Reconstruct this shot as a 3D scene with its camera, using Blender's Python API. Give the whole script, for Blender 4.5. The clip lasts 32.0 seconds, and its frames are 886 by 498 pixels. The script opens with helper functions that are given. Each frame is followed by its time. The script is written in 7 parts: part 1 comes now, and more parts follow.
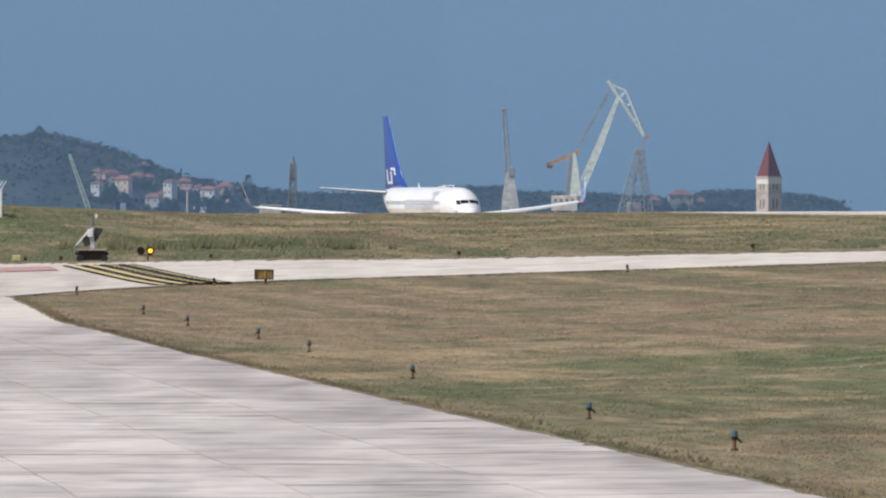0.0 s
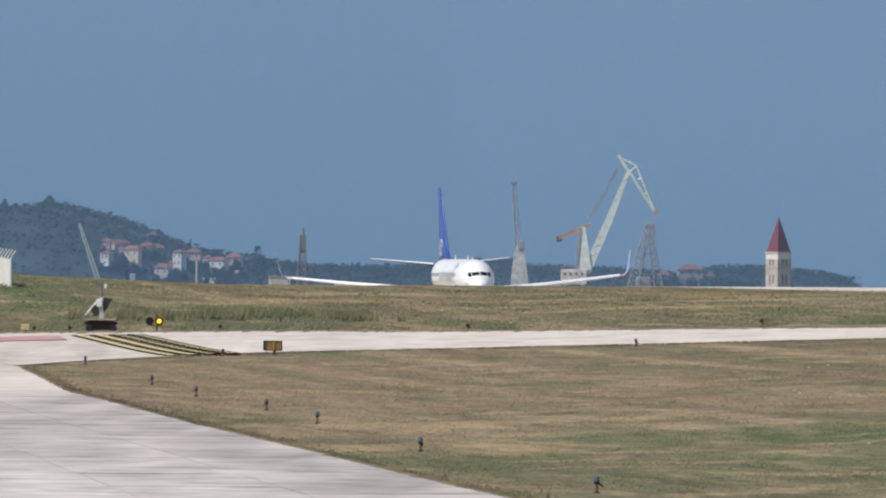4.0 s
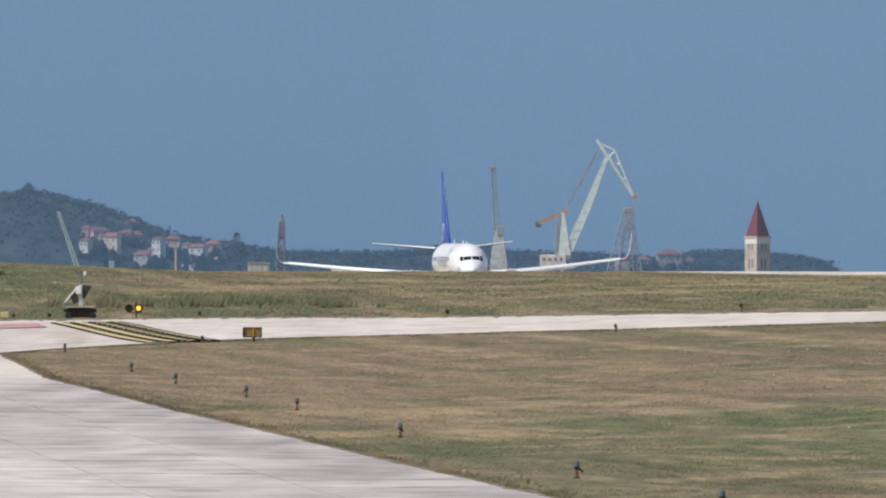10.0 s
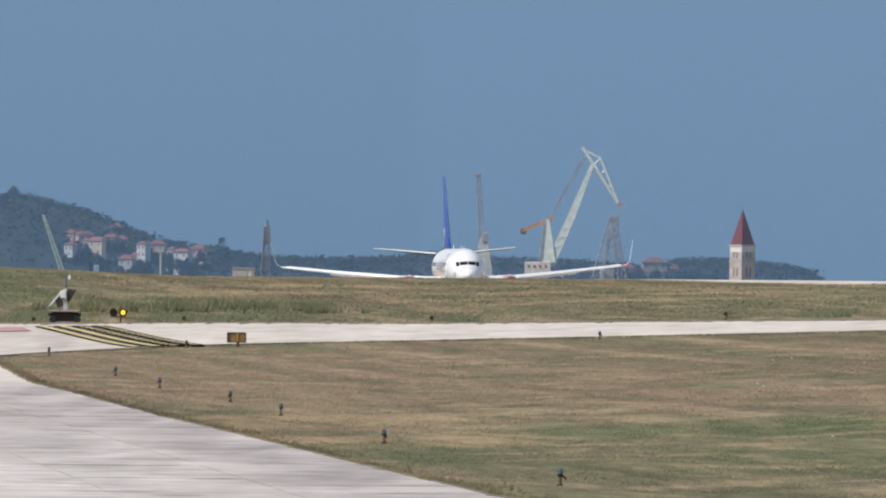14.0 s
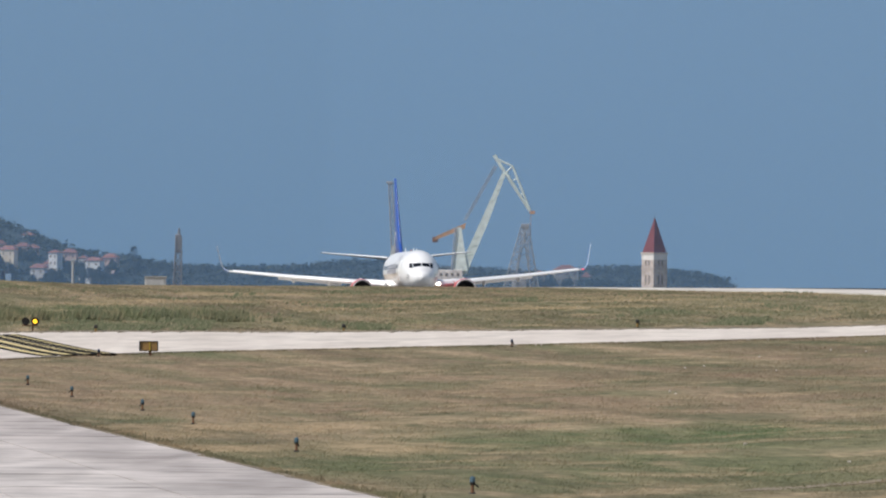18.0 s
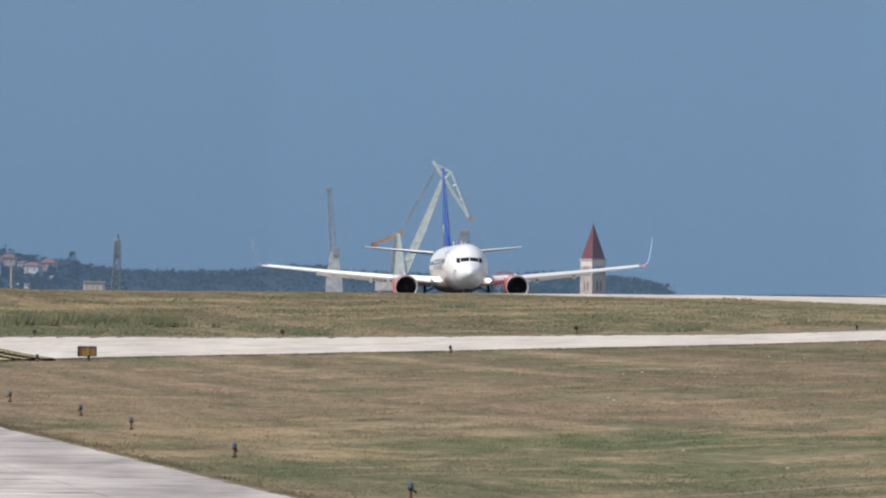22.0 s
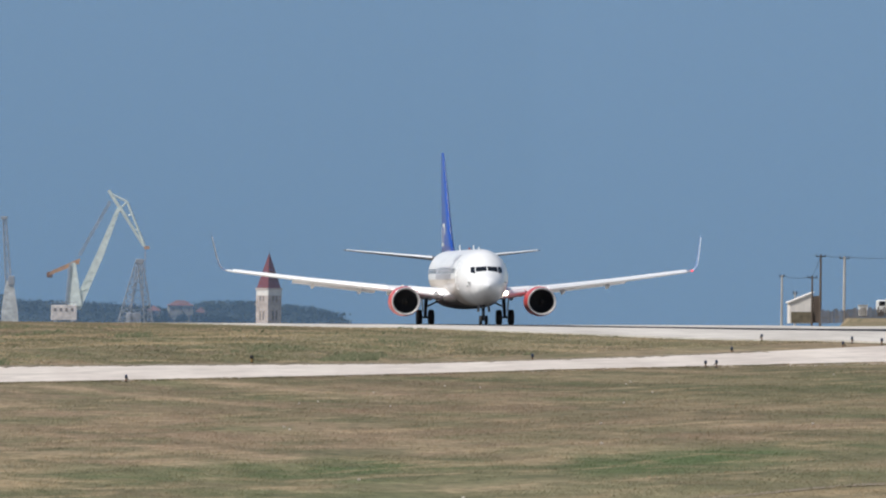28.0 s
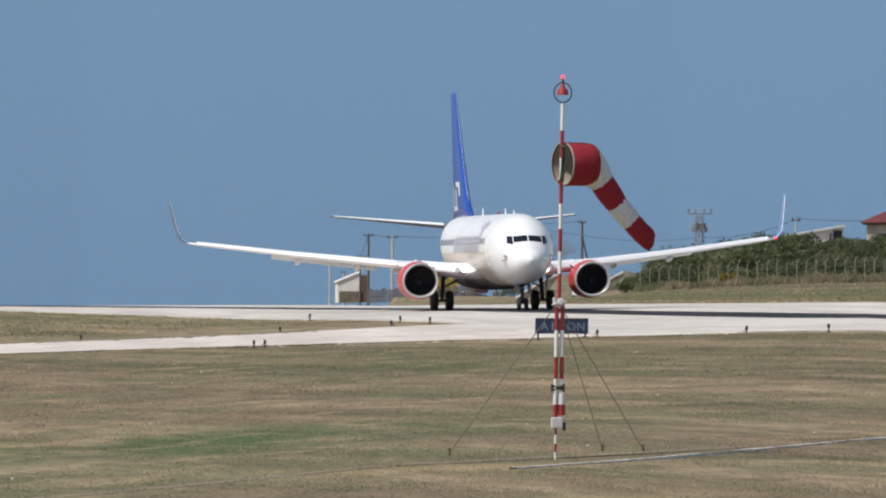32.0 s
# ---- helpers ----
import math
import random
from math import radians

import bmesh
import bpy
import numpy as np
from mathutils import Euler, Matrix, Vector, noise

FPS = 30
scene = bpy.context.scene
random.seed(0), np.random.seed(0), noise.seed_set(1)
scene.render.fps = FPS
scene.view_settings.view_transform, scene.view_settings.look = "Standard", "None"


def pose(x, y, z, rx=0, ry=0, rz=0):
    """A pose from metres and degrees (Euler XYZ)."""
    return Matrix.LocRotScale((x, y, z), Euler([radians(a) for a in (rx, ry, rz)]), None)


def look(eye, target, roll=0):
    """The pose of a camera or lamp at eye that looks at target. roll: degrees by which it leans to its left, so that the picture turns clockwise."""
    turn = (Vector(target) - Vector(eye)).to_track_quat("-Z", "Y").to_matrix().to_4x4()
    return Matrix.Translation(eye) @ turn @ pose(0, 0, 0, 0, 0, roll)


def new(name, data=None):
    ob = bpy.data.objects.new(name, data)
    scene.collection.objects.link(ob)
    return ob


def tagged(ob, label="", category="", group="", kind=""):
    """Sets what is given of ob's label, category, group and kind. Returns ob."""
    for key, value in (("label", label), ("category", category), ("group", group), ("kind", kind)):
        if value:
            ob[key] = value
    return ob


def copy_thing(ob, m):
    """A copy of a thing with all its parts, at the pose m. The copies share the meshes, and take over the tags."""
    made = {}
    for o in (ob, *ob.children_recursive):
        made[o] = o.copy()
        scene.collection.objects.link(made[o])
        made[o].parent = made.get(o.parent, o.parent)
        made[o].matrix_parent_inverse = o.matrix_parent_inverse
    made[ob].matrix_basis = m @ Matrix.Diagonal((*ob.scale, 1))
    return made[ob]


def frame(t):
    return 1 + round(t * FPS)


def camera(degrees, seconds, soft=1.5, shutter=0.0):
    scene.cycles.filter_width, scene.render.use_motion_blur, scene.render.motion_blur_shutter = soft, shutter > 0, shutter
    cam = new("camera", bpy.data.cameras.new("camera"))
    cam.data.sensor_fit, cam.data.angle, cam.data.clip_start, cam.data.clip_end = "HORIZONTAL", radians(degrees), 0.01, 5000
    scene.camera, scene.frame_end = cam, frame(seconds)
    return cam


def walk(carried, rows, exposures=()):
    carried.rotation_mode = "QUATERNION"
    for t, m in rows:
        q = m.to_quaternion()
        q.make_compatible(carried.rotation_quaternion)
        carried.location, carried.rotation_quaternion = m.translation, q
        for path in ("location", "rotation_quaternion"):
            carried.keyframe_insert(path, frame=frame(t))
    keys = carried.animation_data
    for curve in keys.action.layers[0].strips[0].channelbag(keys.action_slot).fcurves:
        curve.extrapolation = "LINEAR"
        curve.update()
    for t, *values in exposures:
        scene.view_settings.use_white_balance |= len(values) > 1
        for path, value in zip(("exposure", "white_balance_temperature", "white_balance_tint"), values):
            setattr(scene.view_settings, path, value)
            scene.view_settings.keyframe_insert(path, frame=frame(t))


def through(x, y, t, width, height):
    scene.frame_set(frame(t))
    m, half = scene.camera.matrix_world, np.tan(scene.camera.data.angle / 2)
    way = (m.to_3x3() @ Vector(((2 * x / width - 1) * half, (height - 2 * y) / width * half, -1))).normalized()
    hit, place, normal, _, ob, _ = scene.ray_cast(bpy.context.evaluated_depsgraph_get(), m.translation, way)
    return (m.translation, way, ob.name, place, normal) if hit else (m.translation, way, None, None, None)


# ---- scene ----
# ---- camera ----
cam = camera(4.4897, 32.0, soft=2.1)
CAMERA_ROWS = (
    (0, -0.0000, -0.2550, 0.0000),
    (0.5, -0.0044, -0.1836, -0.0329),
    (1, 0.0472, -0.1084, -0.1320),
    (1.5, 0.0516, -0.0870, -0.3214),
    (2, 0.0332, 0.0185, -0.5985),
    (2.5, 0.0417, 0.1603, -0.9342),
    (4.5, 0.0164, 0.1049, -0.3578),
    (5, -0.0677, 0.1376, -0.3762),
    (5.5, -0.1242, 0.0768, -0.2838),
    (6, -0.1366, 0.0136, 0.0146),
    (6.5, -0.1371, 0.0406, 0.0846),
    (7, -0.0866, 0.0362, 0.1513),
    (7.5, -0.0537, 0.0102, -0.0015),
    (8, -0.0714, 0.0126, -0.2283),
    (8.5, -0.0905, -0.0045, -0.1880),
    (9, -0.1208, -0.0624, -0.2041),
    (9.5, -0.0953, -0.0210, -0.2077),
    (10, -0.0581, 0.0423, -0.2294),
    (10.5, -0.0557, 0.0691, 0.0012),
    (11, -0.0885, 0.1028, 0.0199),
    (11.5, -0.1139, 0.1071, 0.0371),
    (12, -0.1114, 0.0681, -0.2052),
    (12.5, -0.1487, 0.0644, -0.3837),
    (13, -0.1467, 0.0733, -0.6737),
    (13.5, -0.1325, 0.0807, -0.6306),
    (15.5, -0.1777, 0.0468, -0.5488),
    (16, -0.2258, 0.0511, -0.4833),
    (16.5, -0.3750, 0.1000, -0.5461),
    (17, -0.4460, 0.1708, -0.7888),
    (17.5, -0.5220, 0.1910, -0.7270),
    (18, -0.5811, 0.1215, -0.5134),
    (18.5, -0.5946, 0.1709, -0.2408),
    (19, -0.5734, 0.1170, -0.1894),
    (19.5, -0.5713, 0.0227, -0.5752),
    (20, -0.6252, 0.0217, -0.6861),
    (20.5, -0.7380, 0.1388, -0.6714),
    (21, -0.8375, 0.1081, -0.6505),
    (21.5, -0.8828, 0.1065, -0.7317),
    (22, -0.8923, 0.1546, -0.6475),
    (22.5, -0.8607, 0.1757, -0.3887),
    (23, -0.9576, 0.1034, -0.2594),
    (23.5, -1.1457, 0.0635, -0.2786),
    (24, -1.3041, 0.0852, -0.3511),
    (24.5, -1.4736, 0.1010, -0.4501),
    (26.5, -1.9686, 0.0872, -0.8003),
    (27, -2.2295, 0.1818, -0.8173),
    (27.5, -2.4247, 0.2460, -0.6684),
    (28, -2.5361, 0.3213, -0.6289),
    (28.5, -2.6818, 0.3826, -0.3398),
    (29, -2.8662, 0.2328, 0.0031),
    (29.5, -3.2762, 0.1379, -0.0488),
    (30, -3.6053, 0.2230, -0.1424),
    (30.5, -3.9332, 0.3176, -0.1870),
    (31, -4.2389, 0.3297, -0.2319),
    (31.5, -4.5030, 0.2588, -0.3072),
    (32, -4.8266, 0.2398, -0.3445),
)

walk(cam, [(t, pose(0, 0, 4.8, 90 + pitch, roll, yaw)) for t, yaw, pitch, roll in CAMERA_ROWS],
     exposures=((0, 0.0), (32, 0.0)))

# ---- light ----
SUN_AZIMUTH, SUN_HEIGHT = radians(-117), radians(51)   # from the view's axis, to its right
world = bpy.data.worlds.new("World")
scene.world = world
world.use_nodes = True
wn = world.node_tree
sky = wn.nodes.new("ShaderNodeTexSky")
sky.sky_type, sky.sun_disc = "NISHITA", False
sky.sun_elevation, sky.sun_rotation = SUN_HEIGHT, SUN_AZIMUTH
wn.nodes["Background"].inputs["Strength"].default_value = 0.10
wn.links.new(sky.outputs[0], wn.nodes["Background"].inputs[0])
sun = new("sun", bpy.data.lights.new("sun", "SUN"))
sun.data.energy, sun.data.angle, sun.data.color = 4.0, radians(0.53), (1.0, 0.95, 0.88)
toward = Vector((math.sin(SUN_AZIMUTH) * math.cos(SUN_HEIGHT), math.cos(SUN_AZIMUTH) * math.cos(SUN_HEIGHT), math.sin(SUN_HEIGHT)))
sun.matrix_world = look(toward * 300, (0, 0, 0))


# ---- materials ----
def shader(name, rough=0.7, metal=0.0):
    m = bpy.data.materials.new(name)
    m.use_nodes = True
    b = m.node_tree.nodes["Principled BSDF"]
    b.inputs["Roughness"].default_value, b.inputs["Metallic"].default_value = rough, metal
    return m, m.node_tree.nodes, m.node_tree.links, b


def noise_node(nodes, links, scale, detail=4.0, space="Object", stretch=None, distortion=0.0):
    n = nodes.new("ShaderNodeTexNoise")
    n.inputs["Scale"].default_value, n.inputs["Detail"].default_value, n.inputs["Distortion"].default_value = scale, detail, distortion
    c = nodes.new("ShaderNodeTexCoord")
    if stretch:
        mp = nodes.new("ShaderNodeMapping")
        mp.inputs["Scale"].default_value = stretch
        links.new(c.outputs[space], mp.inputs[0])
        links.new(mp.outputs[0], n.inputs["Vector"])
    else:
        links.new(c.outputs[space], n.inputs["Vector"])
    return n


def ramp(nodes, links, source, stops):
    r = nodes.new("ShaderNodeValToRGB")
    e = r.color_ramp.elements
    e[0].position, e[0].color = stops[0][0], (*stops[0][1], 1)
    e[1].position, e[1].color = stops[-1][0], (*stops[-1][1], 1)
    for p, c in stops[1:-1]:
        e.new(p).color = (*c, 1)
    links.new(source, r.inputs[0])
    return r.outputs[0]


def blend(nodes, links, mode, fac, a, b):
    m = nodes.new("ShaderNodeMix")
    m.data_type, m.blend_type = "RGBA", mode
    for sock, v in ((m.inputs[0], fac), (m.inputs[6], a), (m.inputs[7], b)):
        if isinstance(v, (int, float)):
            sock.default_value = v
        elif isinstance(v, tuple):
            sock.default_value = (*v, 1)
        else:
            links.new(v, sock)
    return m.outputs[2]


def surface(name, colour, rough=0.6, metal=0.0, grain=6.0, depth=0.15, dirt=0.6, bump=0.0, wear=None, each=0.0, gloss=0.5):
    """A weathered surface: grain and stains at two scales, a little relief, and each piece a shade of its own."""
    m, nodes, links, b = shader(name, rough, metal)
    b.inputs["Specular IOR Level"].default_value = gloss
    fine = noise_node(nodes, links, grain, 5)
    broad = noise_node(nodes, links, dirt, 3)
    lo = tuple(c * (1 - depth) for c in colour)
    hi = tuple(min(1, c * (1 + depth * 0.6)) for c in colour)
    c1 = ramp(nodes, links, fine.outputs[0], ((0.3, lo), (0.7, hi)))
    c2 = ramp(nodes, links, broad.outputs[0], ((0.35, (1 - depth,) * 3), (0.65, (1, 1, 1))))
    out = blend(nodes, links, "MULTIPLY", 1.0, c1, c2)
    if wear:
        spots = noise_node(nodes, links, grain * 1.7, 6)
        mask = ramp(nodes, links, spots.outputs[0], ((0.6, (0, 0, 0)), (0.68, (1, 1, 1))))
        out = blend(nodes, links, "MIX", mask, out, wear)
    if each:
        info = nodes.new("ShaderNodeObjectInfo")
        shade = ramp(nodes, links, info.outputs["Random"], ((0.0, (1 - each,) * 3), (1.0, (1, 1, 1))))
        out = blend(nodes, links, "MULTIPLY", 1.0, out, shade)
    links.new(out, b.inputs["Base Color"])
    if bump:
        bp = nodes.new("ShaderNodeBump")
        bp.inputs["Strength"].default_value, bp.inputs["Distance"].default_value = 0.6, bump
        links.new(fine.outputs[0], bp.inputs["Height"])
        links.new(bp.outputs[0], b.inputs["Normal"])
    return m


def glowing(name, colour, strength):
    m, nodes, links, b = shader(name, 0.4)
    b.inputs["Base Color"].default_value = (*colour, 1)
    b.inputs["Emission Color"].default_value = (*colour, 1)
    b.inputs["Emission Strength"].default_value = strength
    return m


def spot(nodes, links, at, size, turn, ragged, soft=0.6):
    """A ragged oval patch on the ground: middle, half lengths, turn in degrees."""
    coord = nodes.new("ShaderNodeTexCoord")
    mp = nodes.new("ShaderNodeMapping")
    mp.vector_type = "TEXTURE"
    mp.inputs["Location"].default_value = (*at, 0)
    mp.inputs["Rotation"].default_value = (0, 0, radians(turn))
    mp.inputs["Scale"].default_value = (*size, 1e6)
    links.new(coord.outputs["Object"], mp.inputs[0])
    away = nodes.new("ShaderNodeVectorMath")
    away.operation = "LENGTH"
    links.new(mp.outputs[0], away.inputs[0])
    add = nodes.new("ShaderNodeMath")
    add.operation = "MULTIPLY_ADD"
    links.new(ragged, add.inputs[0])
    add.inputs[1].default_value = 1.6
    links.new(away.outputs["Value"], add.inputs[2])
    fall = nodes.new("ShaderNodeMapRange")
    fall.inputs["From Min"].default_value, fall.inputs["From Max"].default_value = 1.7 + soft, 1.7 - soft
    links.new(add.outputs[0], fall.inputs["Value"])
    return fall.outputs[0]


def scale_by(nodes, links, value, k):
    return blend(nodes, links, "MULTIPLY", 1.0, value, (k, k, k))


def field_colour(nodes, links):
    """Sun-dried mown grass: straw, brown and olive, mowing lanes along the runway, greener damp patches."""
    coord = nodes.new("ShaderNodeTexCoord")
    rot = nodes.new("ShaderNodeMapping")
    rot.inputs["Rotation"].default_value = (0, 0, radians(-6.2))
    links.new(coord.outputs["Object"], rot.inputs[0])
    def along(scale, length, detail=4, distortion=0.0):
        # patches drawn out along the mower's way
        sq, n = nodes.new("ShaderNodeMapping"), nodes.new("ShaderNodeTexNoise")
        sq.inputs["Scale"].default_value = (1.0, length, 1.0)
        n.inputs["Scale"].default_value, n.inputs["Detail"].default_value, n.inputs["Distortion"].default_value = scale, detail, distortion
        links.new(rot.outputs[0], sq.inputs[0])
        links.new(sq.outputs[0], n.inputs["Vector"])
        return n.outputs[0]
    lanes = along(0.24, 0.016, 0.8, 0.2)
    lane = ramp(nodes, links, lanes, ((0.36, (0.148, 0.130, 0.088)), (0.45, (0.190, 0.160, 0.110)), (0.54, (0.240, 0.196, 0.136)), (0.63, (0.290, 0.236, 0.164))))
    wave = nodes.new("ShaderNodeTexWave")
    wave.inputs["Scale"].default_value, wave.inputs["Distortion"].default_value, wave.inputs["Detail Scale"].default_value = 0.085, 2.2, 0.6
    links.new(rot.outputs[0], wave.inputs["Vector"])
    lane = blend(nodes, links, "MULTIPLY", ramp(nodes, links, along(0.05, 0.3, 1), ((0.36, (0.3, 0.3, 0.3)), (0.6, (1, 1, 1)))), lane, ramp(nodes, links, wave.outputs["Fac"], ((0.1, (0.85, 0.89, 0.85)), (0.9, (1.10, 1.08, 1.08)))))
    ragged = noise_node(nodes, links, 0.42, 6, stretch=(1.0, 0.10, 1.0), distortion=0.3).outputs[0]
    # brown thatch and olive regrowth in drifts
    drift = along(0.30, 0.06, 3, 0.8)
    c = blend(nodes, links, "MIX", ramp(nodes, links, drift, ((0.48, (0, 0, 0)), (0.62, (0.6, 0.6, 0.6)))), lane, (0.158, 0.156, 0.096))
    drift = along(0.36, 0.07, 3, 0.8)
    c = blend(nodes, links, "MIX", ramp(nodes, links, drift, ((0.51, (0, 0, 0)), (0.64, (0.6, 0.6, 0.6)))), c, (0.222, 0.168, 0.124))
    brown = spot(nodes, links, (-6.8, 440), (11, 75), 3, ragged)
    for at, size, turn in (((17.5, 417), (8, 34), 0), ((34, 384), (11, 7), 0), ((29.5, 331), (9, 6), 0), ((25.5, 246), (6, 8), 0), ((5, 398), (10, 32), 0), ((15, 372), (9, 22), 0)):
        brown = blend(nodes, links, "LIGHTEN", 1.0, brown, spot(nodes, links, at, size, turn, ragged))
    c = blend(nodes, links, "MIX", scale_by(nodes, links, brown, 0.55), c, (0.222, 0.168, 0.122))
    patch = along(0.22, 0.12, 6, 0.4)
    green = ramp(nodes, links, patch, ((0.52, (0, 0, 0)), (0.72, (0.45, 0.45, 0.45))))
    for at, size, turn, much in (((10.2, 308), (5.6, 19), 0, 0.9), ((4.5, 310), (4.0, 18), 0, 0.65), ((1.0, 280), (4.4, 20), 0, 0.5), ((8.0, 266), (6.0, 28), 0, 0.55),
                                 ((19.4, 292), (5.6, 22), 0, 0.95), ((13.5, 296), (6.0, 26), 0, 0.5), ((27, 300), (5, 20), 0, 0.4), ((18, 250), (9, 18), 0, 0.45), ((14, 262), (6, 16), 0, 0.4), ((1.6, 222), (2.6, 26), 4, 0.6), ((36, 430), (9, 60), 0, 0.35),
                                 ((-13.2, 640), (5.6, 22), 0, 0.75), ((-24, 645), (4, 40), 0, 0.7), ((-27, 700), (5, 60), 0, 0.7), ((-11, 604), (9, 9), 0, 0.6), ((-6, 590), (40, 10), 0, 0.35), ((24, 640), (26, 55), 0, 0.3), ((105, 950), (36, 260), 6, 0.6)):
        damp = spot(nodes, links, at, size, turn, ragged)
        green = blend(nodes, links, "LIGHTEN", 1.0, green, scale_by(nodes, links, damp, much))
    c = blend(nodes, links, "MIX", green, c, (0.090, 0.130, 0.062))
    dry = spot(nodes, links, (-1.0, 348), (4.4, 10), 0, ragged)
    for at, size, turn in (((-4.6, 333), (1.6, 8), 0), ((-2.9, 308), (2.2, 11), 3), ((2.1, 302), (2.2, 6), 0), ((1.2, 309), (1.5, 10), 0), ((20.9, 239), (3.5, 3.5), 0), ((-14.4, 668), (2.6, 9), 0), ((-9, 690), (6, 10), 0), ((12, 640), (7, 9), 0), ((8, 690), (10, 8), 0), ((-4, 735), (9, 9), 0), ((2, 655), (5, 5), 0), ((18, 668), (6, 6), 0), ((-18, 622), (3, 6), 0), ((27, 700), (8, 6), 0)):
        dry = blend(nodes, links, "LIGHTEN", 1.0, dry, spot(nodes, links, at, size, turn, ragged))
    c = blend(nodes, links, "MIX", scale_by(nodes, links, dry, 0.75), c, (0.35, 0.275, 0.178))
    straw = along(0.8, 0.07, 3, 0.4)
    c = blend(nodes, links, "MIX", ramp(nodes, links, straw, ((0.54, (0, 0, 0)), (0.70, (0.34, 0.34, 0.34)))), c, (0.34, 0.275, 0.188))
    # short patches of regrowth and of bleached straw
    fleck = along(0.26, 0.36, 3, 0.7)
    c = blend(nodes, links, "MIX", ramp(nodes, links, fleck, ((0.54, (0, 0, 0)), (0.64, (0.6, 0.6, 0.6)))), c, (0.124, 0.128, 0.078))
    fleck = along(0.31, 0.40, 3, 0.7)
    c = blend(nodes, links, "MIX", ramp(nodes, links, fleck, ((0.56, (0, 0, 0)), (0.66, (0.6, 0.6, 0.6)))), c, (0.34, 0.274, 0.182))
    clump = along(1.5, 0.09, 2, 0.8)
    return blend(nodes, links, "MULTIPLY", 1.0, c, ramp(nodes, links, clump, ((0.36, (0.885, 0.87, 0.855)), (0.64, (1.15, 1.105, 1.095)))))


def grass_ground():
    m, nodes, links, b = shader("dry_grass", 0.95)
    b.inputs["Specular IOR Level"].default_value = 0.05
    c = field_colour(nodes, links)
    tuft = noise_node(nodes, links, 4.0, 3, stretch=(1.0, 0.09, 1.0))
    c = blend(nodes, links, "MULTIPLY", 0.8, c, ramp(nodes, links, tuft.outputs[0], ((0.32, (0.78, 0.78, 0.74)), (0.62, (1.1, 1.08, 1.02)))))
    links.new(c, b.inputs["Base Color"])
    bp = nodes.new("ShaderNodeBump")
    bp.inputs["Strength"].default_value, bp.inputs["Distance"].default_value = 0.4, 0.06
    links.new(tuft.outputs[0], bp.inputs["Height"])
    links.new(bp.outputs[0], b.inputs["Normal"])
    return m


def field_blades(name, stops, through=0.5):
    """Blades in the field's own colours, each one a shade of its own."""
    m, nodes, links, b = shader(name, 0.8)
    b.inputs["Specular IOR Level"].default_value = 0.1
    g = nodes.new("ShaderNodeNewGeometry")
    shade = blend(nodes, links, "MULTIPLY", 1.0, field_colour(nodes, links), ramp(nodes, links, g.outputs["Random Per Island"], stops))
    links.new(shade, b.inputs["Base Color"])
    t, mix = nodes.new("ShaderNodeBsdfTranslucent"), nodes.new("ShaderNodeMixShader")
    links.new(shade, t.inputs["Color"])
    mix.inputs[0].default_value = through
    links.new(b.outputs[0], mix.inputs[1])
    links.new(t.outputs[0], mix.inputs[2])
    links.new(mix.outputs[0], nodes["Material Output"].inputs[0])
    return m


def blades(name, stops, through=0.5):
    """Leaves or blades, each one a shade of its own."""
    m, nodes, links, b = shader(name, 0.8)
    g = nodes.new("ShaderNodeNewGeometry")
    shade = ramp(nodes, links, g.outputs["Random Per Island"], stops)
    links.new(shade, b.inputs["Base Color"])
    b.inputs["Specular IOR Level"].default_value = 0.1
    if through:
        t, mix = nodes.new("ShaderNodeBsdfTranslucent"), nodes.new("ShaderNodeMixShader")
        links.new(shade, t.inputs["Color"])
        mix.inputs[0].default_value = through
        links.new(b.outputs[0], mix.inputs[1])
        links.new(t.outputs[0], mix.inputs[2])
        links.new(mix.outputs[0], nodes["Material Output"].inputs[0])
    return m


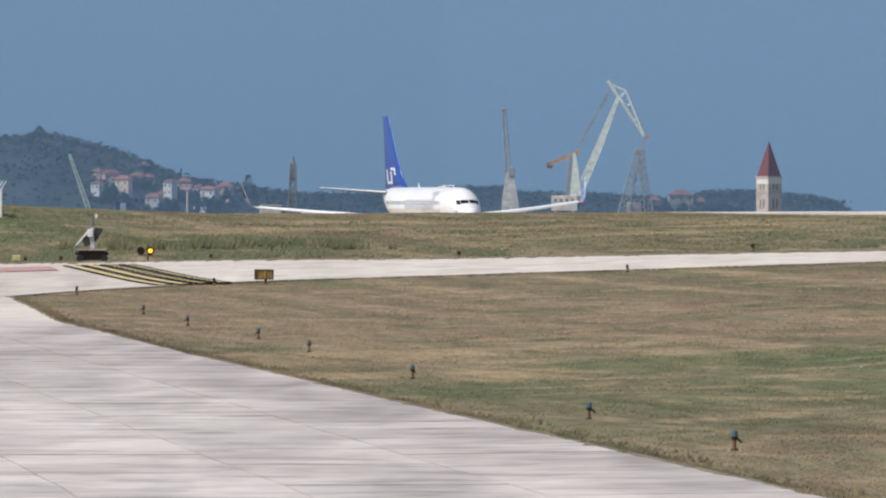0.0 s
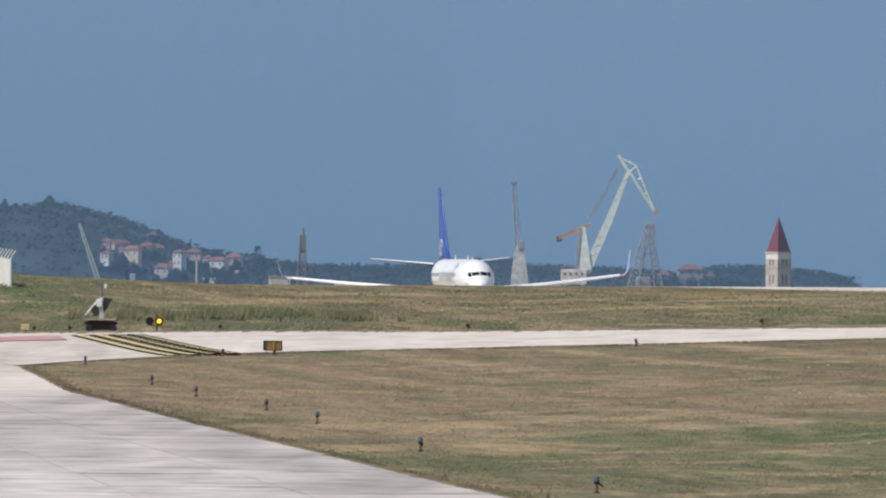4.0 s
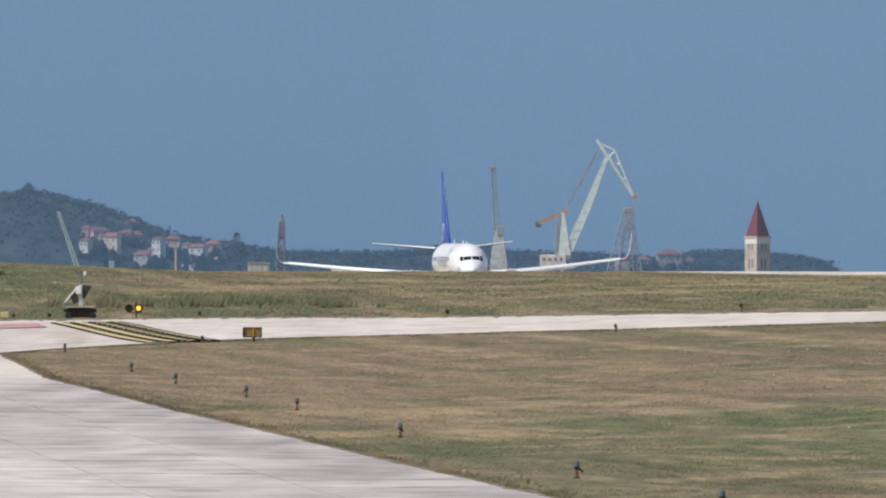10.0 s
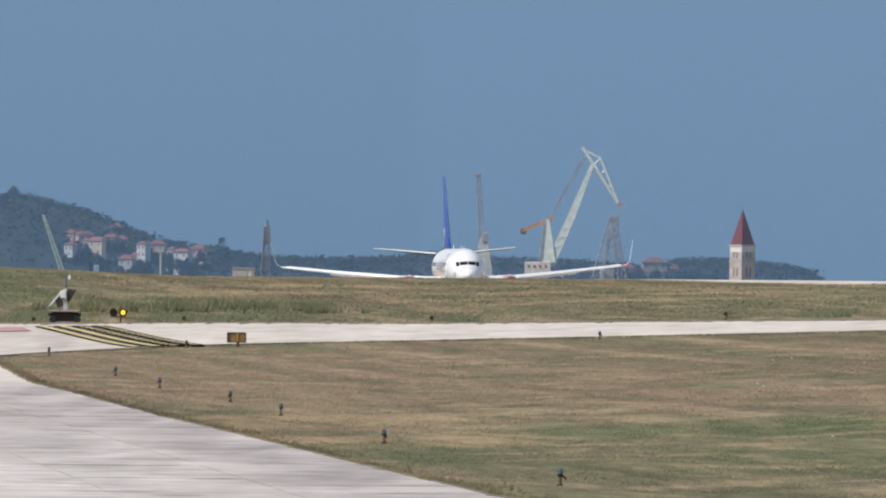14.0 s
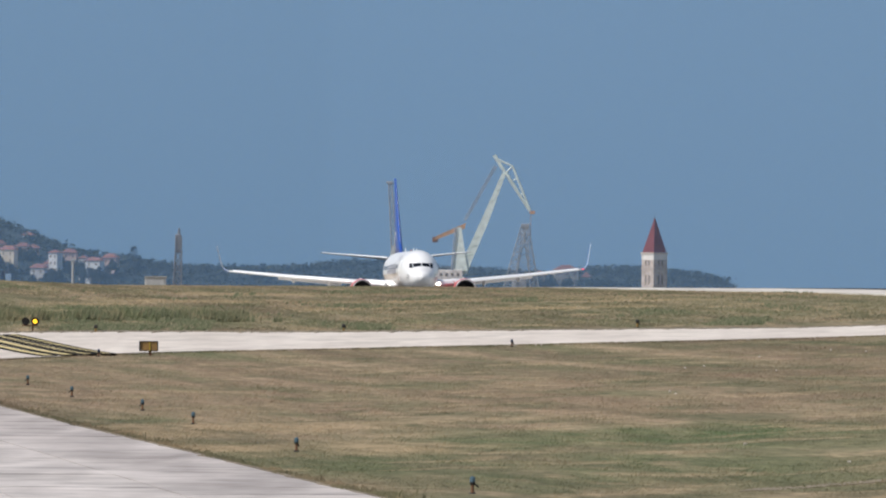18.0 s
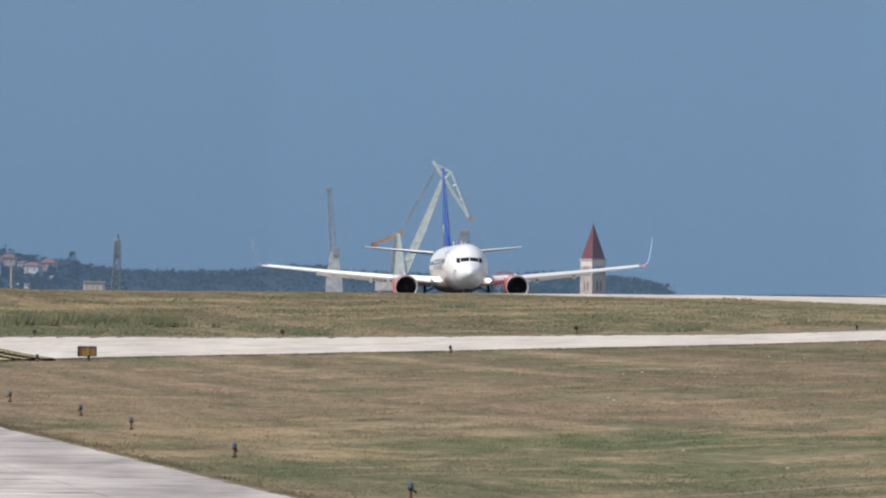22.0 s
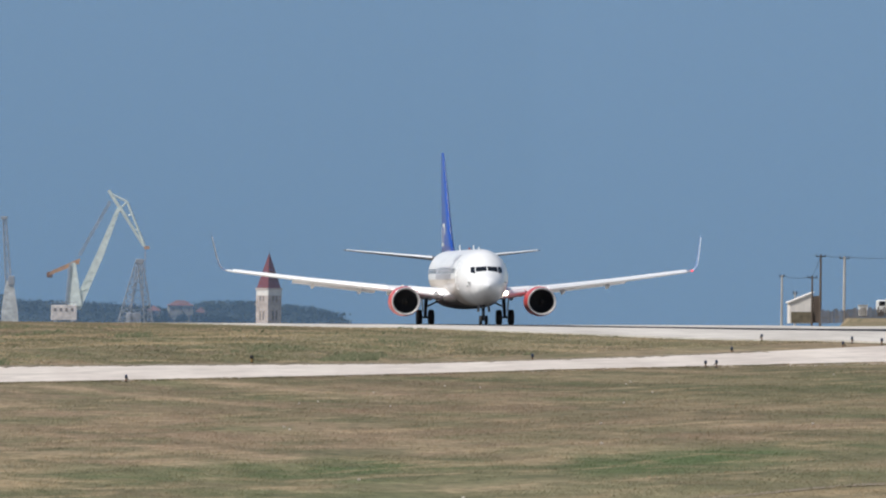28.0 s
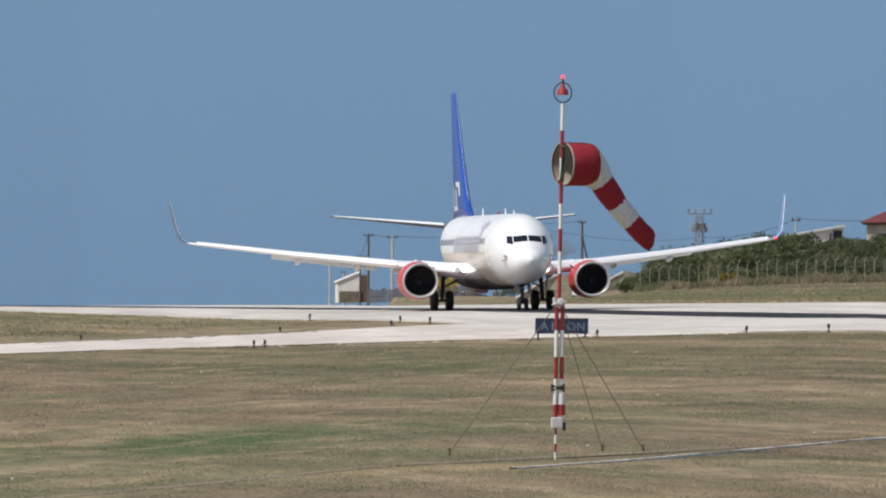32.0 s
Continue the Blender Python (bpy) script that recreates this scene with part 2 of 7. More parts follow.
def pavement(name, light, dark, along, each=0.12, rough=0.8, blotch=0.75, grimy=()):
    """Concrete or asphalt in the sun: streaks, broad blotches, fine grain and small dark stains."""
    m, nodes, links, b = shader(name, rough)
    b.inputs["Specular IOR Level"].default_value = 0.12
    long_ = noise_node(nodes, links, 0.35, 9, stretch=along, distortion=0.5)
    blot = noise_node(nodes, links, 0.55, 10, stretch=(0.5, 0.22, 1.0), distortion=0.4)
    stain = noise_node(nodes, links, 0.9, 7, stretch=(0.45, 0.40, 1.0), distortion=0.6)
    fine = noise_node(nodes, links, 2.2, 6, stretch=(0.6, 0.6, 1.0))
    c = ramp(nodes, links, long_.outputs[0], ((0.36, dark), (0.60, light)))
    c = blend(nodes, links, "MULTIPLY", 0.4, c, ramp(nodes, links, blot.outputs[0], ((0.38, (blotch, blotch * 0.985, blotch * 0.97)), (0.58, (1.0, 1.0, 1.0)))))
    c = blend(nodes, links, "MULTIPLY", 0.85, c, ramp(nodes, links, stain.outputs[0], ((0.34, (blotch, blotch, blotch)), (0.52, (1.0, 1.0, 1.0)))))
    c = blend(nodes, links, "MULTIPLY", 0.5, c, ramp(nodes, links, fine.outputs[0], ((0.34, (0.74, 0.74, 0.74)), (0.62, (1.0, 1.0, 1.0)))))
    for at, size, turn, much in grimy:
        c = blend(nodes, links, "MULTIPLY", spot(nodes, links, at, size, turn, long_.outputs[0], 0.8), c, (much, much * 0.985, much * 0.985))
    info = nodes.new("ShaderNodeObjectInfo")
    c = blend(nodes, links, "MULTIPLY", 1.0, c, ramp(nodes, links, info.outputs["Random"], ((0.0, (1 - each,) * 3), (1.0, (1, 1, 1)))))
    links.new(c, b.inputs["Base Color"])
    bp = nodes.new("ShaderNodeBump")
    bp.inputs["Strength"].default_value, bp.inputs["Distance"].default_value = 0.3, 0.01
    links.new(fine.outputs[0], bp.inputs["Height"])
    links.new(bp.outputs[0], b.inputs["Normal"])
    return m


M_GRASS = grass_ground()
M_FIELD = field_blades("field_blades", ((0.0, (1.05, 1.05, 1.02)), (0.5, (1.12, 1.11, 1.08)), (0.92, (1.22, 1.20, 1.17)), (1.0, (1.38, 1.34, 1.30))))
M_RIDGE_BLADES = field_blades("ridge_blades", ((0.0, (1.2, 1.24, 1.18)), (0.5, (1.4, 1.44, 1.4)), (1.0, (1.7, 1.7, 1.66))))
M_WEEDS = blades("weeds", ((0.0, (0.16, 0.185, 0.105)), (0.5, (0.20, 0.218, 0.13)), (0.85, (0.26, 0.255, 0.16)), (1.0, (0.36, 0.32, 0.21))))
M_LEAVES = blades("scrub_leaves", ((0.0, (0.05, 0.070, 0.036)), (0.5, (0.10, 0.128, 0.062)), (0.85, (0.145, 0.172, 0.086)), (1.0, (0.24, 0.24, 0.13))), 0.35)
# Greens pushed towards blue: haze over the far trees is put into the colour.
M_FAR_LEAVES = blades("hazy_pine_leaves", ((0.0, (0.040, 0.058, 0.060)), (0.8, (0.068, 0.090, 0.088)), (1.0, (0.104, 0.118, 0.110))), 0.2)
M_SLAB = pavement("apron_concrete", (0.73, 0.665, 0.625), (0.56, 0.51, 0.48), (1.0, 0.09, 1.0), 0.16, blotch=0.68, grimy=(((-13, 372), (18, 62), 5, 0.86), ((-2.2, 262), (2.4, 95), 4.6, 0.80), ((-5.5, 205), (7, 9), 0, 0.92)))
M_JOINT = surface("joint_filler", (0.16, 0.145, 0.13), 0.9, depth=0.4, grain=1.2, gloss=0.1)
M_SEAL = surface("joint_tar", (0.40, 0.365, 0.34), 0.9, depth=0.4, grain=1.0, gloss=0.1)
M_TAXI = pavement("taxiway_concrete", (0.71, 0.64, 0.57), (0.63, 0.56, 0.50), (1.0, 0.06, 1.0), 0.0, blotch=0.80, grimy=(((-23, 540), (8, 40), 0, 0.86),))
M_RUNWAY = pavement("runway_concrete", (0.68, 0.635, 0.575), (0.56, 0.52, 0.47), (1.0, 0.05, 1.0), 0.0, blotch=0.82)
M_RUBBER = pavement("rubbered_asphalt", (0.055, 0.052, 0.055), (0.028, 0.028, 0.03), (1.0, 0.05, 1.0), 0.0)
M_YELLOW = surface("marking_yellow", (0.70, 0.58, 0.30), 0.8, depth=0.15, gloss=0.05)
M_BLACK = surface("marking_black", (0.03, 0.028, 0.025), 0.9, depth=0.3, gloss=0.02)
M_RED_PAINT = surface("marking_red", (0.55, 0.30, 0.28), 0.8, wear=(0.58, 0.48, 0.44), depth=0.25)
M_WHITE = surface("white_paint", (0.78, 0.78, 0.77), 0.35, depth=0.06, dirt=0.3)


def airliner_paint():
    """White upper fuselage over a beige lower half."""
    m = surface("fuselage_paint", (0.80, 0.80, 0.80), 0.26, depth=0.05, grain=1.5, dirt=0.25)
    nodes, links = m.node_tree.nodes, m.node_tree.links
    b = nodes["Principled BSDF"]
    white = b.inputs["Base Color"].links[0].from_socket
    coord, sep, split = nodes.new("ShaderNodeTexCoord"), nodes.new("ShaderNodeSeparateXYZ"), nodes.new("ShaderNodeMapRange")
    links.new(coord.outputs["Object"], sep.inputs[0])
    links.new(sep.outputs["Z"], split.inputs["Value"])
    split.inputs["From Min"].default_value, split.inputs["From Max"].default_value = 3.30, 3.20
    along_x, nose = nodes.new("ShaderNodeMapRange"), nodes.new("ShaderNodeMath")
    links.new(sep.outputs["X"], along_x.inputs["Value"])
    along_x.inputs["From Min"].default_value, along_x.inputs["From Max"].default_value = 12.5, 10.5
    nose.operation = "MULTIPLY"
    links.new(split.outputs[0], nose.inputs[0])
    links.new(along_x.outputs[0], nose.inputs[1])
    links.new(blend(nodes, links, "MIX", nose.outputs[0], white, (0.60, 0.535, 0.47)), b.inputs["Base Color"])
    return m


M_SKIN = airliner_paint()
# Belly grey made darker to imitate the shade below the fuselage.
M_BELLY = surface("shaded_belly_grey", (0.13, 0.12, 0.115), 0.35, depth=0.15, grain=1.5, dirt=0.4)
M_TITLE = surface("silver_lettering", (0.50, 0.50, 0.54), 0.35, depth=0.1)
M_WING = surface("wing_grey", (0.83, 0.835, 0.845), 0.35, depth=0.08, grain=2)
M_ALU = surface("polished_leading_edge", (0.95, 0.95, 0.95), 0.30, 0.1, depth=0.03)
M_BLUE = surface("tail_blue", (0.011, 0.07, 0.36), 0.3, depth=0.1)
M_WINGLET = surface("winglet_blue", (0.15, 0.24, 0.46), 0.35, depth=0.1)
M_ENGINE = surface("engine_red", (0.58, 0.045, 0.042), 0.3, depth=0.1)
M_DARK = surface("engine_dark", (0.02, 0.02, 0.023), 0.5, depth=0.2)
M_BLADE = surface("fan_blade", (0.10, 0.10, 0.11), 0.35, 0.7, depth=0.1)
M_TYRE = surface("tyre_rubber", (0.022, 0.022, 0.024), 0.75, depth=0.2)
M_GEAR = surface("dark_gear_steel", (0.07, 0.072, 0.08), 0.5, 0.2, depth=0.2)
M_LIP = surface("worn_inlet_lip", (0.62, 0.61, 0.61), 0.35, 0.4, depth=0.1)
# Grey paint darkened: shade under the tailplane and on the gear doors is in the colour.
M_STAB = surface("shaded_underside_grey", (0.12, 0.118, 0.12), 0.45, depth=0.1, grain=2)
M_STEEL = surface("gear_steel", (0.22, 0.225, 0.235), 0.4, 0.5, depth=0.15)
M_GLASS = surface("cockpit_glass", (0.012, 0.014, 0.018), 0.08, depth=0.05)
M_LAMP = glowing("landing_lamp", (1.0, 0.86, 0.70), 5.5)
M_LAMP_RED = glowing("red_lamp", (1.0, 0.05, 0.06), 1.6)
M_LAMP_AMBER = glowing("amber_lamp", (1.0, 0.56, 0.03), 1.6)
M_LENS_BLUE = surface("blue_glass", (0.09, 0.15, 0.19), 0.25, depth=0.15)
M_IRON = surface("dark_iron", (0.06, 0.055, 0.05), 0.6, 0.3, depth=0.3)
M_RUST = surface("rusty_steel", (0.25, 0.12, 0.06), 0.8, depth=0.35)
M_POLE_RED = surface("pole_red", (0.32, 0.025, 0.028), 0.45, depth=0.15)
M_POLE_WHITE = surface("pole_white", (0.75, 0.74, 0.72), 0.45, depth=0.12)
M_SOCK_RED = surface("sock_red", (0.30, 0.013, 0.026), 0.85, depth=0.15, grain=12)
M_LINING = surface("sock_lining", (0.36, 0.33, 0.28), 0.9, depth=0.15)
M_SOCK_WHITE = surface("sock_white", (0.72, 0.71, 0.72), 0.9, depth=0.15, grain=12)
M_WIRE = surface("steel_wire", (0.22, 0.20, 0.16), 0.6, 0.3, depth=0.2)
M_BOX = surface("grey_box", (0.55, 0.54, 0.53), 0.5, depth=0.12)
M_SIGN = surface("sign_back", (0.42, 0.24, 0.08), 0.6, depth=0.25, grain=10)
M_NAVY = surface("navy_board", (0.025, 0.045, 0.10), 0.5, depth=0.2)
M_STONE = surface("tower_stone", (0.62, 0.53, 0.475), 0.9, depth=0.25, grain=0.9, dirt=0.15)
# Dark tone on solid boxes: the shade inside openings is put into the colour.
M_ARCH = surface("shaded_arch", (0.27, 0.23, 0.205), 0.9, depth=0.2)
M_ROOF = surface("roof_tile", (0.19, 0.042, 0.045), 0.85, depth=0.25, grain=1.0, dirt=0.2)
M_PLASTER = surface("house_plaster", (0.60, 0.53, 0.45), 0.9, depth=0.2, grain=0.5, dirt=0.15, each=0.25)
M_CRANE_PALE = surface("crane_pale", (0.58, 0.59, 0.58), 0.7, depth=0.25, grain=0.4)
M_CRANE_GREEN = surface("crane_green", (0.78, 0.85, 0.80), 0.6, depth=0.15, grain=0.5)
M_JIB_GREEN = surface("jib_green", (0.50, 0.59, 0.53), 0.6, depth=0.15, grain=0.5)
M_CRANE_WHITE = surface("crane_white", (0.80, 0.72, 0.67), 0.7, depth=0.25, grain=0.4)
M_CRANE_ORANGE = surface("crane_orange", (0.62, 0.34, 0.17), 0.7, depth=0.25, grain=0.4)
M_GUY = surface("galvanised_wire", (0.30, 0.27, 0.22), 0.6, 0.2, depth=0.2)
M_CRANE_DARK = surface("crane_dark", (0.20, 0.20, 0.22), 0.7, depth=0.25, grain=0.4)
M_PYLON = surface("galvanised_pylon", (0.25, 0.25, 0.27), 0.6, depth=0.15)
M_FAR_ROOF = surface("faded_roof_tile", (0.40, 0.19, 0.16), 0.9, depth=0.3, grain=0.5, dirt=0.1, each=0.3)
M_GABLE = surface("whitewash", (0.80, 0.76, 0.72), 0.9, depth=0.12, grain=0.8, dirt=0.2)
M_PANE = surface("cabin_pane", (0.30, 0.31, 0.33), 0.15, depth=0.1)
M_PALE_LEAVES = blades("olive_leaves", ((0.0, (0.10, 0.115, 0.06)), (0.5, (0.17, 0.18, 0.10)), (1.0, (0.30, 0.28, 0.17))), 0.4)
# Grey lightened towards the sky tone to imitate haze on the cranes.
M_CRANE_GREY = surface("crane_grey", (0.36, 0.37, 0.40), 0.7, depth=0.25, grain=0.4)
# The hill's green carries distance haze as a blue tint.
M_HILL = surface("hazy_wooded_hill", (0.052, 0.076, 0.080), 0.95, depth=0.4, grain=0.06, dirt=0.012)
M_KERB = surface("worn_kerb", (0.82, 0.78, 0.72), 0.9, depth=0.2, grain=1.5, wear=(0.45, 0.40, 0.32), gloss=0.03)
M_LETTER = surface("dull_lettering", (0.24, 0.27, 0.33), 0.5, depth=0.15)
M_DECK = surface("worn_deck", (0.40, 0.32, 0.28), 0.85, depth=0.35, grain=5)
M_CHASSIS = surface("rusty_chassis", (0.055, 0.034, 0.026), 0.8, depth=0.3)
# Grey bark, paled so that its colour includes distance haze.
M_TWIG = surface("grey_twigs", (0.27, 0.27, 0.29), 0.9, depth=0.2)
M_AMBER_FOOT = surface("amber_foot", (0.40, 0.24, 0.06), 0.7, depth=0.3)
M_HOIST = surface("hoist_blue", (0.30, 0.42, 0.58), 0.6, depth=0.15, grain=0.5)
M_FENCE_POST = surface("old_fence_post", (0.40, 0.365, 0.31), 0.9, depth=0.25)
M_WOOD = surface("pole_wood", (0.13, 0.10, 0.08), 0.85, depth=0.25)
M_BOARD = surface("grey_board", (0.20, 0.17, 0.155), 0.9, depth=0.3, each=0.35)
M_CONCRETE = surface("pole_concrete", (0.50, 0.48, 0.46), 0.85, depth=0.15)
M_TRACK = surface("trodden_straw", (0.235, 0.188, 0.125), 0.95, depth=0.25, grain=2.0, dirt=0.3)
M_SOIL = surface("bare_earth", (0.215, 0.185, 0.13), 0.95, depth=0.3, grain=1.2, dirt=0.2, bump=0.1)
M_YELLOW_PAINT = surface("machine_yellow", (0.62, 0.42, 0.04), 0.5, depth=0.2)
M_TARP = surface("ochre_tarpaulin", (0.42, 0.31, 0.10), 0.8, depth=0.3)
M_RED_MACHINE = surface("machine_red", (0.085, 0.022, 0.026), 0.6, depth=0.3)


# ---- building blocks ----
def part(name, bm, material, parent=None, label="", smooth=False):
    me = bpy.data.meshes.new(name)
    bm.to_mesh(me)
    bm.free()
    for mt in material if isinstance(material, (list, tuple)) else [material]:
        me.materials.append(mt)
    if smooth:
        for p in me.polygons:
            p.use_smooth = True
    ob = new(name, me)
    if parent is not None:
        ob.parent = parent
    if label:
        ob["label"] = label
    return ob


def sheet(name, verts, faces, material, parent=None, smooth=False):
    me = bpy.data.meshes.new(name)
    me.from_pydata(verts, [], faces)
    for mt in material if isinstance(material, (list, tuple)) else [material]:
        me.materials.append(mt)
    if smooth:
        for p in me.polygons:
            p.use_smooth = True
    ob = new(name, me)
    if parent is not None:
        ob.parent = parent
    return ob


def thing(name, m, label, category, group="", kind=""):
    ob = new(name)
    ob.empty_display_size = 0.3
    ob.matrix_basis = m
    return tagged(ob, label, category, group, kind)


def box(bm, centre, size, turn=None, bevel=0.0):
    made = bmesh.ops.create_cube(bm, size=1.0)["verts"]
    bmesh.ops.scale(bm, vec=size, verts=made)
    if bevel:
        edges = list({e for v in made for e in v.link_edges})
        made = bmesh.ops.bevel(bm, geom=edges, offset=bevel, segments=1, affect="EDGES")["verts"]
    m = Matrix.Translation(centre) @ (turn.to_4x4() if turn else Matrix())
    bmesh.ops.transform(bm, matrix=m, verts=made)


def tube(bm, a, b, r0, r1=None, n=10, caps=True):
    a, b = Vector(a), Vector(b)
    r1 = r0 if r1 is None else r1
    m = Matrix.Translation((a + b) / 2) @ (b - a).to_track_quat("Z", "Y").to_matrix().to_4x4()
    bmesh.ops.create_cone(bm, cap_ends=caps, segments=n, radius1=r0, radius2=r1, depth=(b - a).length, matrix=m)


def loft(bm, rings, close=True, caps=True):
    """Skin over rings of points of equal count."""
    rows = [[bm.verts.new(p) for p in ring] for ring in rings]
    n = len(rows[0])
    for a, b in zip(rows, rows[1:]):
        for i in range(n if close else n - 1):
            bm.faces.new((a[i], a[(i + 1) % n], b[(i + 1) % n], b[i]))
    if caps and close:
        bm.faces.new(rows[0][::-1])
        bm.faces.new(rows[-1])
    bmesh.ops.recalc_face_normals(bm, faces=bm.faces[:])


def lathe(bm, profile, axis_at, n=32, squash=1.0):
    """A body of revolution about the X axis; profile: (x, radius)."""
    cx, cy, cz = axis_at
    rings = [[(cx + x, cy + r * math.cos(2 * math.pi * i / n), cz + r * math.sin(2 * math.pi * i / n) * (squash if math.sin(2 * math.pi * i / n) < 0 else 1))
              for i in range(n)] for x, r in profile]
    loft(bm, rings, caps=False)


def B(make, *args, **kw):
    bm = bmesh.new()
    make(bm, *args, **kw)
    return bm


# ---- the lie of the land: heights along nine lines of sight, each by bearing (radians) ----
STATIONS = (0, 170, 240, 350, 430, 480, 525, 565, 610, 655, 705, 760, 810, 870, 960, 1045, 1110, 1300, 1500, 1900, 2300, 3000, 5000)
PROFILE_A = (0.00, 0.00, 0.00, 0.00, 0.24, 0.34, 0.40, 1.38, 2.17, 2.82, 3.76, 4.42, 4.25, 3.83, 2.72, 1.66, 0.90, -2.20, -6.61, -14.92, -20.00, -20.00, -20.00)
PROFILE_B = (0.00, 0.00, 0.00, 0.00, 0.22, 0.45, 0.80, 1.67, 2.25, 2.69, 3.12, 3.58, 3.71, 3.47, 2.65, 1.71, 0.96, -2.20, -6.61, -14.92, -20.00, -20.00, -20.00)
PROFILE_C = (0.00, 0.00, 0.01, 0.05, 0.34, 0.66, 1.12, 1.79, 2.26, 2.64, 3.02, 3.47, 3.75, 3.62, 2.64, 1.65, 0.65, -2.20, -6.60, -14.92, -20.00, -20.00, -20.00)
PROFILE_D = (0.00, 0.10, 0.25, 0.72, 1.18, 1.52, 1.88, 2.30, 2.87, 3.42, 3.75, 3.82, 3.85, 3.70, 2.73, 1.65, 0.65, -2.20, -6.60, -14.92, -20.00, -20.00, -20.00)
PROFILE_E = (0.33, 0.68, 0.99, 1.58, 2.03, 2.31, 2.64, 3.28, 3.60, 3.87, 3.97, 4.02, 4.07, 3.79, 2.80, 1.68, 0.82, -2.20, -6.63, -14.92, -20.00, -20.00, -20.00)
PROFILE_F = (0.40, 0.80, 1.15, 1.76, 2.21, 2.48, 2.80, 3.48, 3.76, 3.97, 4.03, 4.06, 4.06, 3.70, 3.40, 3.40, 3.40, 3.80, 4.17, 4.90, 3.00, -20.00, -20.00)
PROFILE_M = (0.44, 0.89, 1.27, 2.07, 2.65, 2.95, 3.19, 3.65, 3.95, 4.19, 4.29, 4.39, 4.47, 4.52, 4.60, 4.66, 4.70, 4.74, 4.76, 4.80, 2.22, -20.00, -20.00)
PROFILE_G = (0.45, 0.91, 1.30, 2.16, 2.77, 3.08, 3.30, 3.70, 4.00, 4.25, 4.36, 4.48, 4.58, 4.67, 4.80, 4.97, 5.10, 6.30, 6.60, 6.00, 2.00, -20.00, -20.00)
PROFILE_H = (0.50, 1.00, 1.42, 2.50, 3.24, 3.59, 3.80, 4.00, 4.32, 4.57, 4.67, 4.80, 4.90, 5.02, 5.20, 5.71, 6.10, 10.00, 11.50, 7.00, 2.00, -20.00, -20.00)
BEARINGS = (-0.04, -0.02, 0, 0.04, 0.073, 0.08, 0.098, 0.103, 0.1225)
PROFILES = (PROFILE_A, PROFILE_B, PROFILE_C, PROFILE_D, PROFILE_E, PROFILE_F, PROFILE_M, PROFILE_G, PROFILE_H)


def glide(xs, ys, x):
    """A smooth curve through (xs, ys), level beyond its ends."""
    xs, ys = np.asarray(xs, float), np.asarray(ys, float)
    x = np.clip(x, xs[0], xs[-1])
    step = np.diff(ys) / np.diff(xs)
    slope = np.zeros(len(xs))
    a, b = step[:-1], step[1:]
    slope[1:-1] = np.where(a * b > 0, 2 * a * b / np.where(a + b == 0, 1, a + b), 0)
    i = np.clip(np.searchsorted(xs, x, "right") - 1, 0, len(xs) - 2)
    h = xs[i + 1] - xs[i]
    t = (x - xs[i]) / h
    return ((1 + 2 * t) * (1 - t) ** 2 * ys[i] + t * (1 - t) ** 2 * h * slope[i]
            + t * t * (3 - 2 * t) * ys[i + 1] + t * t * (t - 1) * h * slope[i + 1])


def ground_z(x, y):
    """Height of the open ground."""
    x, y = np.broadcast_arrays(np.asarray(x, float), np.asarray(y, float))
    d = np.hypot(x, y)
    bearing = np.clip(x / np.maximum(y, 150.0), BEARINGS[0], BEARINGS[-1])
    d = np.where(y < 0, 0, d)
    heights = [glide(STATIONS, p, d) for p in PROFILES]
    z = heights[0].copy()
    for k in range(len(BEARINGS) - 1):
        t = np.clip((bearing - BEARINGS[k]) / (BEARINGS[k + 1] - BEARINGS[k]), 0, 1)
        z = np.where(bearing >= BEARINGS[k], heights[k] * (1 - t) + heights[k + 1] * t, z)
    return z


def runway_x(y):
    """The runway's centre line."""
    return 9.2 + 0.119 * (1047 - y)


# ---- ground ----
EDGE_Y = (40, 181, 380, 396, 418, 446, 470, 488, 500, 512, 540)
EDGE_X = (17.0, 5.6, -10.56, -12.0, -14.1, -15.85, -17.3, -18.45, -19.1, -20.2, -23.5)
NEAR_X = (-40, -24, -20.6, -19.5, -18.3, -17, -14.5, -12.5, -10, -5, 0, 8.5, 26.3, 31.4, 36, 41, 45.4, 49.3, 51.8, 53.7, 57)
NEAR_Y = (492, 497, 502, 507, 514.5, 520, 524, 526.5, 528.5, 530, 529.7, 528.0, 522.8, 520, 516.2, 511, 504, 491.5, 481, 472.4, 458)
FAR_X = (-60, -22, -15, 0, 12, 20, 25, 30, 36, 43, 47.5, 60)
FAR_Y = (572, 569, 566.5, 563.2, 560.2, 557.5, 552.5, 549, 547.2, 548.6, 553, 560)


def apron_edge(y):
    """Where the apron's concrete meets the grass."""
    return float(glide(EDGE_Y, EDGE_X, y)) + 0.10 * noise.noise((0, y * 0.21, 7)) + 0.05 * noise.noise((0, y * 0.9, 3))


def taxi_near(x):
    return float(glide(NEAR_X, NEAR_Y, x)) + 0.5 * noise.noise((x * 0.6, 4, 0))


def taxi_far(x):
    return float(glide(FAR_X, FAR_Y, x)) + 0.6 * noise.noise((x * 0.5, 9, 0))


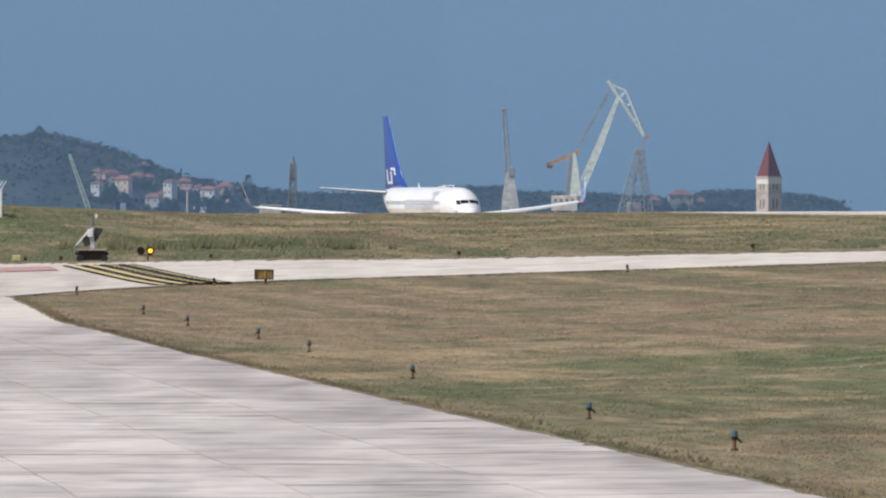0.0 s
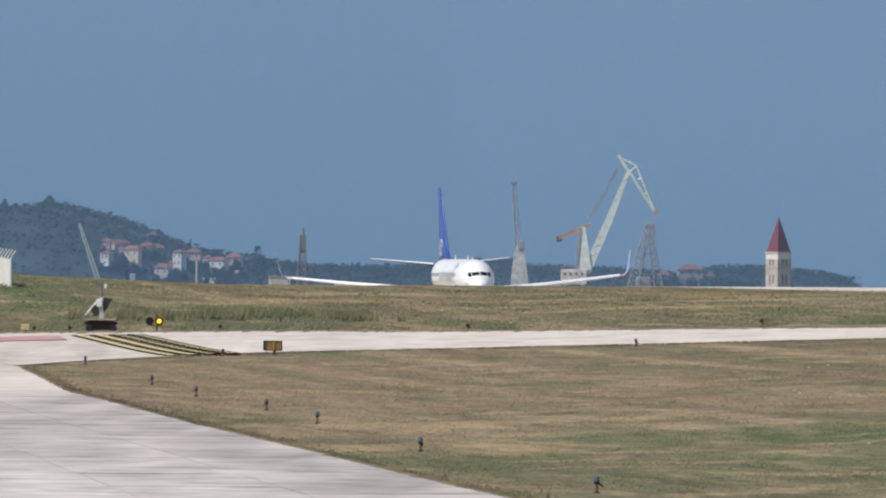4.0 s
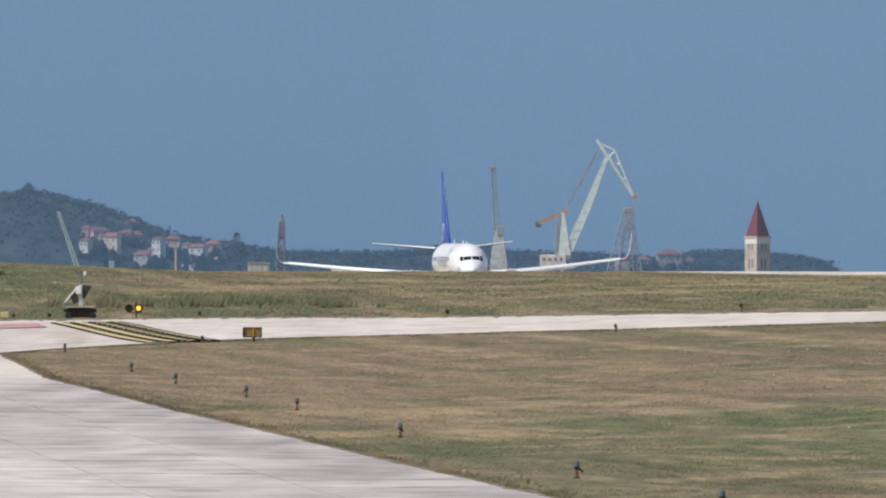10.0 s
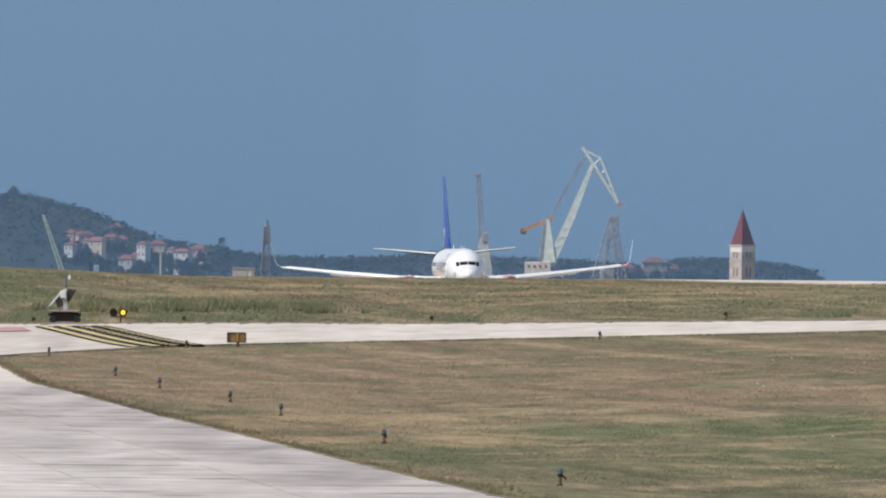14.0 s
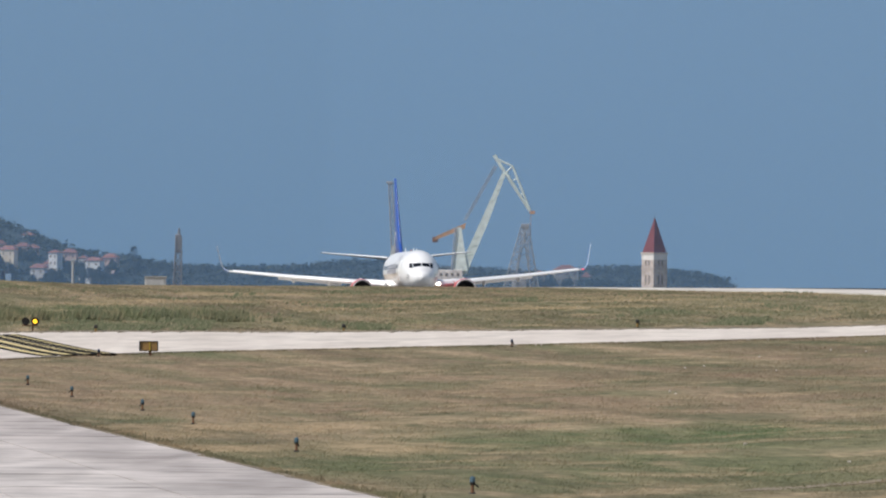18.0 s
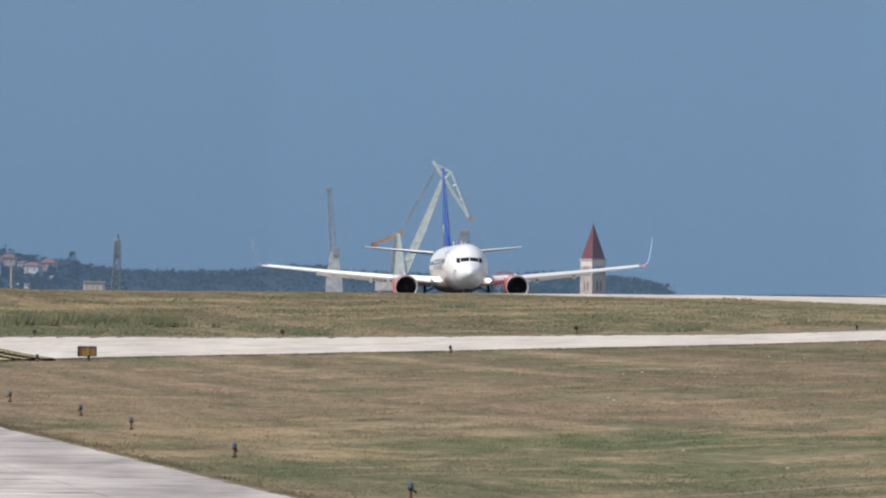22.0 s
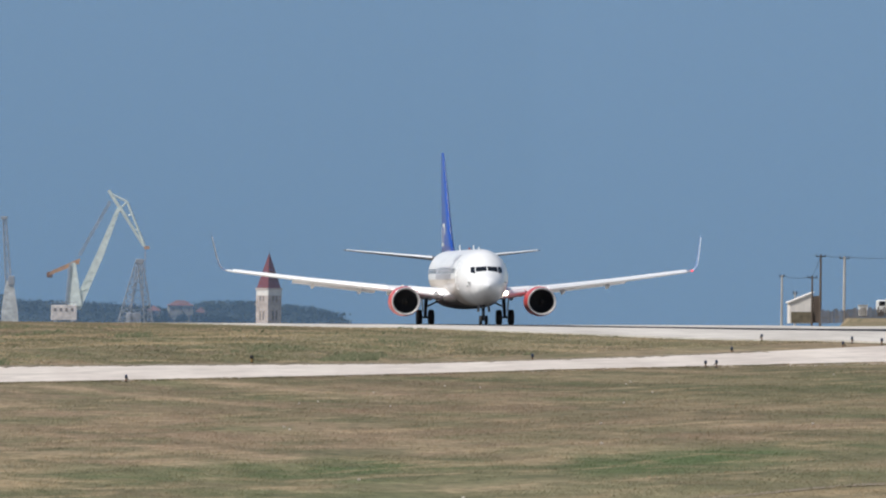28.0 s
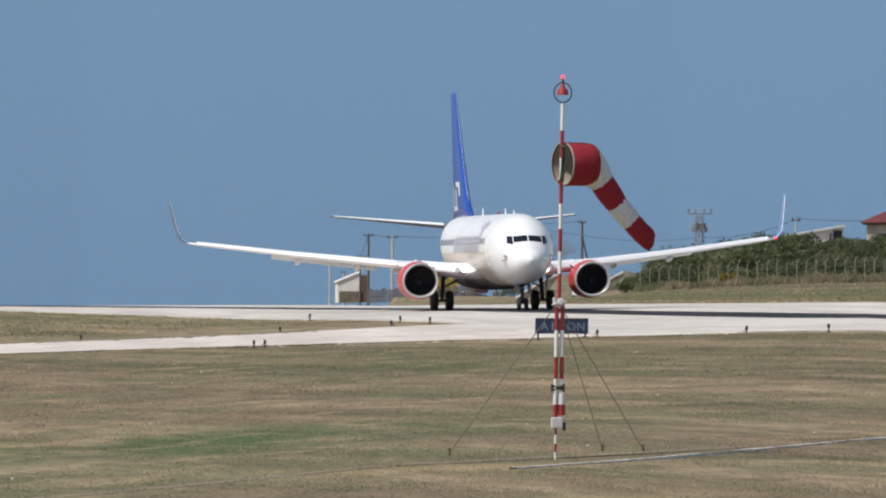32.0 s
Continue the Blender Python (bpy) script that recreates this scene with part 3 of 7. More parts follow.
def build_ground():
    def spread(fine, far):
        lo, hi = fine[0], fine[-1]
        out, step = list(fine), fine[1] - fine[0]
        s, p, q = step, lo, hi
        while p > far[0] or q < far[1]:
            s *= 1.45
            p, q = max(far[0], p - s), min(far[1], q + s)
            if p < out[0]:
                out.insert(0, p)
            if q > out[-1]:
                out.append(q)
        return np.array(out)
    xs = spread(list(np.arange(-66, 120, 1.5)), (-4200, 4200))
    ys = spread(list(np.arange(110, 1300, 3.0)), (-700, 4930))
    gx, gy = np.meshgrid(xs, ys)
    gz = ground_z(gx, gy)
    for i, (px, py) in enumerate(zip(gx.ravel(), gy.ravel())):
        if 110 < py < 1000 and -66 < px < 120:
            gz.ravel()[i] += 0.05 * noise.noise((px * 0.12, py * 0.05, 0)) + 0.03 * noise.noise((px * 0.5, py * 0.2, 3)) - 0.035
        # the bed under the pavements lies deeper
        if 40 < py < 1160:
            if -18 < px - runway_x(py) < 21 or (py < 534 and px < apron_edge(py) - 1.6) or (px < 53 and taxi_near(px) + 3.2 < py < taxi_far(px) - 3.2):
                gz.ravel()[i] = ground_z(px, py) - 0.15
    w = len(xs)
    faces = [(r * w + c, r * w + c + 1, (r + 1) * w + c + 1, (r + 1) * w + c) for r in range(len(ys) - 1) for c in range(w - 1)]
    ob = sheet("ground", list(zip(gx.ravel().tolist(), gy.ravel().tolist(), gz.ravel().tolist())), faces, M_GRASS, smooth=True)
    tagged(ob, "sun-dried mown airfield grass with greener patches and mowing lanes", "grass", kind="structure")


def strip(name, left, right, material, lift, parent=None, across=4):
    """A paved band between two lines of plan points, laid on the ground."""
    verts, faces = [], []
    n = across + 1
    for (ax, ay), (bx, by) in zip(left, right):
        for k in range(n):
            t = k / across
            x, y = ax + (bx - ax) * t, ay + (by - ay) * t
            verts.append((x, y, float(ground_z(x, y)) + lift))
    for r in range(len(left) - 1):
        for k in range(across):
            a = r * n + k
            faces.append((a, a + 1, a + 1 + n, a + n))
    for row in (0, across):
        first = len(verts)
        for r in range(len(left)):
            x, y, z = verts[r * n + row]
            verts.append((x, y, z - 0.2))
        for r in range(len(left) - 1):
            faces.append((r * n + row, (r + 1) * n + row, first + r + 1, first + r) if row == 0 else ((r + 1) * n + row, r * n + row, first + r, first + r + 1))
    ob = sheet(name, verts, faces, material, parent)
    up = sum(p.normal.z for p in ob.data.polygons)
    if up < 0:
        ob.data.flip_normals()
    return ob


def line_of(points, step=4.0):
    out = []
    for (ax, ay), (bx, by) in zip(points, points[1:]):
        k = max(1, int(math.hypot(bx - ax, by - ay) / step))
        out += [(ax + (bx - ax) * i / k, ay + (by - ay) * i / k) for i in range(k)]
    return out + [points[-1]]


def build_pavements():
    ys = np.arange(60, 1160, 6.0)
    near = [(runway_x(y) - (22.7 if y < 550 else 19.6), y) for y in ys]
    far = [(runway_x(y) + 22.7, y) for y in ys]
    tagged(strip("runway", near, far, M_RUNWAY, 0.05, across=10), "pale sun-bleached concrete runway", "runway", kind="structure")
    dark = strip("runway_wheel_lane", [(runway_x(y) - 5.2, y) for y in ys], [(runway_x(y) + 1.0, y) for y in ys], M_RUBBER, 0.075, across=4)
    tagged(dark, "dark rubber-stained asphalt lane along the runway's middle", "runway", kind="structure")
    xs = np.arange(-60, 54, 2.0)
    tax = strip("taxiway", [(x, taxi_near(x)) for x in xs], [(x, max(taxi_far(x), taxi_near(x) + 2)) for x in xs], M_TAXI, 0.04, across=10)
    tagged(tax, "pale concrete taxiway between mown grass verges", "taxiway", kind="structure")
    join = strip("taxiway_link", [(-70, y) for y in np.arange(418, 536, 4.0)], [(apron_edge(y), y) for y in np.arange(418, 536, 4.0)], M_TAXI, 0.035, across=10)
    tagged(join, "pale concrete where apron and taxiway join", "taxiway", kind="structure")
    # fillet where the taxiway opens onto the runway
    ys = np.arange(440, 600, 4.0)
    fil = strip("runway_shoulder", [(max(runway_x(y) - 22.7 - 7 * min(1, max(0, (y - 486) / 40)), 43.0), y) for y in ys if y < 549], [(runway_x(y) - 20, y) for y in ys if y < 549], M_TAXI, 0.03, across=4)
    tagged(fil, "pale concrete shoulder along the runway edge", "runway", kind="structure")
    # holding position: two pairs of yellow bands in black borders across the taxiway
    marks = thing("holding_position_marking", pose(0, 0, 0), "worn yellow and black holding position bands on the taxiway", "marking", kind="structure")
    def band_x(k, y):
        return -11.0 + (k - 1.5) * 0.92 - (y - 523) * 0.160
    for k in range(4):
        ys2 = np.linspace(526.5, 561.5, 11)
        strip("border", [(band_x(k, y) - 0.36, y) for y in ys2], [(band_x(k, y) + 0.36, y) for y in ys2], M_BLACK, 0.080, marks, across=1)
        if k < 2:
            strip("band", [(band_x(k, y) - 0.15, y) for y in ys2], [(band_x(k, y) + 0.15, y) for y in ys2], M_YELLOW, 0.090, marks, across=1)
        else:
            for i in range(17):
                y0 = 527 + 2.03 * i
                strip("dash", [(band_x(k, y) - 0.15, y) for y in (y0, y0 + 1.0)], [(band_x(k, y) + 0.15, y) for y in (y0, y0 + 1.0)], M_YELLOW, 0.090, marks, across=1)
    red = strip("red_band", [(-30, y) for y in (555, 558, 561)], [(-18.9 - (y - 555) * 0.1, y) for y in (555, 558, 561)], M_RED_PAINT, 0.075, across=4)
    tagged(red, "faded red painted area with the mandatory marking", "marking", kind="structure")


def build_apron():
    """Concrete slabs in lanes along the grass edge, with joints between them."""
    base = strip("apron_base", [(-70, y) for y in np.arange(40, 424, 6.0)], [(apron_edge(y) - 0.02, y) for y in np.arange(40, 424, 6.0)], M_JOINT, -0.03, across=40)
    apron = tagged(base, "weathered concrete apron in long slabs with dark joints", "apron", kind="structure")
    apron.name = "apron"
    lane, length, gap = 3.75, 7.5, 0.021
    rnd = random.Random(4)
    for k in range(5):
        y = 150.0
        while y < 418:
            y1 = min(y + length, 418)
            a0, a1 = apron_edge(y), apron_edge(y1)
            o0, o1 = 0.25 + k * lane, 0.25 + (k + 1) * lane
            if k == 0:
                o0 = 0.0
            e = rnd.uniform(-0.006, 0.006)
            open_ = 0.03 if rnd.random() < 0.8 else 0.3
            corner = [(a0 - o1 + gap, y + gap), (a0 - o0 - gap, y + gap), (a1 - o0 - gap, y1 - open_), (a1 - o1 + gap, y1 - open_)]
            z = [float(ground_z(px, py)) + 0.045 + e for px, py in corner]
            verts = [(px, py, zz) for (px, py), zz in zip(corner, z)] + [(px, py, zz - 0.06) for (px, py), zz in zip(corner, z)]
            sheet("slab", verts, [(0, 1, 2, 3), (0, 4, 5, 1), (1, 5, 6, 2), (2, 6, 7, 3), (3, 7, 4, 0)], M_SLAB, apron)
            y = y1
    # earth and straw blown over the edge
    ys = np.arange(150, 505, 1.1)
    dirt = strip("edge_dirt", [(apron_edge(y) - max(-0.02, -0.02 + 0.30 * noise.noise((y * 0.22, 2, 8)) + 0.22 * noise.noise((y * 0.9, 5, 1))), y) for y in ys], [(apron_edge(y) + 0.06, y) for y in ys], M_TRACK, 0.064, across=1)
    tagged(dirt, "earth and dry straw blown over the apron edge", "dirt", kind="structure")
    # tarred cross joints
    for k in range(9):
        y = 157.5 + 7.5 * rnd.randrange(0, 30)
        o0 = 0.25 + lane * rnd.randrange(0, 5) + rnd.uniform(0, 1.2)
        o1 = o0 + rnd.uniform(0.6, 1.7)
        w = rnd.uniform(0.25, 0.5)
        strip("joint_seal", [(apron_edge(y) - o1, y), (apron_edge(y) - o1, y + w * 0.6)], [(apron_edge(y) - o0, y), (apron_edge(y) - o0, y + w)], M_SEAL, 0.062, apron, across=1)
    # bare earth along the taxiway's far edge
    xs = np.arange(-40, 40, 0.17)
    fringe = strip("verge_dirt", [(x, taxi_far(x) - 0.2 - 4 * max(0, noise.noise((x * 1.7, 3, 4))) - 5 * max(0, noise.noise((x * 4.3, 1, 6)) - 0.1)) for x in xs], [(x, taxi_far(x) + 1.6) for x in xs], M_TRACK, 0.066, across=1)
    tagged(fringe, "bare earth and straw along the taxiway edge", "dirt", kind="structure")
    rest = strip("slab_field", [(-70, y) for y in np.arange(40, 424, 6.0)], [(apron_edge(y) - 0.25 - 5 * lane - gap, y) for y in np.arange(40, 424, 6.0)], M_SLAB, 0.045, apron, across=4)
    near = strip("slab_field", [(apron_edge(y) - 0.25 - 5 * lane, y) for y in np.arange(40, 152, 5.0)], [(apron_edge(y), y) for y in np.arange(40, 152, 5.0)], M_SLAB, 0.045, apron, across=4)


build_ground()
build_pavements()


# ---- sky and distance ----
def build_sky_wall():
    """A plain backdrop of hazy blue air behind everything."""
    verts, faces, n = [], [], 24
    for i in range(n + 1):
        a = radians(-9 + 24 * i / n)
        for z in (-60, 60, 200, 500):
            verts.append((4955 * math.sin(a), 4955 * math.cos(a), z))
    for i in range(n):
        for k in range(3):
            a = i * 4 + k
            faces.append((a, a + 4, a + 5, a + 1))
    m, nodes, links, b = shader("hazy_air", 1.0)
    coord = nodes.new("ShaderNodeTexCoord")
    sep = nodes.new("ShaderNodeSeparateXYZ")
    links.new(coord.outputs["Object"], sep.inputs[0])
    rng = nodes.new("ShaderNodeMapRange")
    rng.inputs["From Min"].default_value, rng.inputs["From Max"].default_value = -10, 150
    links.new(sep.outputs["Z"], rng.inputs["Value"])
    col = ramp(nodes, links, rng.outputs[0], ((0.0, (0.156, 0.261, 0.395)), (0.5, (0.168, 0.278, 0.419)), (1.0, (0.178, 0.293, 0.443))))
    b.inputs["Base Color"].default_value = (0, 0, 0, 1)
    b.inputs["Specular IOR Level"].default_value = 0
    links.new(col, b.inputs["Emission Color"])
    b.inputs["Emission Strength"].default_value = 1.0
    tagged(sheet("backdrop", verts, faces, m), "plain hazy blue summer sky", "sky", kind="structure")


def build_haze_sheet(distance, low, high):
    """A sunlit translucent blue sheet, added to imitate summer haze before the far shore."""
    m = bpy.data.materials.new("haze")
    m.use_nodes = True
    nodes, links = m.node_tree.nodes, m.node_tree.links
    nodes.clear()
    out = nodes.new("ShaderNodeOutputMaterial")
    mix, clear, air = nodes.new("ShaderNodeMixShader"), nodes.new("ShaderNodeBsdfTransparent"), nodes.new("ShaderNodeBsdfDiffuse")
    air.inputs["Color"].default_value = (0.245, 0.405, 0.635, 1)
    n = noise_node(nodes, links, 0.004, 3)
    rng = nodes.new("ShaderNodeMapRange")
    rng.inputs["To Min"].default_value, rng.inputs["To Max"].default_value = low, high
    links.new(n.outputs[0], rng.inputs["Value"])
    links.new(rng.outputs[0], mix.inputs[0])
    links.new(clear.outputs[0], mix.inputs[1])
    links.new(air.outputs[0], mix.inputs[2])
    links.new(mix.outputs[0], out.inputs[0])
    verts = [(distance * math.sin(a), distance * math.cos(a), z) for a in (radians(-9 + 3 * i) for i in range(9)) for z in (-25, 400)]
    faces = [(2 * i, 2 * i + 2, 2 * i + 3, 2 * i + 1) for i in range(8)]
    tagged(sheet("haze", verts, faces, m), "translucent bluish sheet imitating summer haze over the bay", "haze", kind="structure")


build_sky_wall()
build_haze_sheet(4300, 0.14, 0.18)
build_haze_sheet(4640, 0.22, 0.27)
RIDGE_X = (-700, -330, -188, -169, -157, -128, -109, -90, -72, -54, -25, 16, 40, 66, 100, 117, 148, 162, 171, 180)
RIDGE_Z = (24, 27, 30.5, 32, 30, 21, 13.7, 10.6, 8, 6.6, 6.4, 9.5, 7.2, 6.4, 4.6, 7.8, 6.4, 4.4, 1.0, -22)


def build_hill():
    """Wooded ridge behind the town, falling to the sea on one side."""
    rnd = random.Random(8)
    xs = np.arange(-640, 181, 4.0)
    ys = np.arange(4560, 4905, 14.0)
    verts, faces = [], []
    for y in ys:
        t = min(1.0, (y - 4560) / 230)
        rise = t * t * (3 - 2 * t)
        for x in xs:
            top = float(glide(RIDGE_X, RIDGE_Z, x)) - 2.2
            z = -21 + (top + 21) * rise
            verts.append((x, y, z + 1.2 * noise.noise((x * 0.08, y * 0.05, 1)) * rise))
    w = len(xs)
    faces = [(r * w + c, r * w + c + 1, (r + 1) * w + c + 1, (r + 1) * w + c) for r in range(len(ys) - 1) for c in range(w - 1)]
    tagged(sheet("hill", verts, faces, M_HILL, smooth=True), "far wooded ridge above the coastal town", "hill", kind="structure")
    vs, fs = [], []
    for _ in range(9000):
        x, y = rnd.uniform(-260, 178), rnd.triangular(4570, 4880, 4790)
        t = min(1.0, (y - 4560) / 230)
        z = -21 + (float(glide(RIDGE_X, RIDGE_Z, x)) - 2.2 + 21) * t * t * (3 - 2 * t)
        s = rnd.uniform(1.2, 3.0)
        for _ in range(5):
            cx, cy, cz = x + rnd.gauss(0, s * 0.5), y + rnd.gauss(0, s * 0.5), z + rnd.uniform(0, s * 1.1)
            k = len(vs)
            for q in range(3):
                vs.append((cx + rnd.uniform(-s, s) * 0.55, cy + rnd.uniform(-s, s) * 0.4, cz + rnd.uniform(-s, s) * 0.45))
            fs.append((k, k + 1, k + 2))
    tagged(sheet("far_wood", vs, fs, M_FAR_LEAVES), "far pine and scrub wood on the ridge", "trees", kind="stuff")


build_hill()
# ---- the airliner: nose along +X, wheels on z = 0, the main wheels at x = 0 ----
FUSELAGE = ((16.62, 2.70, 2.80, 0.05), (16.5, 2.45, 3.04, 0.34), (16.2, 2.18, 3.32, 0.66), (15.7, 1.93, 3.50, 0.92), (15.2, 1.77, 3.76, 1.10),
            (14.7, 1.65, 4.14, 1.27), (14.2, 1.56, 4.55, 1.38), (13.5, 1.47, 4.97, 1.55), (12.5, 1.40, 5.24, 1.73), (11.0, 1.36, 5.35, 1.88),
            (4.0, 1.35, 5.36, 1.88), (-4.0, 1.35, 5.36, 1.88), (-7.0, 1.52, 5.36, 1.86), (-10.0, 2.12, 5.36, 1.62), (-13.0, 3.0, 5.30, 1.10),
            (-15.5, 3.9, 5.16, 0.55), (-17.0, 4.5, 4.95, 0.16))


def hull(x):
    """Bottom, top and half width of the fuselage at x."""
    xs = [s[0] for s in FUSELAGE][::-1]
    return [float(glide(xs, [s[k] for s in FUSELAGE][::-1], x)) for k in (1, 2, 3)]


def hull_ring(x, n=40):
    lo, hi, w = hull(x)
    return [(x, w * math.cos(2 * math.pi * i / n), (lo + hi) / 2 + (hi - lo) / 2 * math.sin(2 * math.pi * i / n)) for i in range(n)]


def hull_front(y, z):
    """Where a line from ahead meets the nose."""
    a, b = 16.6, 11.0
    for _ in range(30):
        m = (a + b) / 2
        lo, hi, w = hull(m)
        inside = (y / w) ** 2 + ((z - (lo + hi) / 2) / ((hi - lo) / 2)) ** 2 < 1
        a, b = (a, m) if inside else (m, b)
    return b


def nose_pane(corners, lift=0.02):
    """A pane on the nose; corners in (y, z)."""
    (ay, az), (by, bz), (cy, cz), (dy, dz) = corners
    bm, n = bmesh.new(), 4
    rows = []
    for i in range(n + 1):
        row = []
        for j in range(n + 1):
            s, t = i / n, j / n
            y = (ay * (1 - s) + by * s) * (1 - t) + (dy * (1 - s) + cy * s) * t
            z = (az * (1 - s) + bz * s) * (1 - t) + (dz * (1 - s) + cz * s) * t
            row.append(bm.verts.new((hull_front(y, z) + lift, y * 1.008, z)))
        rows.append(row)
    for i in range(n):
        for j in range(n):
            bm.faces.new((rows[i][j], rows[i + 1][j], rows[i + 1][j + 1], rows[i][j + 1]))
    bmesh.ops.recalc_face_normals(bm, faces=bm.faces[:])
    return bm


def side_patch(x0, x1, z0, z1, side, lift=0.015, n=4):
    """A patch on the fuselage's side."""
    bm = bmesh.new()
    rows = []
    k = max(1, int(abs(x1 - x0) / 1.0))
    for i in range(k + 1):
        x = x0 + (x1 - x0) * i / k
        lo, hi, w = hull(x)
        row = []
        for j in range(n + 1):
            z = z0 + (z1 - z0) * j / n
            q = max(0.0, 1 - ((z - (lo + hi) / 2) / ((hi - lo) / 2)) ** 2)
            row.append(bm.verts.new((x, side * (w * math.sqrt(q) + lift), z)))
        rows.append(row)
    for i in range(k):
        for j in range(n):
            bm.faces.new((rows[i][j], rows[i + 1][j], rows[i + 1][j + 1], rows[i][j + 1]))
    bmesh.ops.recalc_face_normals(bm, faces=bm.faces[:])
    return bm


def foil(lead, chord, thick, n=9, camber=0.02):
    """An aerofoil section as (x, rise) pairs round its edge."""
    up, dn = [], []
    for i in range(n + 1):
        c = 0.5 - 0.5 * math.cos(math.pi * i / n)
        h = 5 * thick * (0.2969 * math.sqrt(c) - 0.126 * c - 0.3516 * c * c + 0.2843 * c ** 3 - 0.1036 * c ** 4)
        m = camber * 4 * c * (1 - c)
        up.append((lead - c * chord, (m + h) * chord))
        dn.append((lead - c * chord, (m - h) * chord))
    return up + dn[-2:0:-1]


def surface_loft(stations, side=1, upright=False):
    """Skin over sections (lead x, chord, thickness, out, up); upright turns the sections' rise sideways."""
    bm = bmesh.new()
    rings = []
    for lead, chord, thick, out, up in stations:
        if upright:
            rings.append([(x, side * out + h, up) for x, h in foil(lead, chord, thick, camber=0)])
        else:
            rings.append([(x, side * out, up + h) for x, h in foil(lead, chord, thick)])
    loft(bm, rings)
    return bm


WINGS = []
FIN = ((-7.6, 9.0, 0.05, 0, 5.2), (-9.2, 7.2, 0.075, 0, 5.9), (-10.5, 5.95, 0.085, 0, 7.0), (-15.0, 2.05, 0.085, 0, 12.35), (-15.35, 1.6, 0.06, 0, 12.5))


def fin_half(x, z):
    """Half the fin's thickness at x, z."""
    lead, chord, thick = [float(np.interp(z, [f[4] for f in FIN], [f[k] for f in FIN])) for k in (0, 1, 2)]
    c = min(1.0, max(0.0, (lead - x) / chord))
    return 5 * thick * chord * (0.2969 * math.sqrt(c) - 0.126 * c - 0.3516 * c * c + 0.2843 * c ** 3 - 0.1036 * c ** 4)


def build_airliner():
    plane = thing("airliner", pose(0, 0, 0), "white twin-engine airliner with blue tail and red engine cowlings, taking off", "airplane")
    xs = [s[0] for s in FUSELAGE]
    fine = sorted(set(xs + [16.58, 16.35, 15.95, 15.45, 14.95, 14.45, 13.85, 13.0, 11.8, 8, 0, -5.5, -8.5, -11.5, -14.2, -16.2]), reverse=True)
    body = part("fuselage", B(loft, [hull_ring(x) for x in fine]), M_SKIN, plane, smooth=True)
    # cockpit panes, both sides of the middle post
    for s in (1, -1):
        part("windshield_pane", nose_pane([(s * 0.035, 3.81), (s * 0.77, 3.74), (s * 0.75, 4.08), (s * 0.035, 4.13)]), M_GLASS, body, "dark windshield pane")
        part("windshield_pane", nose_pane([(s * 0.82, 3.62), (s * 1.11, 3.70), (s * 1.07, 4.07), (s * 0.81, 4.10)]), M_GLASS, body, "dark side window pane")
        part("side_door", side_patch(11.2, 12.1, 2.5, 4.4, s, 0.012), M_WHITE, body, "white boarding door")
        part("service_door", side_patch(-11.0, -10.2, 3.0, 4.5, s, 0.012), M_WHITE, body, "white service door")
        # big pale lettering, as plain bars
        x = 8.4
        for k, w in enumerate((0.8, 0.7, 0.75, 0.7, 0.75, 0.3, 0.7, 0.75, 0.65, 0.3, 0.75, 0.7)):
            part("title_bar", side_patch(x, x - w, 3.25, 4.15 if k else 4.5, s, 0.017), M_TITLE, body, "silver-grey title shape")
            x -= w + 0.25
        part("title_bar", side_patch(8.9, 6.6, 4.55, 4.95, s, 0.017), M_TITLE, body, "silver-grey title shape")
        for k in range(44):
            xx = 10.4 - k * 0.5
            if xx > -11:
                part("cabin_window", side_patch(xx, xx - 0.25, 3.68, 4.02, s, 0.02, 1), M_PANE, body)
        part("probe", B(box, (14.9, s * 1.3, 3.0), (0.35, 0.16, 0.05)), M_STEEL, body)
        part("probe", B(box, (14.8, s * 1.36, 2.75), (0.3, 0.14, 0.05)), M_STEEL, body)
    for x, h in ((6.0, 0.3), (9.5, 0.18), (-3.5, 0.4)):
        part("antenna", B(loft, [[(x + 0.2, -0.02, 5.33), (x + 0.2, 0.02, 5.33), (x - 0.25, 0.02, 5.33), (x - 0.25, -0.02, 5.33)],
                                 [(x - 0.1, -0.015, 5.36 + h), (x - 0.1, 0.015, 5.36 + h), (x - 0.3, 0.015, 5.36 + h), (x - 0.3, -0.015, 5.36 + h)]]), M_WHITE, body, "blade antenna")
    part("beacon", B(tube, (3.0, 0, 5.33), (3.0, 0, 5.5), 0.09, 0.05), M_POLE_RED, body, "red beacon, off")
    fair = part("belly_fairing", B(loft, [[(x, w * math.cos(a), 1.95 + (h if math.sin(a) < 0 else 0.5) * math.sin(a)) for a in (2 * math.pi * i / 24 for i in range(24))]
                for x, w, h in ((6.6, 0.5, 0.35), (5.6, 1.5, 0.68), (4.2, 1.98, 0.8), (0.0, 2.06, 0.82), (-3.0, 1.9, 0.78), (-5.0, 1.2, 0.5), (-6.2, 0.4, 0.3))]), M_BELLY, plane, "grey wing-to-body fairing, darkened to imitate shade", smooth=True)
    # fin
    fin = part("fin", surface_loft(FIN, 1, True), M_BLUE, plane, "deep blue tail fin", smooth=True)
    part("leading_edge", B(loft, [[(lx + 0.05, 0.0, z), (lx - 0.1, w, z), (lx - 0.1, -w, z)] for lx, z, w in ((-9.6, 6.2, 0.055), (-10.53, 7.0, 0.04), (-15.03, 12.35, 0.022))]), M_ALU, fin, "bare metal leading edge")
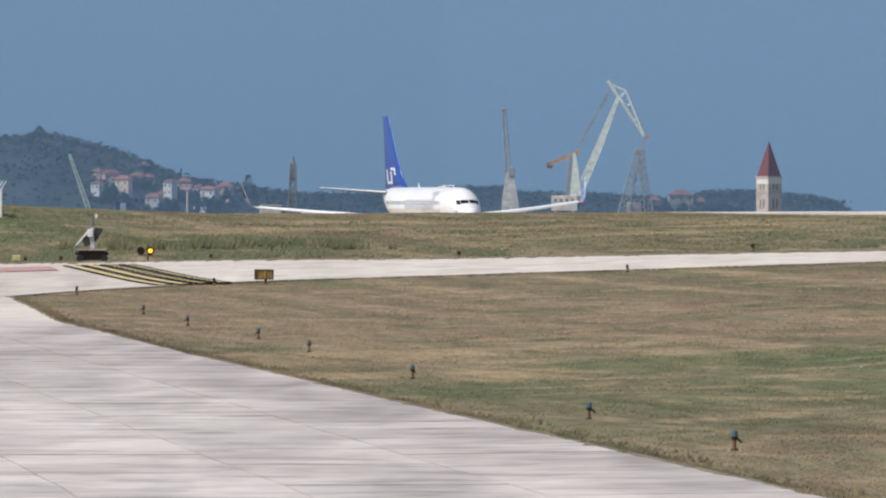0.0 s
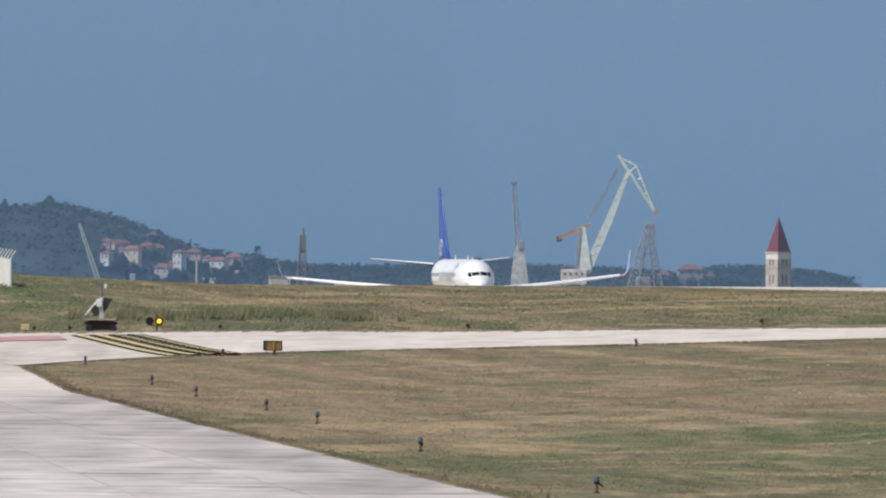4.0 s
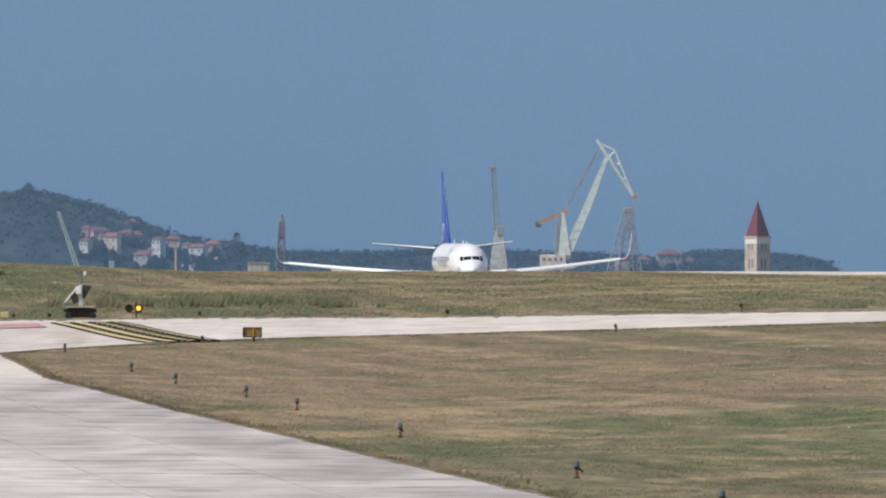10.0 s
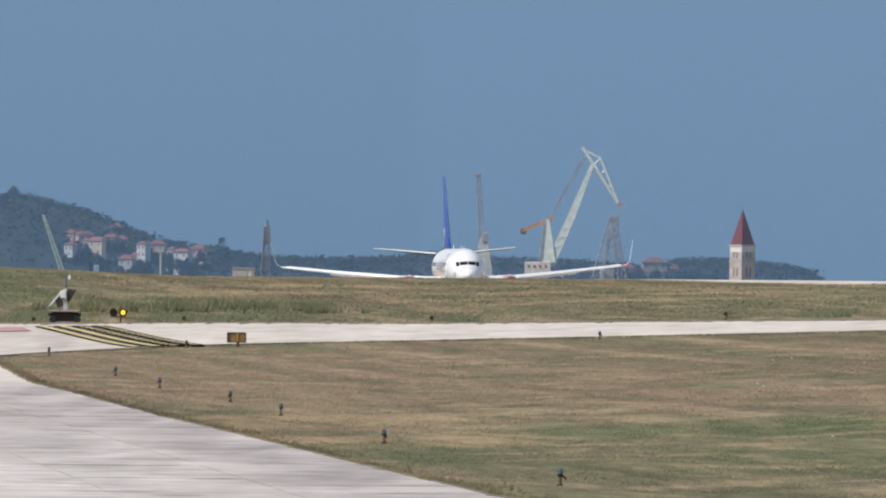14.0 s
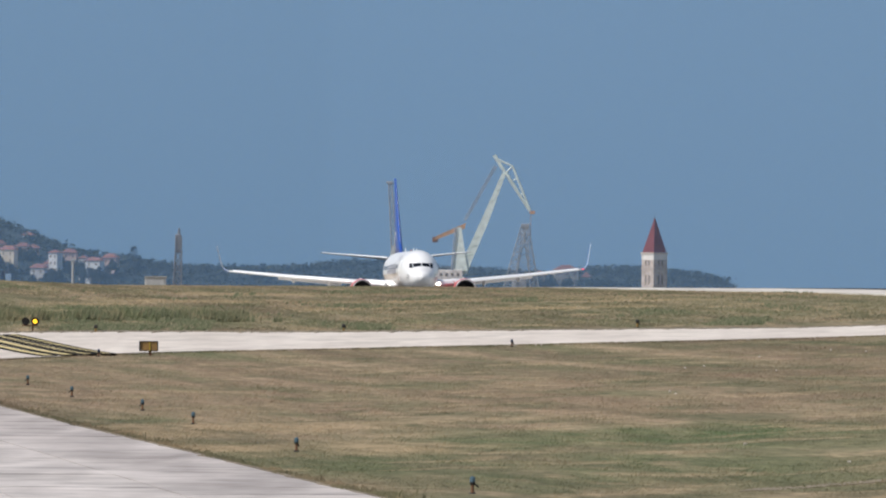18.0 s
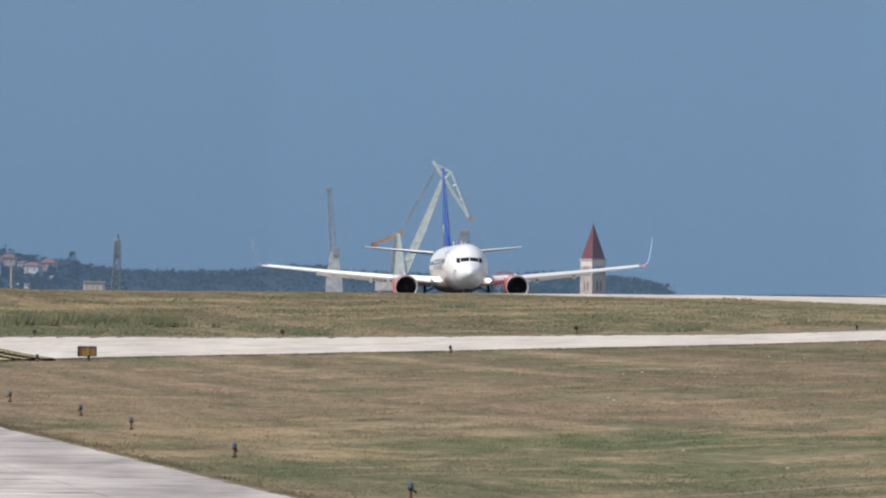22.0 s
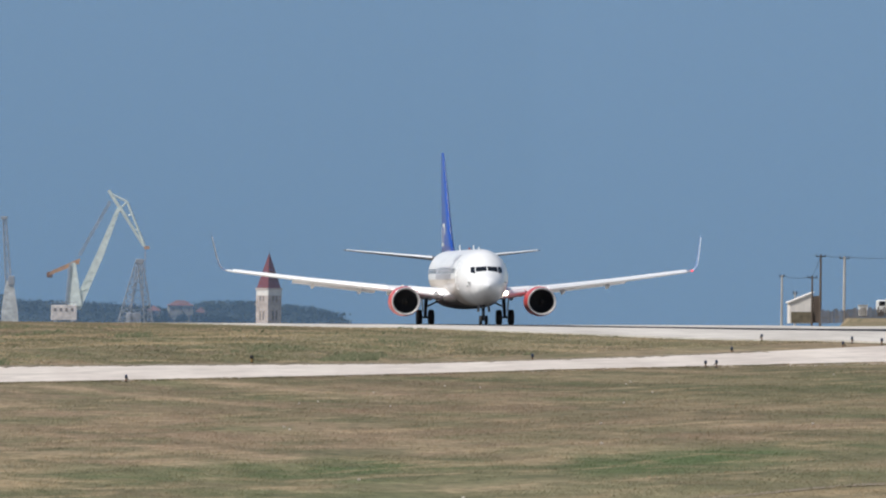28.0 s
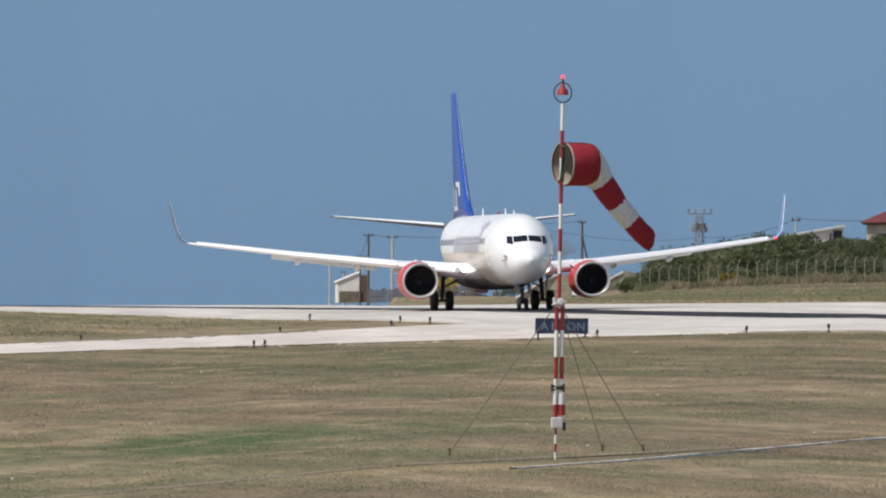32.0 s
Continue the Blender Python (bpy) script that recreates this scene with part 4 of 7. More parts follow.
    for s in (1, -1):
        def flag(bm, pts):
            # laid on the fin's skin
            v = [bm.verts.new((x, s * (fin_half(x, z) + 0.015), z)) for x, z in pts]
            bm.faces.new(v if s > 0 else v[::-1])
        for x0, z0, x1, z1, w in ((-12.7, 5.75, -13.2, 6.95, 0.6), (-14.6, 5.75, -15.1, 7.15, 0.6), (-12.8, 5.7, -15.1, 5.7, 0.5), (-11.4, 6.55, -11.9, 7.35, 0.5), (-12.2, 7.05, -13.6, 7.1, 0.4)):
            if z1 - z0 > 0.3:
                pts = [(x0, z0), (x0 - w, z0), (x1 - w, z1), (x1, z1)]
            else:
                pts = [(x0, z0), (x1, z1), (x1, z1 + 0.26), (x0, z0 + 0.26)]
            part("tail_emblem", B(flag, pts), M_WHITE, fin, "plain white emblem shape")
        # tailplane
        st = part("tailplane", surface_loft([(-11.8, 4.2, 0.09, 0.3, 4.72), (-12.2, 3.8, 0.09, 0.9, 4.78), (-15.9, 1.25, 0.085, 7.0, 5.42), (-16.2, 0.8, 0.05, 7.17, 5.44)], s), M_STAB, plane, smooth=True)
        part("leading_edge", B(loft, [[(lx + 0.05, s * y, z), (lx - 0.25, s * y, z + 0.75 * h), (lx - 0.06, s * y, z - 0.12 * h)] for lx, y, z, h in ((-12.3, 1.1, 4.87, 0.17), (-15.9, 7.0, 5.45, 0.07))]), M_ALU, st, "bare metal leading edge")
        # wing with its blended winglet
        wing = part("wing", surface_loft([(5.4, 8.4, 0.13, 1.2, 2.0), (4.3, 7.2, 0.125, 1.9, 2.1), (2.4, 5.4, 0.085, 5.6, 2.5), (-0.5, 3.7, 0.075, 11.05, 3.08), (-3.45, 1.75, 0.085, 16.7, 3.76)], s), M_WING, plane, smooth=True)
        WINGS.append((wing, s))
        part("leading_edge_slat", B(loft, [[(lx + 0.10, s * y, z - 0.02), (lx - 0.05, s * y, z + 0.22 * h), (lx - 0.5, s * y, z + 0.38 * h), (lx - 0.45, s * y, z + 0.1 * h), (lx - 0.1, s * y, z - 0.25 * h)]
             for lx, y, z, h in ((2.5, 5.75, 2.56, 0.7), (-0.4, 11.05, 3.12, 0.55), (-3.2, 16.3, 3.75, 0.4))]), M_ALU, wing, "polished leading edge slat")
        part("inner_slat", B(loft, [[(lx + 0.10, s * y, z - 0.02), (lx - 0.05, s * y, z + 0.25), (lx - 0.5, s * y, z + 0.42), (lx - 0.45, s * y, z + 0.12), (lx - 0.1, s * y, z - 0.25)]
             for lx, y, z in ((4.2, 2.0, 2.16), (2.7, 4.3, 2.38))]), M_ALU, wing, "polished leading edge flap")
        part("winglet", surface_loft([(-3.45, 1.75, 0.08, 16.7, 3.76), (-3.75, 1.6, 0.07, 17.0, 3.88), (-4.1, 1.45, 0.06, 17.22, 4.2), (-4.5, 1.3, 0.05, 17.35, 4.7)], s), M_WINGLET, wing, "curved winglet root", smooth=True)
        part("winglet_blade", surface_loft([(-4.5, 1.3, 0.05, 17.35, 4.7), (-5.5, 0.7, 0.045, 17.66, 6.2), (-5.7, 0.5, 0.04, 17.68, 6.32)], s), M_WINGLET, wing, "blue-grey winglet blade", smooth=True)
        part("winglet_edge", B(loft, [[(lx + 0.03, s * y, z), (lx - 0.05, s * (y + 0.008), z), (lx - 0.05, s * (y - 0.018), z)] for lx, y, z in ((-3.5, 16.8, 3.84), (-4.1, 17.22, 4.2), (-4.5, 17.35, 4.7), (-5.5, 17.66, 6.2))]), M_ALU, wing, "white winglet leading edge")
        part("flap", B(loft, [[(tx + 0.9, s * y, z + 0.05), (tx + 0.4, s * y, z + 0.12), (tx - 0.5, s * y, z - 0.22), (tx + 0.5, s * y, z - 0.1)] for tx, y, z in ((-2.8, 2.1, 1.98), (-2.95, 5.3, 2.36))]), M_WING, wing, "lowered inner flap")
        part("flap", B(loft, [[(tx + 0.8, s * y, z + 0.05), (tx + 0.35, s * y, z + 0.1), (tx - 0.45, s * y, z - 0.2), (tx + 0.4, s * y, z - 0.1)] for tx, y, z in ((-3.05, 6.2, 2.44), (-4.2, 12.0, 3.12))]), M_WING, wing, "lowered outer flap")
        for y, tx in ((3.6, -2.9), (7.3, -3.2), (10.6, -3.9)):
            z = 2.1 + (y - 1.9) * 0.115
            part("flap_track_fairing", B(loft, [[(tx + dx, s * y + r * 0.55 * math.cos(a), z - 0.28 - dz + r * math.sin(a)) for a in (2 * math.pi * i / 10 for i in range(10))] for dx, r, dz in ((2.0, 0.04, -0.08), (1.2, 0.2, 0), (0.0, 0.24, 0.05), (-0.9, 0.03, 0.1))]), M_WING, wing, "flap track fairing", smooth=True)
        part("wingtip_lamp", B(box, (-3.55, s * 16.75, 3.8), (0.22, 0.16, 0.1), None, 0.03), M_LAMP_RED if s > 0 else M_ALU, wing, "red wingtip lamp" if s > 0 else "clear wingtip lamp")
        part("landing_light", B(tube, (4.0, s * 2.5, 2.28), (4.34, s * 2.5, 2.28), 0.17, 0.15, 16), M_LAMP if s > 0 else M_ALU, wing, "lit landing light" if s > 0 else "landing light, off")
        # engine
        cy, cz = s * 4.83, 1.66
        eng = part("engine_cowling", B(lathe, ((-0.12, 1.02), (-0.5, 1.07), (-1.3, 1.10), (-2.4, 1.06), (-3.4, 0.92), (-3.9, 0.82), (-3.88, 0.76), (-3.0, 0.7)), (6.2, cy, cz), 36, 0.93), M_ENGINE, plane, "red engine cowling", smooth=True)
        part("inlet_lip", B(lathe, ((-0.14, 1.02), (-0.03, 1.0), (0.0, 0.965), (-0.03, 0.93), (-0.2, 0.87)), (6.2, cy, cz), 36, 0.93), M_LIP, eng, "worn metal inlet lip", smooth=True)
        part("inlet_duct", B(lathe, ((-0.2, 0.87), (-0.5, 0.82), (-0.9, 0.80), (-0.92, 0.02)), (6.2, cy, cz), 36, 0.95), M_DARK, eng, "dark inlet duct", smooth=True)
        blade = bpy.data.meshes.new("fan_blade")
        blade.from_pydata([(5.42, 0.2 * math.cos(-0.05), 0.2 * math.sin(-0.05)), (5.36, 0.2 * math.cos(0.12), 0.2 * math.sin(0.12)), (5.33, 0.78 * math.cos(0.17), 0.78 * math.sin(0.17)), (5.45, 0.78 * math.cos(0.02), 0.78 * math.sin(0.02))], [], [(0, 1, 2, 3)])
        blade.materials.append(M_BLADE)
        for i in range(24):
            o = new("fan_blade", blade)
            o.matrix_basis = pose(0, cy, cz, 15 * i, 0, 0)
            o.parent = eng
        part("spinner", B(lathe, ((-0.45, 0.01), (-0.55, 0.08), (-0.8, 0.22), (-0.85, 0.23)), (6.2, cy, cz), 20), M_IRON, eng, "spinner cone", smooth=True)
        part("exhaust_core", B(lathe, ((-3.2, 0.62), (-4.2, 0.5), (-4.7, 0.34), (-5.3, 0.05)), (6.2, cy, cz), 24), M_IRON, eng, "burnt metal exhaust core", smooth=True)
        part("pylon", B(loft, [[(5.2, cy - 0.05, 2.62), (5.2, cy + 0.05, 2.62), (1.6, cy + 0.16, 2.35), (1.6, cy - 0.16, 2.35)], [(4.0, cy - 0.05, 2.86), (4.0, cy + 0.05, 2.86), (0.6, cy + 0.14, 2.6), (0.6, cy - 0.14, 2.6)]]), M_WHITE, eng, "white engine pylon")
        part("strake", B(box, (4.6, cy - s * 0.95, cz + 0.75), (0.7, 0.03, 0.25), Euler((s * radians(45), 0, 0)).to_matrix()), M_ENGINE, eng, "cowling strake")
        # main gear
        gear = part("main_gear", B(tube, (0, s * 2.86, 0.5), (-0.1, s * 2.75, 2.2), 0.11, 0.14, 14), M_GEAR, plane, "steel main gear leg")
        part("axle", B(tube, (0, s * 2.4, 0.56), (0, s * 3.3, 0.56), 0.07), M_GEAR, gear)
        part("side_brace", B(tube, (-0.05, s * 2.8, 1.3), (-0.1, s * 1.3, 2.0), 0.06), M_GEAR, gear, "slanting side brace")
        part("gear_door", B(box, (0.05, s * 3.08, 1.55), (0.55, 0.05, 1.1), Euler((s * radians(-6), 0, 0)).to_matrix(), 0.015), M_STAB, gear, "gear door plate")
        part("torque_link", B(tube, (-0.3, s * 2.85, 0.95), (0, s * 2.85, 0.6), 0.05), M_GEAR, gear)
        for y in (2.43, 3.29):
            tyre = part("tyre", B(lambda bm, yy: loft(bm, [[(r * math.cos(a), s * yy + w, 0.56 + r * math.sin(a)) for a in (2 * math.pi * i / 28 for i in range(28))]
                        for w, r in ((-0.2, 0.36), (-0.2, 0.46), (-0.14, 0.545), (0, 0.56), (0.14, 0.545), (0.2, 0.46), (0.2, 0.36))]), y), M_TYRE, gear, "black tyre", smooth=True)
            part("wheel_hub", B(tube, (0, s * y - 0.16, 0.56), (0, s * y + 0.16, 0.56), 0.3, n=18), M_GEAR, gear, "grey wheel hub")
    # nose gear
    ng = part("nose_gear", B(tube, (12.55, 0, 0.34), (12.35, 0, 1.7), 0.10, 0.12, 12), M_GEAR, plane, "steel nose gear leg")
    part("drag_brace", B(tube, (12.45, 0, 1.0), (13.5, 0, 1.65), 0.05), M_GEAR, ng)
    part("taxi_light", B(tube, (12.62, 0, 1.25), (12.7, 0, 1.25), 0.09), M_ALU, ng, "taxi light")
    for s in (1, -1):
        part("nose_door", B(box, (12.7, s * 0.36, 1.2), (1.3, 0.03, 0.5), Euler((s * radians(8), 0, 0)).to_matrix()), M_STAB, ng, "open nose gear door")
        part("tyre", B(lambda bm: loft(bm, [[(12.55 + r * math.cos(a), s * 0.2 + w, 0.345 + r * math.sin(a)) for a in (2 * math.pi * i / 24 for i in range(24))]
             for w, r in ((-0.1, 0.2), (-0.1, 0.27), (-0.06, 0.335), (0.06, 0.335), (0.1, 0.27), (0.1, 0.2))])), M_TYRE, ng, "black nose tyre", smooth=True)
        part("wheel_hub", B(tube, (12.55, s * 0.2 - 0.08, 0.345), (12.55, s * 0.2 + 0.08, 0.345), 0.19, n=14), M_GEAR, ng)
    return plane


airliner = build_airliner()


# ---- the far shore: bell tower, shipyard cranes, houses ----
SHORE = -20.2


def build_bell_tower():
    t = thing("bell_tower", pose(129.8, 4500, SHORE, 0, 0, 40), "pale stone bell tower with a red pyramid roof", "tower")
    w = 3.65
    shaft = part("shaft", B(box, (0, 0, 15.5), (2 * w, 2 * w, 31), None, 0.12), M_STONE, t)
    for z in (11, 19, 27.5):
        part("cornice", B(box, (0, 0, z), (2 * w + 0.3, 2 * w + 0.3, 0.4)), M_STONE, t, "stone cornice")
    part("cornice", B(box, (0, 0, 33.6), (2 * w + 0.45, 2 * w + 0.45, 0.6)), M_STONE, t, "stone cornice")
    part("belfry", B(box, (0, 0, 32.2), (2 * w - 0.1, 2 * w - 0.1, 2.6)), M_GABLE, t, "whitened belfry storey")
    part("roof", B(loft, [[(sx * (w - 0.25), sy * (w - 0.25), 33.9) for sx, sy in ((1, 1), (-1, 1), (-1, -1), (1, -1))], [(sx * 0.12, sy * 0.12, 47.6) for sx, sy in ((1, 1), (-1, 1), (-1, -1), (1, -1))]]), M_ROOF, t, "steep red pyramid roof")
    part("finial", B(tube, (0, 0, 47.4), (0, 0, 49.2), 0.14, 0.05), M_IRON, t)
    for z, h in ((23.0, 3.6), (29.8, 2.2), (14.8, 3.0)):
        for k in range(4):
            for off in (-0.95, 0.95):
                m = Matrix.Rotation(k * math.pi / 2, 3, "Z")
                p = m @ Vector((off, -w - 0.02, z))
                part("arched_opening", B(box, p, (0.8, 0.25, h), m, 0.05), M_ARCH, t, "dark arched belfry opening")


def lattice(bm, a, b, wa, wb, r=0.22, bays=8, flat=False):
    """A tapering four-legged lattice from a to b."""
    a, b = Vector(a), Vector(b)
    q = (b - a).to_track_quat("Z", "Y").to_matrix()
    def at(t, sx, sy):
        w = wa + (wb - wa) * t
        return a + (b - a) * t + q @ Vector((sx * w / 2, sy * w / 2, 0))
    cs = ((1, 1), (1, -1), (-1, -1), (-1, 1))
    for c in cs:
        tube(bm, at(0, *c), at(1, *c), r, r * 0.8, 5)
    for i in range(bays):
        t0, t1 = i / bays, (i + 1) / bays
        for k in range(4):
            c, d = cs[k], cs[(k + 1) % 4]
            tube(bm, at(t0, *c), at(t1, *d), r * 0.55, n=4)
            tube(bm, at(t1, *c), at(t1, *d), r * 0.5, n=4)


def build_cranes():
    # great luffing crane
    c = thing("harbour_crane", pose(49.4, 4600, SHORE), "large pale green luffing harbour crane", "crane", "shipyard cranes")
    part("portal", B(lambda bm: [tube(bm, (sx * 6, sy * 5, 0), (sx * 3.5, sy * 3, 20), 0.8, 0.7, 8) for sx in (1, -1) for sy in (1, -1)]), M_CRANE_GREY, c, "portal legs")
    part("machine_house", B(box, (0.0, 0, 23.2), (10.5, 7, 6.2), None, 0.2), M_CRANE_WHITE, c, "off-white machine house")
    for k in range(4):
        part("house_window", B(box, (-3.6 + k * 2.3, -3.55, 24.4), (1.1, 0.2, 1.2)), M_ARCH, c)
    part("tower", B(loft, [[(1.2, -2, 26), (7.2, -2, 26), (7.2, 2, 26), (1.2, 2, 26)], [(2.6, -1.2, 43.6), (4.6, -1.2, 43.6), (4.6, 1.2, 43.6), (2.6, 1.2, 43.6)]]), M_CRANE_GREEN, c, "pale green crane tower")
    part("counterweight_arm", B(loft, [[(6.3, -1, 45.4), (6.3, 1, 45.4), (6.0, 1, 43.2), (6.0, -1, 43.2)], [(-5.8, -1.2, 39.9), (-5.8, 1.2, 39.9), (-6.4, 1.2, 38.2), (-6.4, -1.2, 38.2)]]), M_CRANE_ORANGE, c, "orange counterweight arm")
    part("counterweight", B(box, (-6.0, 0, 38.6), (2.4, 2.2, 2.4), None, 0.3), M_RUST, c, "rusty counterweight block")
    part("jib", B(loft, [[(2.2, -1.4, 24.5), (6.8, -1.4, 24.5), (6.8, 1.4, 24.5), (2.2, 1.4, 24.5)], [(5.4, -1.2, 30.5), (8.9, -1.2, 30), (8.9, 1.2, 30), (5.4, 1.2, 30.5)], [(12.8, -1.1, 47), (15.6, -1.1, 46), (15.6, 1.1, 46), (12.8, 1.1, 47)], [(21.0, -0.6, 66), (22.4, -0.6, 65.4), (22.4, 0.6, 65.4), (21.0, 0.6, 66)]]), M_CRANE_GREEN, c, "pale green main jib")
    part("fly_jib", B(lambda bm: (tube(bm, (17.7, 0, 73.2), (22.9, 0, 65.0), 0.75, 0.7, 6), tube(bm, (22.6, 0, 65.8), (32.4, 0, 50.4), 0.75, 0.55, 6), tube(bm, (18.5, 0, 71.8), (25.2, 0, 68.6), 0.45, n=5), tube(bm, (25.2, 0, 68.6), (32.6, 0, 50.6), 0.5, n=5), tube(bm, (25.2, 0, 68.6), (22.3, 0, 65.6), 0.4, n=5), tube(bm, (27.6, 0, 64), (25.8, 0, 63), 0.3, n=4), tube(bm, (30, 0, 58), (28.6, 0, 57), 0.3, n=4))), M_CRANE_GREEN, c, "pale green fly jib")
    for k in range(9):
        # stiffening frames along the jib
        u = (k + 0.5) / 9
        x, z = 7.0 + (14.4 - 7.0) * min(1, u * 2) + max(0, u * 2 - 1) * 7.0, 30.5 + (46.5 - 30.5) * min(1, u * 2) + max(0, u * 2 - 1) * 18.5
        w = 3.6 - 2.1 * u
        part("jib_frame", B(box, (x, 0, z), (w, 2.7 - 1.2 * u, 0.35), Euler((0, radians(-22), 0)).to_matrix()), M_JIB_GREEN, c, "darker green jib frame")
    part("ladder_cage", B(lattice, (1.0, -1.9, 26), (2.4, -1.3, 43.5), 0.9, 0.8, 0.12, 12), M_CRANE_GREY, c, "grey ladder cage")
    part("railing", B(lambda bm: [tube(bm, (-5.2 + 1.5 * k, -3.5, 26.3), (-5.2 + 1.5 * k, -3.5, 27.5), 0.08, n=4) for k in range(8)] + [tube(bm, (-5.2, -3.5, 27.4), (5.3, -3.5, 27.4), 0.08, n=4)]), M_CRANE_GREY, c, "roof railing")
    part("backstay", B(lattice, (18.4, 0, 68.8), (6.0, 0, 46.5), 0.9, 0.9, 0.16, 12), M_CRANE_GREY, c, "dark lattice backstay")
    part("hook_block", B(lambda bm: (box(bm, (33.4, 0, 50.0), (2.2, 0.8, 1.2)), tube(bm, (32.8, 0, 50), (32.8, 0, 38), 0.1, n=4))), M_CRANE_ORANGE, c, "orange jib head")
    # slim tower crane
    c = thing("tower_crane", pose(27.4, 4600, SHORE), "slim grey lattice crane on a cream base", "crane", "shipyard cranes")
    part("base", B(loft, [[(-4.4, -3.5, 0), (4.6, -3.5, 0), (4.6, 3.5, 0), (-4.4, 3.5, 0)], [(-3.4, -2.5, 24), (3.2, -2.5, 24), (3.2, 2.5, 24), (-3.4, 2.5, 24)], [(-1.8, -1.2, 36), (1.2, -1.2, 36), (1.2, 1.2, 36), (-1.8, 1.2, 36)]]), M_CRANE_PALE, c, "cream tower base")
    part("cabin", B(box, (0.5, -0.6, 36.0), (2.6, 2.6, 3.8), None, 0.2), M_CRANE_GREY, c, "dark cabin")
    part("mast", B(lattice, (-0.6, 0, 34), (-2.6, 0, 61.5), 2.4, 1.3, 0.26, 9), M_CRANE_GREY, c, "lattice mast")
    part("mast_head", B(box, (-2.7, 0, 61.5), (2.8, 2.0, 1.2), None, 0.15), M_CRANE_GREY, c)
    # broad lattice derrick
    c = thing("lattice_derrick", pose(79.0, 4600, SHORE), "dark lattice derrick crane", "crane", "shipyard cranes")
    part("back_leg", B(lattice, (-10.2, 0, 0), (0.4, 0, 44), 5.5, 2.2, 0.28, 15), M_CRANE_GREY, c)
    part("front_leg", B(lattice, (8.0, 0, 0), (1.2, 0, 44), 4.0, 2.2, 0.28, 15), M_CRANE_GREY, c)
    part("inner_bracing", B(lattice, (-1.0, 0, 0), (0.9, 0, 43.5), 10.0, 2.0, 0.2, 14), M_CRANE_GREY, c)
    part("head", B(box, (1.0, 0, 44.4), (3.4, 2.4, 2.0), None, 0.2), M_CRANE_GREY, c)
    part("base", B(box, (-1.2, 0, 21), (6.0, 5, 5.0), None, 0.3), M_CRANE_GREY, c, "grey engine house")
    # dark mast
    c = thing("dark_mast", pose(-61.2, 4600, SHORE), "dark slender shipyard derrick", "crane", "shipyard cranes")
    part("mast", B(lattice, (-0.6, 0, 0), (0.2, 0, 39), 4.6, 2.0, 0.4, 14), M_CRANE_DARK, c)
    part("cabin", B(box, (0.0, 0, 36), (2.6, 2.4, 7.5), None, 0.3), M_CRANE_DARK, c)
    part("top", B(tube, (0.3, 0, 39), (0.3, 0, 42.2), 0.8, 0.4, 6), M_CRANE_DARK, c)
    # small slanting green jib
    c = thing("slanting_jib_crane", pose(-141, 4600, SHORE), "small pale green jib crane, its jib slanting", "crane", "shipyard cranes")
    part("jib", B(lattice, (0.5, 0, 10), (-11.0, 0, 43), 2.0, 0.8, 0.3, 12), M_JIB_GREEN, c)
    part("tower", B(box, (2, 0, 9), (5, 4, 18), None, 0.3), M_CRANE_GREY, c)
    c = thing("floodlight_mast", pose(-104, 4600, SHORE), "pale floodlight mast by the harbour", "mast")
    part("pole", B(tube, (0, 0, 0), (0, 0, 29), 0.6, 0.45, 8), M_CONCRETE, c)
    part("lamp_head", B(box, (0, 0, 29), (2.2, 1.2, 0.8)), M_CONCRETE, c)
    c = thing("floodlight_mast", pose(-137, 4590, SHORE), "pale floodlight mast by the harbour", "mast")
    part("pole", B(tube, (0, 0, 0), (0, 0, 21), 0.5, 0.4, 8), M_CONCRETE, c)


def build_house(x, y, z, w, d, h, roof, turn, label, plaster=None):
    """A plain coastal house with a hipped tile roof and windows."""
    t = thing("house", pose(x, y, z, 0, 0, turn), label, "house", "houses of the far town")
    part("wall", B(box, (0, 0, h / 2), (w, d, h), None, 0.05), plaster or M_PLASTER, t)
    e = 0.5
    part("roof", B(loft, [[(sx * (w / 2 + e), sy * (d / 2 + e), h) for sx, sy in ((1, 1), (-1, 1), (-1, -1), (1, -1))], [(sx * max(0.1, (w - d) / 2 + 0.3), sy * 0.15, h + roof) for sx, sy in ((1, 1), (-1, 1), (-1, -1), (1, -1))]]), M_FAR_ROOF, t, "red tiled roof")
    n = max(2, int(w / 3))
    for s in range(max(1, int(h / 3))):
        for k in range(n):
            part("window", B(box, (-w / 2 + (k + 0.5) * w / n, -d / 2 - 0.02, h - 1.5 - 2.9 * s), (0.8, 0.15, 1.2)), M_ARCH, t)


def hill_z(x, y):
    t = min(1.0, (y - 4560) / 230)
    return -21 + (float(glide(RIDGE_X, RIDGE_Z, x)) + 18.8) * t * t * (3 - 2 * t)


